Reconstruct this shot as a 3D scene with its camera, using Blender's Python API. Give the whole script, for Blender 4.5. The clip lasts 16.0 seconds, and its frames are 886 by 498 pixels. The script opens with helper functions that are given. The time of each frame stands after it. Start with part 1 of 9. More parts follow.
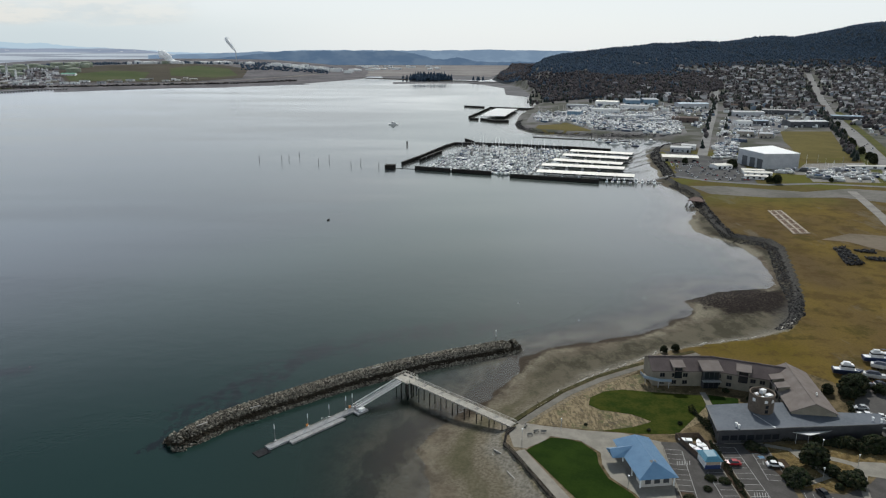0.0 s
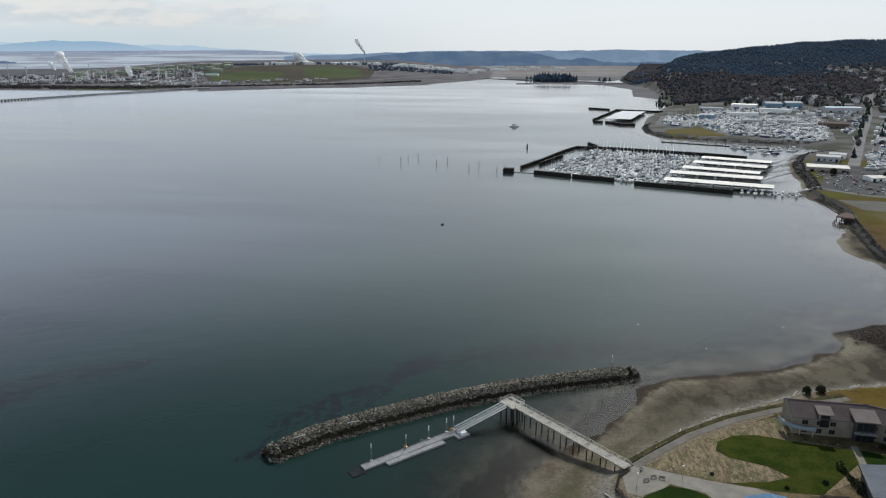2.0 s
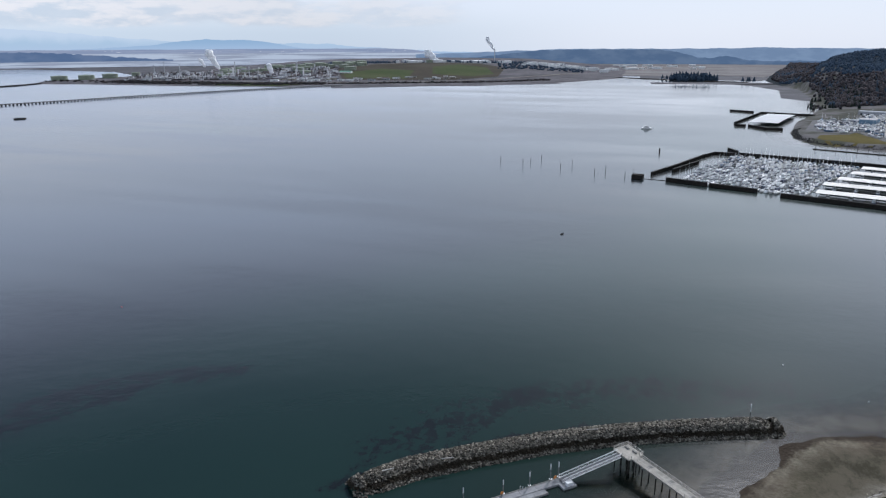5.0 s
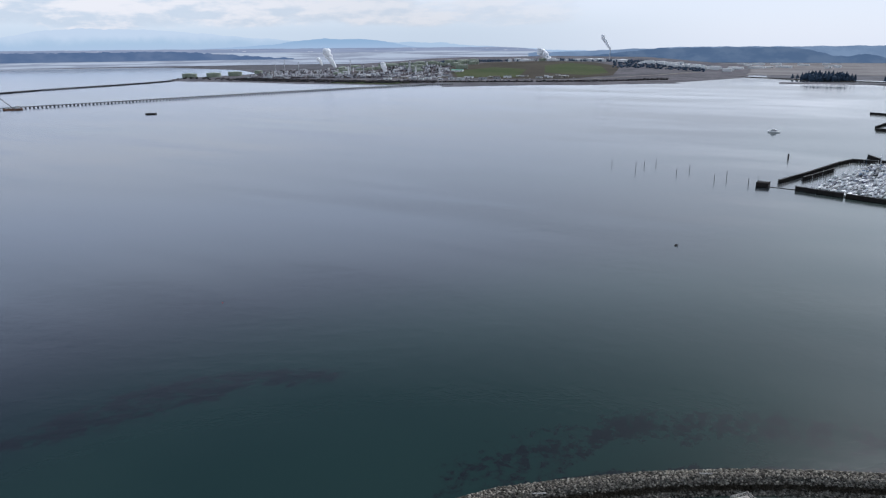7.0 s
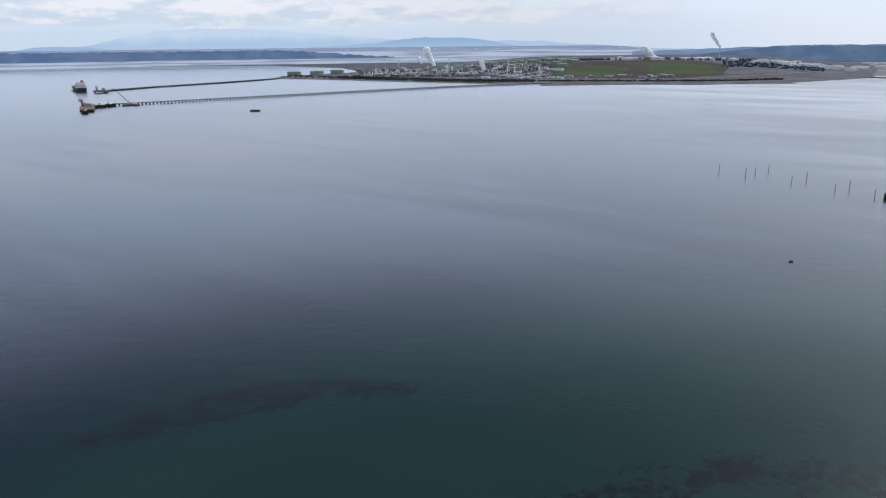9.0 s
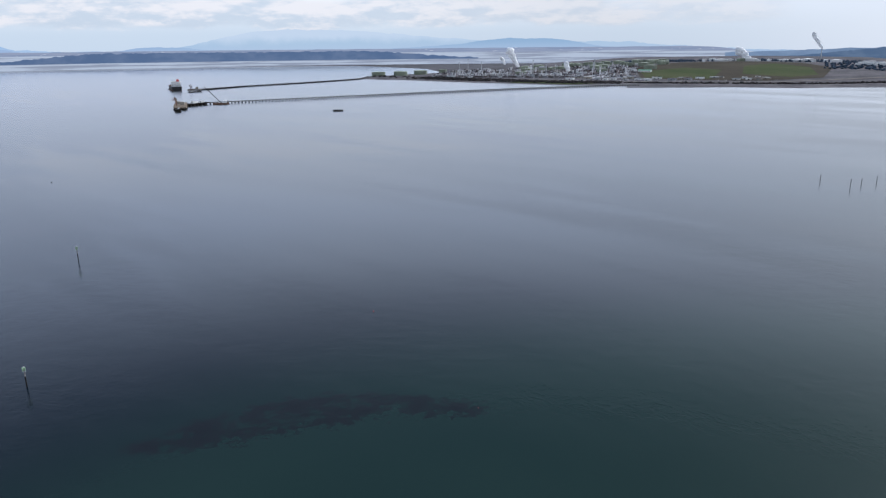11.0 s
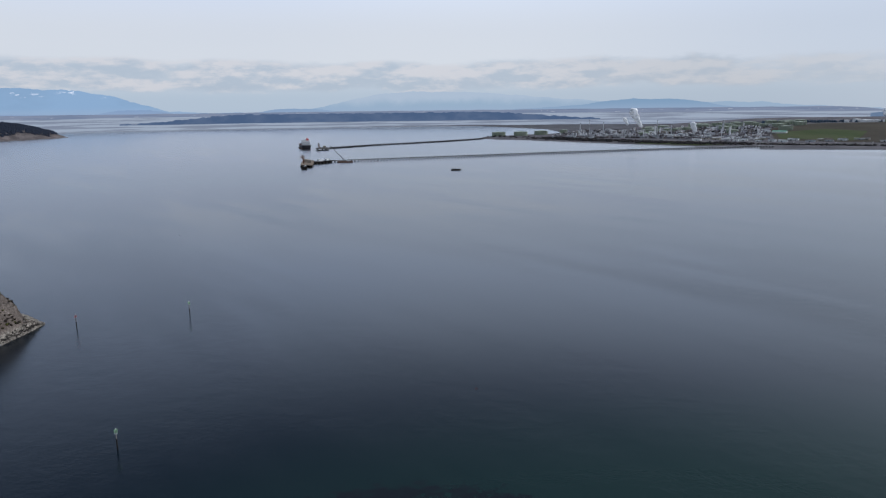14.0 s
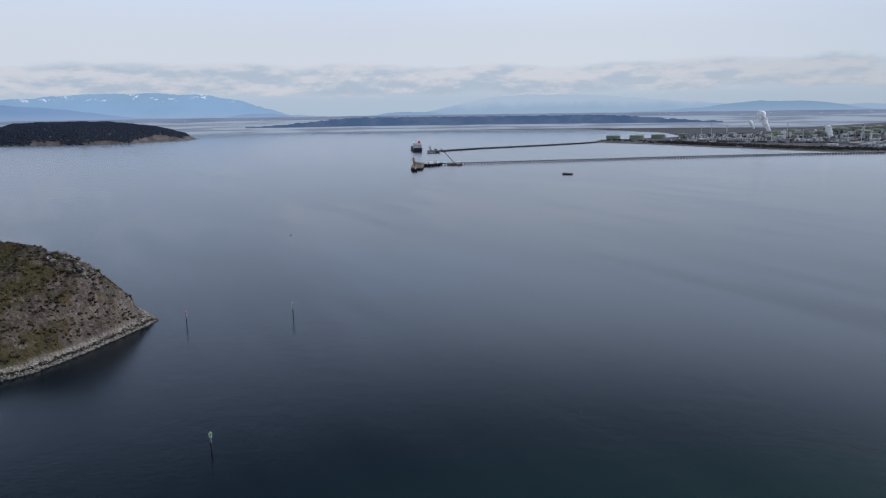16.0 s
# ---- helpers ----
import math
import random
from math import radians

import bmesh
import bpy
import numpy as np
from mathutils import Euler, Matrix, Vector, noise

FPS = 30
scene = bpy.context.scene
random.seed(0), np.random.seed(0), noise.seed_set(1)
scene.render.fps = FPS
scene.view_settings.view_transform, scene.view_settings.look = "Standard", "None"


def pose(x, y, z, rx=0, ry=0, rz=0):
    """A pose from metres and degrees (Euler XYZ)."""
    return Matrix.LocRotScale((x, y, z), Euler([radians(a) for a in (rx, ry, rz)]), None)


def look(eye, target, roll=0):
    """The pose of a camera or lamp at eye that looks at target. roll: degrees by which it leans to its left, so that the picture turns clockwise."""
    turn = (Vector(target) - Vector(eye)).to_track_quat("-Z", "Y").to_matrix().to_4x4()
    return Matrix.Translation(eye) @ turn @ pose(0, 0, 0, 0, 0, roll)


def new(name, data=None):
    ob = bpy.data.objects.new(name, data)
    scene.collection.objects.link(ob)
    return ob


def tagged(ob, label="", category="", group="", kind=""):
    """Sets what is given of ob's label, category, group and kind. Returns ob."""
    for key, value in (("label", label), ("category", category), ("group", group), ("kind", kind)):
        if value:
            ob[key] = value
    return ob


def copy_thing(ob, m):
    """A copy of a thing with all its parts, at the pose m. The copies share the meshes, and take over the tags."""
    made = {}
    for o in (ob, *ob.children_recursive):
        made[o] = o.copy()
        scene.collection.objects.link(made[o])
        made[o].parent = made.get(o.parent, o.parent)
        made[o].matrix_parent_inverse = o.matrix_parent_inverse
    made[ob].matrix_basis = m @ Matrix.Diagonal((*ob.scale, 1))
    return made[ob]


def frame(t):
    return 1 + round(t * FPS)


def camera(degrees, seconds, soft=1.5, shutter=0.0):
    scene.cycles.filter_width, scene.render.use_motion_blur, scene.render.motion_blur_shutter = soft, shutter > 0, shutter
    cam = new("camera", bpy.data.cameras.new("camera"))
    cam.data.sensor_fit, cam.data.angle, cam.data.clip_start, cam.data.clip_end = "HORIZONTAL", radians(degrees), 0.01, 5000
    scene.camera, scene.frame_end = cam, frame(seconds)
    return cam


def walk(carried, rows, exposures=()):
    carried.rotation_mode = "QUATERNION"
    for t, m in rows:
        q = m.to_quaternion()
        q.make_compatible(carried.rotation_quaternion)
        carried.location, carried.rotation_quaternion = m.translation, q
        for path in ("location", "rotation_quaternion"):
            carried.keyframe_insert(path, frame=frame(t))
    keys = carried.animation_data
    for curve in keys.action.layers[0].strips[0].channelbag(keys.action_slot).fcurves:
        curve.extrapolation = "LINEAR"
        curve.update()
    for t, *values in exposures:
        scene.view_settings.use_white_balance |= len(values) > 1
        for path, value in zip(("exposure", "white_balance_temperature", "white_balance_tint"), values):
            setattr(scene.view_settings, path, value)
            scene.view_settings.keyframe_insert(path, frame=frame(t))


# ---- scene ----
cam = camera(64.235, 16.0, 1.2)
# seconds, eye x y z, yaw to the left, pitch, roll
ROWS = [
    (0.0, 0.00, 0.00, 120.00, -0.000, -16.053, 0.167),
    (0.5, 0.29, 3.95, 120.06, 2.729, -16.028, 0.072),
    (1.0, 0.55, 8.03, 120.24, 5.485, -16.024, -0.040),
    (1.5, 0.71, 12.09, 120.37, 7.836, -16.027, -0.076),
    (2.0, 0.79, 16.07, 120.54, 9.855, -16.026, -0.143),
    (2.5, 0.76, 20.00, 120.72, 11.904, -16.061, -0.159),
    (3.0, 0.70, 23.88, 120.70, 13.664, -16.061, -0.163),
    (5.5, -1.95, 44.93, 120.25, 22.166, -16.162, -0.286),
    (6.0, -2.90, 48.80, 120.12, 24.506, -16.174, -0.329),
    (6.5, -4.14, 52.73, 120.08, 26.748, -16.193, -0.379),
    (7.0, -5.61, 56.55, 119.96, 28.967, -16.202, -0.458),
    (7.5, -7.05, 60.51, 119.86, 31.163, -16.214, -0.522),
    (8.0, -8.58, 64.46, 119.74, 33.137, -16.225, -0.567),
    (8.5, -10.30, 68.12, 119.58, 35.079, -16.226, -0.575),
    (9.0, -12.03, 71.51, 119.52, 36.805, -16.245, -0.569),
    (11.5, -21.36, 87.63, 119.67, 45.689, -16.233, -0.648),
    (12.0, -23.60, 91.01, 119.79, 48.085, -16.173, -0.748),
    (12.5, -26.15, 94.23, 119.69, 49.306, -15.184, -0.723),
    (13.0, -28.97, 97.26, 119.57, 50.429, -13.851, -0.735),
    (13.5, -31.91, 100.30, 119.40, 51.561, -12.549, -0.753),
    (14.0, -34.90, 102.95, 119.21, 52.964, -11.360, -0.697),
    (14.5, -37.93, 105.74, 119.05, 55.527, -11.032, -0.760),
    (15.0, -41.06, 108.63, 118.83, 58.016, -11.004, -0.796),
    (15.5, -44.29, 111.43, 118.71, 60.047, -11.007, -0.810),
    (16.0, -47.51, 114.09, 118.52, 61.940, -10.997, -0.804),
]
EXPOSURES = [(0.0, 0.30, 6200, 7), (2.0, 0.23, 6060, 8), (3.0, 0.22, 5930, 11), (5.5, 0.25, 5620, 13), (11.0, 0.27, 5640, 13), (12.2, 0.31, 5650, 13), (12.6, 0.28, 5650, 13), (13.2, 0.12, 5650, 13), (14.0, -0.14, 5620, 12), (16.0, -0.19, 5530, 12)]
walk(cam, [(t, pose(x, y, z, 90 + pitch, 0, yaw) @ pose(0, 0, 0, 0, 0, roll)) for t, x, y, z, yaw, pitch, roll in ROWS], EXPOSURES)

# ---- world and sun ----
SUN_AZ, SUN_EL = 8.0, 42.0   # degrees to the right of +y, and above the horizon


def node(nt, kind, x=0, **values):
    n = nt.nodes.new(kind)
    for key, value in values.items():
        n.inputs[key].default_value = value
    return n


def maths(nt, op, a, b=None, c=None, clamp=False):
    n = nt.nodes.new("ShaderNodeMath")
    n.operation, n.use_clamp = op, clamp
    for k, v in enumerate((a, b, c)):
        if v is None:
            continue
        if isinstance(v, (int, float)):
            n.inputs[k].default_value = v
        else:
            nt.links.new(v, n.inputs[k])
    return n.outputs[0]


def span(nt, value, a, b, lo=0.0, hi=1.0, smooth=True):
    n = nt.nodes.new("ShaderNodeMapRange")
    n.interpolation_type = "SMOOTHSTEP" if smooth else "LINEAR"
    for k, v in zip((1, 2, 3, 4), (a, b, lo, hi)):
        n.inputs[k].default_value = v
    nt.links.new(value, n.inputs[0])
    return n.outputs[0]


def blend(nt, fac, a, b):
    n = nt.nodes.new("ShaderNodeMix")
    n.data_type = "RGBA"
    for socket, v in ((n.inputs[0], fac), (n.inputs[6], a), (n.inputs[7], b)):
        if isinstance(v, (int, float)):
            socket.default_value = v
        elif isinstance(v, tuple):
            socket.default_value = (*v, 1)
        else:
            nt.links.new(v, socket)
    return n.outputs[2]


def fuzz(nt, vector, scale, detail=4.0, rough=0.55):
    n = node(nt, "ShaderNodeTexNoise", Scale=scale, Detail=detail, Roughness=rough)
    nt.links.new(vector, n.inputs["Vector"])
    return n.outputs[0]


def stretch(nt, vector, x, y, z, turn=0.0):
    n = nt.nodes.new("ShaderNodeMapping")
    n.inputs["Scale"].default_value = (x, y, z)
    n.inputs["Rotation"].default_value = (0, 0, radians(turn))
    nt.links.new(vector, n.inputs["Vector"])
    return n.outputs[0]


world = bpy.data.worlds.new("sky")
scene.world = world
world.use_nodes = True
wt = world.node_tree
wt.nodes.clear()
sky = wt.nodes.new("ShaderNodeTexSky")
sky.sky_type, sky.sun_disc = "NISHITA", False
sky.sun_elevation, sky.sun_rotation = radians(SUN_EL), radians(SUN_AZ)
sky_dim = wt.nodes.new("ShaderNodeVectorMath")
sky_dim.operation = "SCALE"
sky_dim.inputs["Scale"].default_value = 0.085
wt.links.new(sky.outputs[0], sky_dim.inputs[0])
where = wt.nodes.new("ShaderNodeTexCoord").outputs["Generated"]
parts_of = wt.nodes.new("ShaderNodeSeparateXYZ")
wt.links.new(where, parts_of.inputs[0])
up, side = parts_of.outputs[2], parts_of.outputs[0]
# a high thin overcast; bright upper belt and dark dome added for water reflections
low_left = blend(wt, span(wt, side, -0.35, -0.8), (0.665, 0.685, 0.695), (0.83, 0.81, 0.76))
veil = blend(wt, span(wt, up, 0.0, 0.12), low_left, blend(wt, span(wt, side, -0.35, -0.8), (0.68, 0.69, 0.695), (0.84, 0.815, 0.765)))
mid_sky = blend(wt, span(wt, side, 0.1, -0.6), (0.94, 0.99, 0.97), (0.97, 1.05, 1.16))
mid_sky = blend(wt, span(wt, side, -0.74, -0.97), mid_sky, (0.85, 0.95, 1.12))
mid_sky = blend(wt, span(wt, side, 0.02, 0.30), mid_sky, (1.18, 1.18, 1.22))
veil = blend(wt, span(wt, up, 0.09, 0.24), veil, mid_sky)
dome = blend(wt, span(wt, side, 0.0, -0.7), (0.085, 0.11, 0.125), (0.094, 0.127, 0.184))
fade = blend(wt, span(wt, side, -0.15, -0.6), span(wt, up, 0.265, 0.51), span(wt, up, 0.262, 0.48))
veil = blend(wt, fade, veil, dome)
veil = blend(wt, span(wt, fuzz(wt, stretch(wt, where, 1, 1, 6), 2.2, 5), 0.3, 0.8, 0, 0.08), veil, (0.62, 0.65, 0.71))
# the brighter side towards the sun
toward = wt.nodes.new("ShaderNodeVectorMath")
toward.operation = "DOT_PRODUCT"
sun_way = (math.sin(radians(SUN_AZ)) * math.cos(radians(SUN_EL)), math.cos(radians(SUN_AZ)) * math.cos(radians(SUN_EL)), math.sin(radians(SUN_EL)))
toward.inputs[1].default_value = sun_way
wt.links.new(where, toward.inputs[0])
veil = blend(wt, span(wt, toward.outputs["Value"], 0.88, 1.0, 0.0, 0.16), veil, (1.05, 1.05, 1.02))
# blue air under the clouds, then a belt of low cumulus over the mountains: cream crowns, grey-blue feet
low_blue = maths(wt, "MULTIPLY", span(wt, up, 0.060, 0.012), span(wt, side, -0.05, -0.5))
west = span(wt, side, -0.50, -0.84)
veil = blend(wt, maths(wt, "MULTIPLY", low_blue, 0.85), veil, blend(wt, west, (0.485, 0.55, 0.585), (0.52, 0.595, 0.635)))
raised = wt.nodes.new("ShaderNodeVectorMath")
raised.operation, raised.inputs[1].default_value = "ADD", (0, 0, 0.009)
wt.links.new(where, raised.inputs[0])
puff, puff_above = fuzz(wt, stretch(wt, where, 1, 1, 3.4), 8.0, 8, 0.6), fuzz(wt, stretch(wt, raised.outputs[0], 1, 1, 3.4), 8.0, 8, 0.6)
tall = maths(wt, "MULTIPLY_ADD", fuzz(wt, stretch(wt, where, 1, 1, 0.1), 3.2, 3), 0.03, -0.015)
level_up = maths(wt, "ADD", up, tall)
belt = maths(wt, "MULTIPLY", span(wt, level_up, 0.014, 0.034), span(wt, level_up, 0.074, 0.052))
belt = maths(wt, "MULTIPLY", belt, span(wt, side, 0.0, -0.62))
mask = span(wt, maths(wt, "MULTIPLY_ADD", belt, 0.36, puff), 0.56, 0.84)
mask = maths(wt, "MULTIPLY", mask, maths(wt, "MULTIPLY", span(wt, belt, 0.0, 0.5), span(wt, side, -0.10, -0.55)))
lit = span(wt, maths(wt, "SUBTRACT", puff, puff_above), -0.085, 0.085)
cloud = blend(wt, west, blend(wt, lit, (0.515, 0.540, 0.555), (0.665, 0.635, 0.60)), blend(wt, lit, (0.535, 0.58, 0.605), (0.80, 0.745, 0.69)))
veil = blend(wt, maths(wt, "MULTIPLY", mask, 0.9), veil, cloud)
final = blend(wt, 0.88, sky_dim.outputs[0], veil)
back = wt.nodes.new("ShaderNodeBackground")
back.inputs["Strength"].default_value = 1.0
wt.links.new(final, back.inputs["Color"])
wt.links.new(back.outputs[0], wt.nodes.new("ShaderNodeOutputWorld").inputs[0])

sun = new("sun", bpy.data.lights.new("sun", "SUN"))
sun.data.energy, sun.data.angle, sun.data.color = 2.8, radians(3), (1.0, 0.95, 0.87)
sun.matrix_world = look((0, 0, 0), tuple(-v for v in sun_way))

# ---- materials ----
def material(name):
    m = bpy.data.materials.new(name)
    m.use_nodes = True
    nt = m.node_tree
    return m, nt, nt.nodes["Principled BSDF"]


def position(nt):
    return nt.nodes.new("ShaderNodeNewGeometry").outputs["Position"]


def relief(nt, shader, height, strength, distance=0.05):
    b = nt.nodes.new("ShaderNodeBump")
    b.inputs["Strength"].default_value, b.inputs["Distance"].default_value = strength, distance
    nt.links.new(height, b.inputs["Height"])
    nt.links.new(b.outputs[0], shader.inputs["Normal"])


def surface(name, base, other, scale=1.0, rough=0.8, bump=0.3, metal=0.0, vary=0.0, fine=9.0, depth=0.05):
    """A surface of two tones mixed at two scales, with a fine relief; vary: how much whole objects differ."""
    m, nt, s = material(name)
    p = position(nt)
    coarse, grain = fuzz(nt, p, scale, 5), fuzz(nt, p, scale * fine, 3)
    mixed = maths(nt, "ADD", maths(nt, "MULTIPLY", coarse, 0.65), maths(nt, "MULTIPLY", grain, 0.35))
    tone = blend(nt, span(nt, mixed, 0.36, 0.64), base, other)
    if vary:
        info = nt.nodes.new("ShaderNodeObjectInfo")
        hsv = node(nt, "ShaderNodeHueSaturation")
        nt.links.new(span(nt, info.outputs["Random"], 0, 1, 1 - vary, 1 + vary, False), hsv.inputs["Value"])
        nt.links.new(tone, hsv.inputs["Color"])
        tone = hsv.outputs[0]
    nt.links.new(tone, s.inputs["Base Color"])
    s.inputs["Roughness"].default_value, s.inputs["Metallic"].default_value = rough, metal
    s.inputs["Specular IOR Level"].default_value = 0.03 if rough >= 0.8 else 0.5
    if bump:
        relief(nt, s, grain, bump, depth)
    return m


def islands(name, tones, rough=0.6, bump=0.0, grain=2.0, dirt=0.3):
    """Joined pieces, each of a tone of its own."""
    m, nt, s = material(name)
    g = nt.nodes.new("ShaderNodeNewGeometry")
    ramp = nt.nodes.new("ShaderNodeValToRGB")
    ramp.color_ramp.interpolation = "CONSTANT"
    step = 1.0 / len(tones)
    for k, tone in enumerate(tones):
        e = ramp.color_ramp.elements[k] if k < 2 else ramp.color_ramp.elements.new(k * step)
        e.position, e.color = k * step, (*tone, 1)
    nt.links.new(g.outputs["Random Per Island"], ramp.inputs[0])
    spots = fuzz(nt, g.outputs["Position"], grain, 4)
    shade = blend(nt, span(nt, spots, 0.4, 0.7, 0.0, dirt), ramp.outputs[0], (0.10, 0.09, 0.08))
    nt.links.new(shade, s.inputs["Base Color"])
    s.inputs["Roughness"].default_value = rough
    s.inputs["Specular IOR Level"].default_value = 0.03 if rough >= 0.8 else 0.5
    if bump:
        relief(nt, s, spots, bump)
    return m


def pieces(name, tones, rough=0.8, bump=0.4, grain=3.0):
    """Separate pieces, each of a tone of its own."""
    m, nt, s = material(name)
    info = nt.nodes.new("ShaderNodeObjectInfo")
    ramp = nt.nodes.new("ShaderNodeValToRGB")
    step = 1.0 / (len(tones) - 1)
    for k, tone in enumerate(tones):
        e = ramp.color_ramp.elements[k] if k < 2 else ramp.color_ramp.elements.new(k * step)
        e.position, e.color = k * step, (*tone, 1)
    nt.links.new(info.outputs["Random"], ramp.inputs[0])
    spots = fuzz(nt, position(nt), grain, 4)
    nt.links.new(blend(nt, span(nt, spots, 0.4, 0.7, 0.0, 0.5), ramp.outputs[0], (0.08, 0.075, 0.06)), s.inputs["Base Color"])
    s.inputs["Roughness"].default_value = rough
    s.inputs["Specular IOR Level"].default_value = 0.03 if rough >= 0.8 else 0.5
    relief(nt, s, spots, bump, 0.1)
    return m


ASPHALT = surface("asphalt", (0.072, 0.067, 0.064), (0.100, 0.094, 0.089), 0.25, 0.9, 0.2)
YARD = surface("yard_asphalt", (0.088, 0.083, 0.080), (0.125, 0.118, 0.112), 0.12, 0.9, 0.2)
OLD_ASPHALT = surface("old_asphalt", (0.15, 0.15, 0.155), (0.205, 0.20, 0.195), 0.06, 0.9, 0.2)
CONCRETE = surface("concrete", (0.215, 0.200, 0.172), (0.285, 0.265, 0.228), 0.3, 0.85, 0.2)
GRAVEL = surface("gravel", (0.20, 0.19, 0.18), (0.28, 0.265, 0.24), 0.15, 0.95, 0.4)
LAWN = surface("lawn", (0.012, 0.026, 0.004), (0.022, 0.041, 0.006), 0.16, 0.95, 0.6, fine=12)
MEADOW = surface("meadow", (0.017, 0.032, 0.004), (0.048, 0.054, 0.009), 0.16, 0.95, 0.6, fine=9)


def rough_grass():
    """Winter grass: straw in wind-laid streaks, with green coming through and bare dark patches."""
    m, nt, s = material("dry_grass")
    p = position(nt)
    straw = blend(nt, span(nt, fuzz(nt, stretch(nt, p, 1.3, 0.35, 1, 38), 1.0, 6, 0.7), 0.38, 0.62), (0.088, 0.064, 0.028), (0.235, 0.180, 0.098))
    green = blend(nt, span(nt, fuzz(nt, p, 0.9, 5, 0.7), 0.4, 0.62), (0.045, 0.055, 0.014), (0.105, 0.098, 0.034))
    tone = blend(nt, span(nt, fuzz(nt, p, 0.16, 6, 0.65), 0.52, 0.64), straw, green)
    bare = span(nt, fuzz(nt, p, 0.5, 6, 0.7), 0.53, 0.64, 0.0, 0.85)
    nt.links.new(blend(nt, bare, tone, (0.046, 0.036, 0.020)), s.inputs["Base Color"])
    s.inputs["Roughness"].default_value = 0.95
    relief(nt, s, fuzz(nt, p, 2.5, 6, 0.7), 0.7, 0.12)
    return m


DRY_GRASS = rough_grass()
PATH = surface("worn_concrete_path", (0.140, 0.130, 0.112), (0.195, 0.182, 0.158), 0.3, 0.85, 0.2)
GOLD_GRASS = surface("golden_grass", (0.075, 0.054, 0.022), (0.215, 0.155, 0.068), 0.45, 0.95, 0.9, fine=5)
MULCH = surface("mulch", (0.05, 0.035, 0.025), (0.09, 0.065, 0.045), 0.5, 0.95, 0.6)
PAINT_LINE = surface("line_paint", (0.30, 0.30, 0.29), (0.48, 0.48, 0.46), 1.5, 0.7, 0.1)
WEATHERED = surface("weathered_timber", (0.21, 0.20, 0.185), (0.33, 0.315, 0.29), 0.8, 0.85, 0.3)
DARK_PILE = surface("tarred_pile", (0.018, 0.017, 0.016), (0.045, 0.04, 0.035), 0.9, 0.85, 0.4)
STEEL = surface("galvanised_steel", (0.42, 0.43, 0.44), (0.55, 0.56, 0.57), 0.9, 0.45, 0.1, 0.6)
WHITE = surface("white_paint", (0.72, 0.72, 0.71), (0.80, 0.80, 0.79), 0.5, 0.5, 0.05)
CREAM_ROOF = surface("cream_sheet_roof", (0.50, 0.475, 0.42), (0.60, 0.575, 0.515), 0.12, 0.6, 0.1, vary=0.05)
WHITE_ROOF = surface("white_sheet_roof", (0.52, 0.52, 0.515), (0.64, 0.64, 0.63), 0.1, 0.8, 0.1)
GLASS_DARK = surface("dark_glass", (0.012, 0.014, 0.018), (0.02, 0.024, 0.03), 0.3, 0.08, 0.0)
SLATE_ROOF = surface("mauve_grey_metal_roof", (0.100, 0.082, 0.080), (0.130, 0.107, 0.103), 0.25, 0.8, 0.1)
RENDER_WALL = surface("taupe_stucco", (0.21, 0.19, 0.15), (0.26, 0.235, 0.19), 0.4, 0.85, 0.2)
GREY_ROOF = surface("grey_membrane_roof", (0.115, 0.127, 0.145), (0.155, 0.168, 0.19), 0.12, 0.8, 0.1)
DARK_WALL = surface("dark_grey_cladding", (0.035, 0.037, 0.042), (0.055, 0.057, 0.062), 0.5, 0.6, 0.2)
BRICK_TOWER = surface("brown_brick", (0.100, 0.082, 0.066), (0.150, 0.124, 0.100), 1.2, 0.85, 0.4)
BLUE_ROOF = surface("blue_metal_roof", (0.10, 0.20, 0.33), (0.125, 0.24, 0.38), 0.4, 0.4, 0.1)
KHAKI = surface("pale_green_tank", (0.20, 0.235, 0.165), (0.27, 0.305, 0.22), 0.1, 0.6, 0.05, vary=0.12)
RUST = surface("rust", (0.10, 0.06, 0.045), (0.20, 0.12, 0.085), 0.6, 0.85, 0.3)
BARK = surface("bark", (0.05, 0.04, 0.03), (0.09, 0.075, 0.06), 2.0, 0.95, 0.4)
# lifted and tinted blue, so the far woods carry haze in their colour
HAZY_EVERGREEN = islands("hazy_evergreen_needles", [(0.042, 0.070, 0.108), (0.047, 0.075, 0.110), (0.039, 0.066, 0.104), (0.048, 0.074, 0.105), (0.043, 0.071, 0.114)], 0.9, 0.0, 0.6)
BARE_WOOD = islands("bare_twigs", [(0.078, 0.068, 0.072), (0.092, 0.079, 0.080), (0.066, 0.061, 0.068), (0.084, 0.075, 0.078), (0.098, 0.083, 0.082)], 0.95, 0.0, 0.6)
SHRUB = islands("shrub_leaves", [(0.012, 0.020, 0.008), (0.020, 0.030, 0.011), (0.010, 0.016, 0.008), (0.034, 0.034, 0.014), (0.016, 0.022, 0.009), (0.026, 0.030, 0.015)], 0.95)


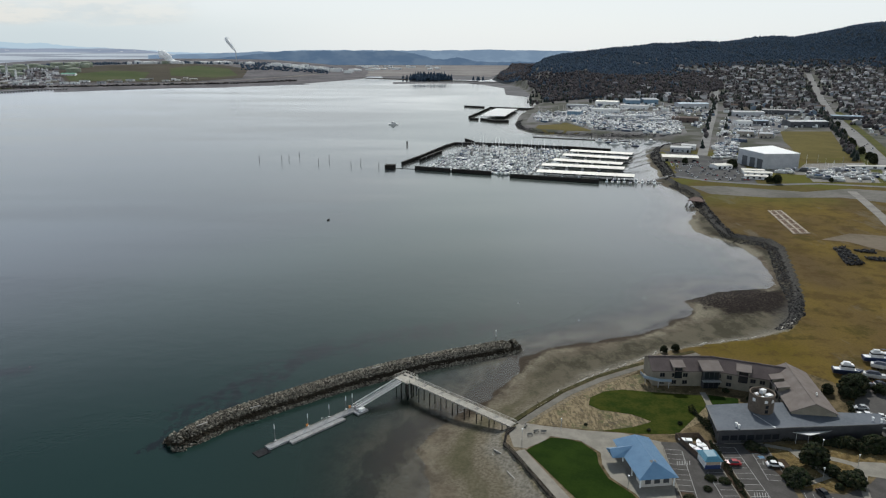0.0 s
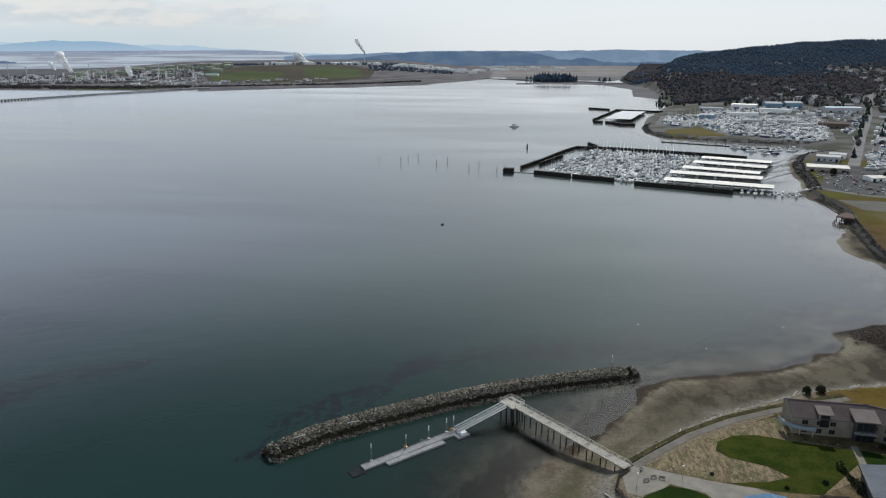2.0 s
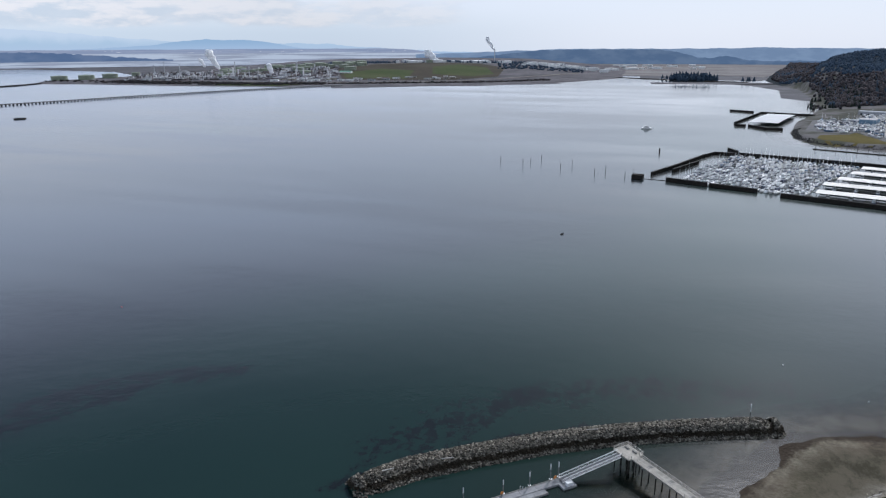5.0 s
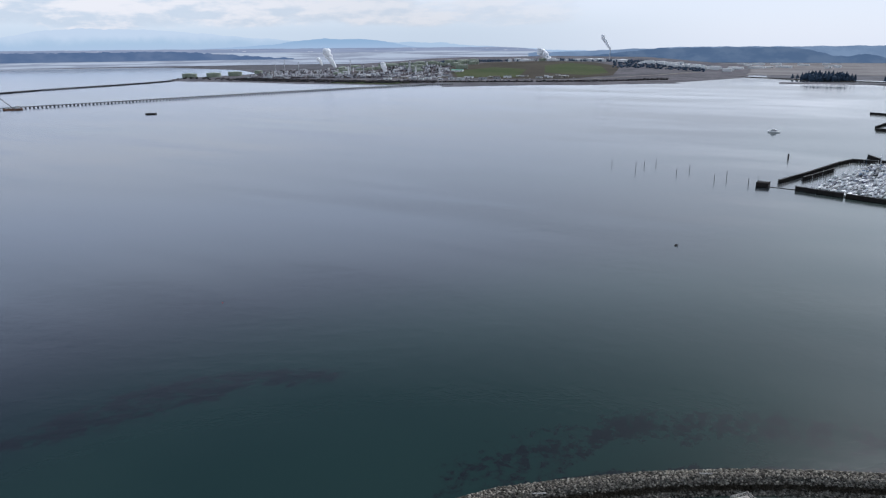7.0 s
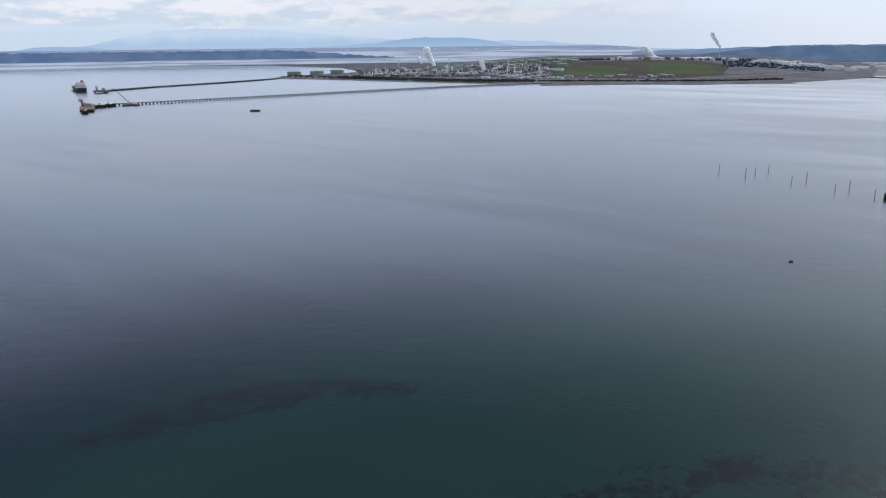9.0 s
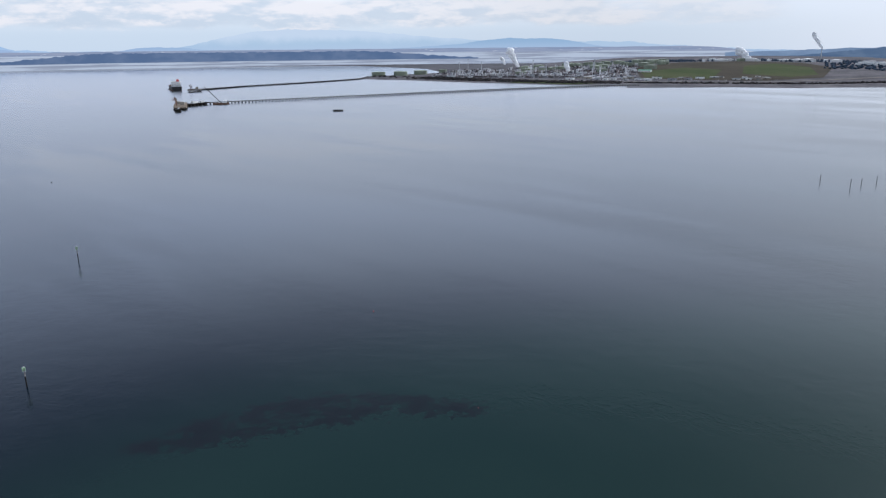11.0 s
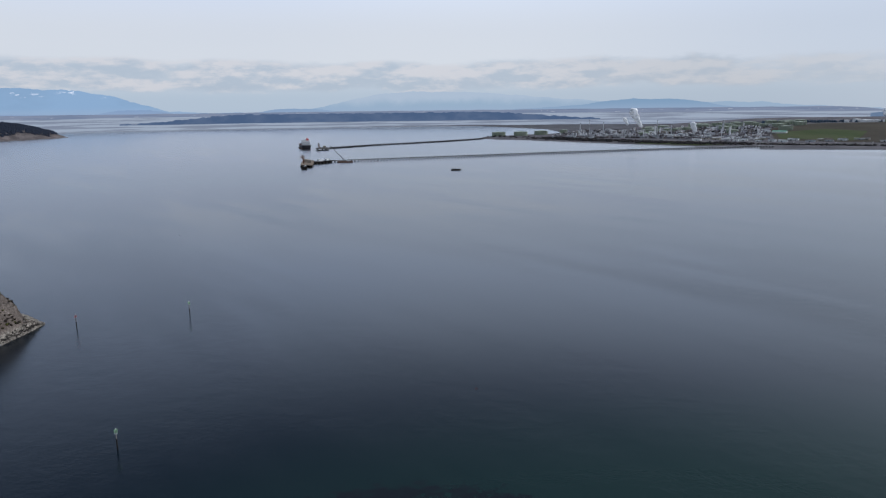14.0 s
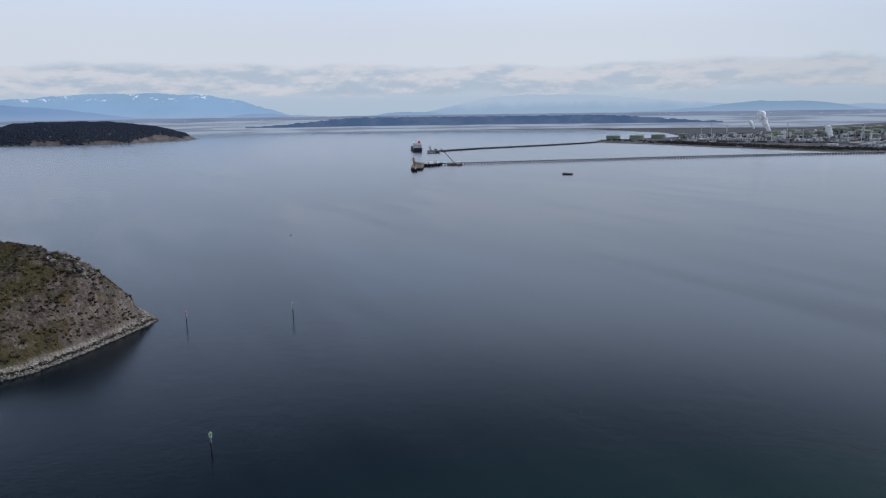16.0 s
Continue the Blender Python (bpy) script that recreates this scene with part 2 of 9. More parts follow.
def rock_stuff(name, tones, weed):
    """Joined boulders; weed and wet below the tide line."""
    m = islands(name, tones, 0.85, 0.5, 1.2)
    nt = m.node_tree
    s = nt.nodes["Principled BSDF"]
    old = s.inputs["Base Color"].links[0].from_socket
    p = position(nt)
    sep = nt.nodes.new("ShaderNodeSeparateXYZ")
    nt.links.new(p, sep.inputs[0])
    level = maths(nt, "ADD", sep.outputs[2], maths(nt, "MULTIPLY", fuzz(nt, p, 0.35), 1.2))
    wet = maths(nt, "MULTIPLY", span(nt, level, weed + 0.4, weed), span(nt, level, weed - 1.3, weed - 0.9))
    nt.links.new(blend(nt, maths(nt, "MULTIPLY", wet, 0.9), old, (0.022, 0.017, 0.011)), s.inputs["Base Color"])
    return m


ARMOUR = rock_stuff("armour_boulders", [(0.06, 0.055, 0.045), (0.25, 0.225, 0.18), (0.13, 0.117, 0.097), (0.40, 0.365, 0.295), (0.19, 0.17, 0.138), (0.07, 0.062, 0.05)], 2.65)
RIPRAP = rock_stuff("riprap", [(0.028, 0.028, 0.029), (0.055, 0.054, 0.054), (0.04, 0.039, 0.039), (0.10, 0.095, 0.092), (0.022, 0.022, 0.024)], 0.6)
BOAT_WHITE = islands("boat_gelcoat", [(0.75, 0.75, 0.74), (0.62, 0.62, 0.62), (0.80, 0.80, 0.78), (0.05, 0.07, 0.12), (0.72, 0.71, 0.66), (0.78, 0.78, 0.77), (0.74, 0.74, 0.73), (0.70, 0.70, 0.69), (0.40, 0.39, 0.37), (0.20, 0.21, 0.23), (0.10, 0.16, 0.24), (0.55, 0.55, 0.54), (0.30, 0.31, 0.33), (0.08, 0.08, 0.085)], 0.55, 0.0, 0.2, 0.08)


def ground_material():
    """Mud, gravel, drift line and turf, by height above the tide, all broken by noise."""
    m, nt, s = material("shore_and_turf")
    p = position(nt)
    sep = nt.nodes.new("ShaderNodeSeparateXYZ")
    nt.links.new(p, sep.inputs[0])
    big, mid, small = fuzz(nt, p, 0.035, 5), fuzz(nt, p, 0.16, 5), fuzz(nt, p, 1.1, 4)
    level = maths(nt, "ADD", sep.outputs[2], maths(nt, "MULTIPLY_ADD", mid, 0.6, -0.3))
    level = maths(nt, "ADD", level, maths(nt, "MULTIPLY_ADD", big, 0.9, -0.45))
    mud = blend(nt, span(nt, fuzz(nt, p, 0.11, 7, 0.7), 0.40, 0.60), (0.070, 0.056, 0.042), (0.150, 0.126, 0.092))
    mud = blend(nt, span(nt, fuzz(nt, stretch(nt, p, 1, 0.6, 1, 40), 0.03, 6, 0.62), 0.44, 0.58), mud, blend(nt, span(nt, small, 0.3, 0.7), (0.160, 0.142, 0.104), (0.225, 0.202, 0.155)))
    silt = blend(nt, span(nt, small, 0.3, 0.7), (0.112, 0.096, 0.068), (0.185, 0.161, 0.120))
    algae = span(nt, fuzz(nt, stretch(nt, p, 1, 0.6, 1), 0.07, 6), 0.50, 0.64, 0, 0.55)
    silt = blend(nt, algae, silt, (0.075, 0.072, 0.038))
    olive = maths(nt, "MULTIPLY", span(nt, level, 0.85, 1.15), span(nt, level, 1.75, 1.4, 0, 0.5))
    silt = blend(nt, olive, silt, blend(nt, span(nt, mid, 0.35, 0.65), (0.052, 0.052, 0.026), (0.095, 0.088, 0.052)))
    shingle = blend(nt, span(nt, small, 0.3, 0.7), (0.135, 0.122, 0.100), (0.255, 0.235, 0.195))
    shingle = blend(nt, span(nt, sep.outputs[1], 270, 300), shingle, blend(nt, span(nt, small, 0.3, 0.7), (0.040, 0.038, 0.036), (0.085, 0.080, 0.074)))
    silt = blend(nt, span(nt, fuzz(nt, p, 0.06, 6, 0.65), 0.54, 0.68, 0.0, 0.5), silt, (0.070, 0.058, 0.042))
    silt = blend(nt, span(nt, sep.outputs[1], 300, 350), silt, blend(nt, span(nt, small, 0.3, 0.7), (0.032, 0.029, 0.027), (0.072, 0.066, 0.060)))
    silt = blend(nt, span(nt, sep.outputs[0], 15, 50, 0.0, 0.9), silt, blend(nt, span(nt, fuzz(nt, stretch(nt, p, 1, 0.5, 1, -25), 0.09, 7, 0.7), 0.42, 0.58), (0.047, 0.043, 0.030), (0.104, 0.092, 0.068)))
    tone = blend(nt, span(nt, level, 0.15, 0.95), mud, silt)
    away_from = nt.nodes.new("ShaderNodeVectorMath")
    away_from.operation, away_from.inputs[1].default_value = "DISTANCE", (146, 329, 0)
    nt.links.new(stretch(nt, p, 1, 1, 0), away_from.inputs[0])
    wrack = span(nt, maths(nt, "MULTIPLY_ADD", fuzz(nt, p, 0.13, 6, 0.65), 34.0, away_from.outputs["Value"]), 46, 36)
    tone = blend(nt, maths(nt, "MULTIPLY", wrack, span(nt, small, 0.25, 0.6, 0.55, 1.0)), tone, (0.014, 0.010, 0.010))
    drift = nt.nodes.new("ShaderNodeAttribute")
    drift.attribute_name = "rockweed"
    strands = maths(nt, "ADD", maths(nt, "MULTIPLY", fuzz(nt, stretch(nt, p, 1, 0.55, 1, -35), 0.14, 8, 0.7), 0.9), drift.outputs["Fac"])
    tone = blend(nt, span(nt, strands, 0.66, 0.94, 0.0, 0.95), tone, blend(nt, span(nt, small, 0.3, 0.7), (0.026, 0.019, 0.014), (0.058, 0.045, 0.032)))
    tone = blend(nt, span(nt, level, 1.9, 2.7), tone, shingle)
    brow = blend(nt, span(nt, small, 0.4, 0.65), (0.10, 0.09, 0.06), (0.22, 0.19, 0.13))
    brow = blend(nt, span(nt, sep.outputs[1], 275, 300), brow, blend(nt, span(nt, small, 0.4, 0.65), (0.038, 0.036, 0.033), (0.095, 0.086, 0.068)))
    tone = blend(nt, span(nt, level, 3.6, 4.3), tone, brow)
    turf = blend(nt, span(nt, fuzz(nt, stretch(nt, p, 1, 0.5, 1), 0.018, 6), 0.38, 0.62), (0.150, 0.104, 0.026), (0.104, 0.070, 0.032))
    turf = blend(nt, span(nt, fuzz(nt, p, 0.012, 5), 0.54, 0.74), turf, (0.105, 0.078, 0.012))
    turf = blend(nt, span(nt, fuzz(nt, p, 0.022, 6, 0.65), 0.56, 0.72, 0, 0.7), turf, (0.120, 0.090, 0.055))
    turf = blend(nt, span(nt, fuzz(nt, p, 0.09, 6, 0.7), 0.45, 0.60, 0.0, 0.7), turf, (0.075, 0.048, 0.018))
    turf = blend(nt, span(nt, fuzz(nt, stretch(nt, p, 1, 0.35, 1, -20), 0.03, 7, 0.7), 0.55, 0.66, 0, 0.75), turf, (0.150, 0.128, 0.096))
    turf = blend(nt, span(nt, fuzz(nt, p, 0.045, 7, 0.7), 0.55, 0.64, 0, 0.65), turf, (0.070, 0.058, 0.014))
    turf = blend(nt, span(nt, small, 0.35, 0.75, 0.0, 0.4), turf, (0.05, 0.042, 0.016))
    turf = blend(nt, maths(nt, "MULTIPLY", span(nt, sep.outputs[1], 500, 575), span(nt, fuzz(nt, p, 0.02, 5), 0.38, 0.6, 0.2, 0.9)), turf, (0.098, 0.098, 0.020))
    park_side = maths(nt, "MULTIPLY", span(nt, sep.outputs[0], 98, 84), span(nt, sep.outputs[1], 264, 254))
    turf = blend(nt, park_side, turf, blend(nt, span(nt, small, 0.35, 0.65), (0.13, 0.105, 0.07), (0.23, 0.19, 0.135)))
    tone = blend(nt, span(nt, sep.outputs[2], 4.25, 4.42), tone, turf)
    town = blend(nt, span(nt, fuzz(nt, p, 0.02, 5), 0.4, 0.6), (0.150, 0.142, 0.140), (0.078, 0.080, 0.062))
    tone = blend(nt, span(nt, sep.outputs[1], 800, 860), tone, town)
    # beyond the town the ground takes the haze-blue forest floor tone
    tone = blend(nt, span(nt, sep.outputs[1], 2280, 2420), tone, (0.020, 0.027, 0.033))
    nt.links.new(tone, s.inputs["Base Color"])
    nt.links.new(span(nt, sep.outputs[2], 0.05, 0.7, 0.8, 0.95), s.inputs["Roughness"])
    s.inputs["Specular IOR Level"].default_value = 0.03
    relief(nt, s, small, 0.4, 0.15)
    return m


def water_material():
    """Sheltered sea: dark green body, clear over the shallows, with calm and ruffled lanes."""
    m, nt, s = material("sea_water")
    out = nt.nodes["Material Output"]
    nt.nodes.remove(s)
    p = position(nt)
    depth = nt.nodes.new("ShaderNodeAttribute")
    depth.attribute_name = "depth"
    lanes = fuzz(nt, stretch(nt, p, 0.0012, 0.0045, 1, 20), 1.0, 5, 0.5)
    slicks = fuzz(nt, stretch(nt, p, 0.0035, 0.022, 1, 28), 1.0, 6, 0.6)
    lanes = maths(nt, "ADD", maths(nt, "MULTIPLY", lanes, 0.6), maths(nt, "MULTIPLY", slicks, 0.4))
    offshore = nt.nodes.new("ShaderNodeAttribute")
    offshore.attribute_name = "offshore"
    lanes = maths(nt, "MULTIPLY_ADD", maths(nt, "SUBTRACT", lanes, 0.5), span(nt, offshore.outputs["Fac"], 60, 320, 0.12, 1.0), 0.5)
    ripple = fuzz(nt, stretch(nt, p, 0.5, 0.62, 1, 30), 1.0, 3, 0.6)
    chop = fuzz(nt, stretch(nt, p, 0.10, 0.125, 1, 40), 1.0, 4, 0.6)
    height = maths(nt, "ADD", maths(nt, "MULTIPLY_ADD", ripple, 0.7, -0.35), maths(nt, "MULTIPLY_ADD", chop, 1.5, -0.75))
    height = maths(nt, "MULTIPLY", height, span(nt, lanes, 0.40, 0.60, 0.2, 1.7))
    height = maths(nt, "MULTIPLY", height, span(nt, offshore.outputs["Fac"], 300, 850, 1.0, 0.0))
    bump = nt.nodes.new("ShaderNodeBump")
    bump.inputs["Strength"].default_value, bump.inputs["Distance"].default_value = 0.048, 1.0
    nt.links.new(height, bump.inputs["Height"])
    body = nt.nodes.new("ShaderNodeBsdfDiffuse")
    weed = maths(nt, "ADD", maths(nt, "MULTIPLY", fuzz(nt, stretch(nt, p, 1.6, 1, 1, -35), 0.07, 8, 0.72), 0.62), maths(nt, "MULTIPLY", fuzz(nt, p, 0.33, 5, 0.6), 0.38))
    spread = nt.nodes.new("ShaderNodeAttribute")
    spread.attribute_name = "eelgrass"
    beds = maths(nt, "MULTIPLY", span(nt, maths(nt, "ADD", maths(nt, "MULTIPLY", weed, 1.3), spread.outputs["Fac"]), 1.11, 1.26), 0.8)
    tone = blend(nt, span(nt, fuzz(nt, p, 0.006, 3), 0.35, 0.65), (0.0118, 0.0285, 0.0255), (0.0145, 0.0335, 0.0290))
    tone = blend(nt, span(nt, offshore.outputs["Fac"], 75, 25), tone, (0.0095, 0.0235, 0.0190))
    tone = blend(nt, span(nt, offshore.outputs["Fac"], 170, 275), tone, (0.0020, 0.0070, 0.0122))
    nt.links.new(blend(nt, beds, tone, (0.0098, 0.0095, 0.0128)), body.inputs["Color"])
    clear = nt.nodes.new("ShaderNodeBsdfTransparent")
    clear.inputs["Color"].default_value = (0.93, 0.94, 0.93, 1)
    inner = nt.nodes.new("ShaderNodeMixShader")
    nt.links.new(span(nt, depth.outputs["Fac"], 0.0, 3.0, 0.0, 1.0, False), inner.inputs[0])
    nt.links.new(clear.outputs[0], inner.inputs[1])
    nt.links.new(body.outputs[0], inner.inputs[2])
    gloss = nt.nodes.new("ShaderNodeBsdfGlossy")
    ruffle = maths(nt, "ADD", span(nt, lanes, 0.40, 0.60, 0.08, 0.22), span(nt, offshore.outputs["Fac"], 350, 1300, 0.0, 0.13))
    ruffle = maths(nt, "MINIMUM", ruffle, 0.262)
    nt.links.new(ruffle, gloss.inputs["Roughness"])
    gloss.inputs["Color"].default_value = (0.92, 0.92, 0.92, 1)
    nt.links.new(bump.outputs[0], gloss.inputs["Normal"])
    fresnel = node(nt, "ShaderNodeFresnel", IOR=1.333)
    nt.links.new(bump.outputs[0], fresnel.inputs["Normal"])
    whole = nt.nodes.new("ShaderNodeMixShader")
    nt.links.new(fresnel.outputs[0], whole.inputs[0])
    nt.links.new(inner.outputs[0], whole.inputs[1])
    nt.links.new(gloss.outputs[0], whole.inputs[2])
    nt.links.new(whole.outputs[0], out.inputs[0])
    return m


def forest_floor():
    m, nt, s = material("forest_floor")
    p = position(nt)
    # blue of far haze mixed into the floor to match the woods above
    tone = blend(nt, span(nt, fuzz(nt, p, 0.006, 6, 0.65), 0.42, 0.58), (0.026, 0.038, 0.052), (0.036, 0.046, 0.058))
    nt.links.new(tone, s.inputs["Base Color"])
    s.inputs["Roughness"].default_value, s.inputs["Specular IOR Level"].default_value = 0.95, 0.0
    return m


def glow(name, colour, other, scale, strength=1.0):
    """A self-lit backdrop with the blue haze of distance put into its colour."""
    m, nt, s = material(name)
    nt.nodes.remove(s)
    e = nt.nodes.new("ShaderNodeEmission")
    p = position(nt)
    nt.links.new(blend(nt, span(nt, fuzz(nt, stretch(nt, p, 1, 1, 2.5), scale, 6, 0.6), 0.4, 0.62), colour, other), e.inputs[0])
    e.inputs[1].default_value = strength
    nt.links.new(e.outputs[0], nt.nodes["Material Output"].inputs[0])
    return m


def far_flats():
    """The self-lit backdrop beyond the bay, haze put into its tones: pale plain above, tide channels and mud banks
    below.
    """
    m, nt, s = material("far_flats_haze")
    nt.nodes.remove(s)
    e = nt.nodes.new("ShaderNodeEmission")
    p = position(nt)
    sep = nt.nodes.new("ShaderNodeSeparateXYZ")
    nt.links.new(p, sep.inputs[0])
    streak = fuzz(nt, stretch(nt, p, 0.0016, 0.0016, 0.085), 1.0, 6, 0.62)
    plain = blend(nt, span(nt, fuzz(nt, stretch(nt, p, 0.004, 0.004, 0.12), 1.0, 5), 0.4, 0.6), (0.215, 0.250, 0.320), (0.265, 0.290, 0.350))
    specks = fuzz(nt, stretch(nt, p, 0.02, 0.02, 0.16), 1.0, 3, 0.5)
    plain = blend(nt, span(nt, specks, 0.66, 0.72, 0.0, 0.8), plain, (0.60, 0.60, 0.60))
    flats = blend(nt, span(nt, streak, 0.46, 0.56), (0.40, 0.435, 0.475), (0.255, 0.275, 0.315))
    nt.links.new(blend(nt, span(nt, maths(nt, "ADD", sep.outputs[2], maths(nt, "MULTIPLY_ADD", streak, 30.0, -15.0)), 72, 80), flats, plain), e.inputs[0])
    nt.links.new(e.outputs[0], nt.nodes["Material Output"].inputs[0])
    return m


FAR_FLATS = far_flats()
GROUND, WATER, HAZY_FOREST = ground_material(), water_material(), forest_floor()
MUDFLAT = surface("tide_flat_mud", (0.088, 0.086, 0.092), (0.150, 0.147, 0.156), 0.012, 0.8, 0.1)
FAR_PLAIN = surface("far_plain", (0.17, 0.155, 0.15), (0.25, 0.235, 0.225), 0.004, 0.9, 0.0)


# ---- mesh building ----
class Build:
    """Collects simple solids into one mesh."""

    def __init__(self):
        self.v, self.f = [], []

    def add(self, verts, faces, m=None):
        n = len(self.v)
        self.v.extend([tuple(m @ Vector(p)) for p in verts] if m else verts)
        self.f.extend([tuple(n + k for k in face) for face in faces])
        return self

    def box(self, x, y, z, sx, sy, sz, rz=0.0, taper=1.0):
        """A box on its base centre, turned by rz degrees, its top narrower by taper."""
        c, s = math.cos(radians(rz)), math.sin(radians(rz))
        pts = []
        for h, k in ((0, 1.0), (sz, taper)):
            for a, b in ((-1, -1), (1, -1), (1, 1), (-1, 1)):
                u, w = a * sx / 2 * k, b * sy / 2 * k
                pts.append((x + u * c - w * s, y + u * s + w * c, z + h))
        return self.add(pts, [(3, 2, 1, 0), (4, 5, 6, 7), (0, 1, 5, 4), (1, 2, 6, 5), (2, 3, 7, 6), (3, 0, 4, 7)])

    def beam(self, a, b, wide, high):
        """A bar from a to b, flat side level."""
        a, b = Vector(a), Vector(b)
        d = (b - a).normalized()
        u = d.cross(Vector((0, 0, 1)))
        u = (u.normalized() if u.length > 1e-4 else Vector((1, 0, 0))) * wide / 2
        w = u.cross(d).normalized() * high / 2
        pts = [tuple(p + i * u + j * w) for p in (a, b) for i, j in ((-1, -1), (1, -1), (1, 1), (-1, 1))]
        return self.add(pts, [(0, 1, 2, 3), (7, 6, 5, 4), (0, 4, 5, 1), (1, 5, 6, 2), (2, 6, 7, 3), (3, 7, 4, 0)])

    def cyl(self, x, y, z0, z1, r0, r1=None, n=8, lean=(0, 0)):
        r1 = r0 if r1 is None else r1
        pts = []
        for z, r, k in ((z0, r0, 0), (z1, r1, 1)):
            pts += [(x + lean[0] * k + r * math.cos(6.28319 * i / n), y + lean[1] * k + r * math.sin(6.28319 * i / n), z) for i in range(n)]
        sides = [(i, (i + 1) % n, n + (i + 1) % n, n + i) for i in range(n)]
        return self.add(pts, sides + [tuple(range(n))[::-1], tuple(range(n, 2 * n))])

    def slab(self, pts, z0, z1):
        """A flat outline pulled up from z0 to z1."""
        n = len(pts)
        area = sum(pts[i][0] * pts[(i + 1) % n][1] - pts[(i + 1) % n][0] * pts[i][1] for i in range(n))
        pts = pts if area > 0 else pts[::-1]
        both = [(x, y, z0) for x, y in pts] + [(x, y, z1) for x, y in pts]
        return self.add(both, [(i, (i + 1) % n, n + (i + 1) % n, n + i) for i in range(n)] + [tuple(range(n))[::-1], tuple(range(n, 2 * n))])

    def lump(self, x, y, z, sx, sy, sz, rng, rough=0.25):
        """An uneven boulder of twenty faces."""
        g = 1.618
        pts = [(-1, g, 0), (1, g, 0), (-1, -g, 0), (1, -g, 0), (0, -1, g), (0, 1, g), (0, -1, -g), (0, 1, -g), (g, 0, -1), (g, 0, 1), (-g, 0, -1), (-g, 0, 1)]
        a = rng.uniform(0, 6.28)
        c, s = math.cos(a), math.sin(a)
        out = []
        for px, py, pz in pts:
            k = (1 + rng.uniform(-rough, rough)) / 1.9
            px, py, pz = px * k * sx, py * k * sy, pz * k * sz
            out.append((x + px * c - py * s, y + px * s + py * c, z + pz))
        return self.add(out, [(0, 11, 5), (0, 5, 1), (0, 1, 7), (0, 7, 10), (0, 10, 11), (1, 5, 9), (5, 11, 4), (11, 10, 2), (10, 7, 6), (7, 1, 8),
                              (3, 9, 4), (3, 4, 2), (3, 2, 6), (3, 6, 8), (3, 8, 9), (4, 9, 5), (2, 4, 11), (6, 2, 10), (8, 6, 7), (9, 8, 1)])

    def mesh(self, name, mat, smooth=False):
        me = bpy.data.meshes.new(name)
        me.from_pydata(self.v, [], self.f)
        me.materials.append(mat)
        if smooth:
            me.shade_smooth()
        me.update()
        return me


def part(name, b, mat, parent=None, label="", smooth=False):
    ob = new(name, b.mesh(name, mat, smooth) if isinstance(b, Build) else b)
    ob.parent = parent
    return tagged(ob, label)


def thing(name, m, label, category, group=""):
    ob = new(name)
    ob.matrix_world = m
    ob.empty_display_size = 0.5
    return tagged(ob, label, category, group)


def single(name, b, mat, label, category, group="", kind="", smooth=False):
    return tagged(part(name, b, mat, None, "", smooth), label, category, group, kind)


def inside(px, py, poly):
    """Which points lie in an outline."""
    res = np.zeros(px.shape, bool)
    n = len(poly)
    for i in range(n):
        (x0, y0), (x1, y1) = poly[i], poly[(i + 1) % n]
        if y0 == y1:
            continue
        res ^= ((y0 > py) != (y1 > py)) & (px < (x1 - x0) * (py - y0) / (y1 - y0) + x0)
    return res


def away(px, py, line, closed=False):
    """How far points lie from a line."""
    best = np.full(px.shape, 1e9)
    for (x0, y0), (x1, y1) in zip(line, line[1:] + (line[:1] if closed else [])):
        dx, dy = x1 - x0, y1 - y0
        k = np.clip(((px - x0) * dx + (py - y0) * dy) / (dx * dx + dy * dy + 1e-9), 0, 1)
        best = np.minimum(best, np.hypot(px - x0 - k * dx, py - y0 - k * dy))
    return best


def within(x, y, poly):
    """Whether one place lies in an outline."""
    res = False
    for (x0, y0), (x1, y1) in zip(poly, poly[1:] + poly[:1]):
        if (y0 > y) != (y1 > y) and x < (x1 - x0) * (y - y0) / (y1 - y0) + x0:
            res = not res
    return res


def scatter(rg, n, poly, height=None):
    """Random places (with their heights) inside an outline."""
    xs, ys = zip(*poly)
    got = []
    while len(got) < n:
        x, y = rg.uniform(min(xs), max(xs)), rg.uniform(min(ys), max(ys))
        if within(x, y, poly):
            got.append((x, y))
    got = np.array(got)
    z = height(got[:, 0], got[:, 1]) if height else np.zeros(len(got))
    return [(float(a), float(b), float(c)) for (a, b), c in zip(got, z)]


def ease(v, a, b):
    k = np.clip((v - a) / (b - a), 0, 1)
    return k * k * (3 - 2 * k)


def waves(x, y, seed, size, octaves=4):
    """A cheap smooth noise in numpy, about -1 to 1."""
    rng = np.random.RandomState(seed)
    out, amp, total = np.zeros(np.shape(x)), 1.0, 0.0
    for _ in range(octaves):
        for _ in range(3):
            a, ph = rng.uniform(0, 6.28), rng.uniform(0, 6.28)
            out = out + amp * np.sin((x * math.cos(a) + y * math.sin(a)) * 6.28 / size + ph + 1.7 * np.sin((x * math.sin(a) - y * math.cos(a)) * 4.1 / size + ph))
        total += amp * 2.2
        amp, size = amp * 0.5, size * 0.47
    return out / total


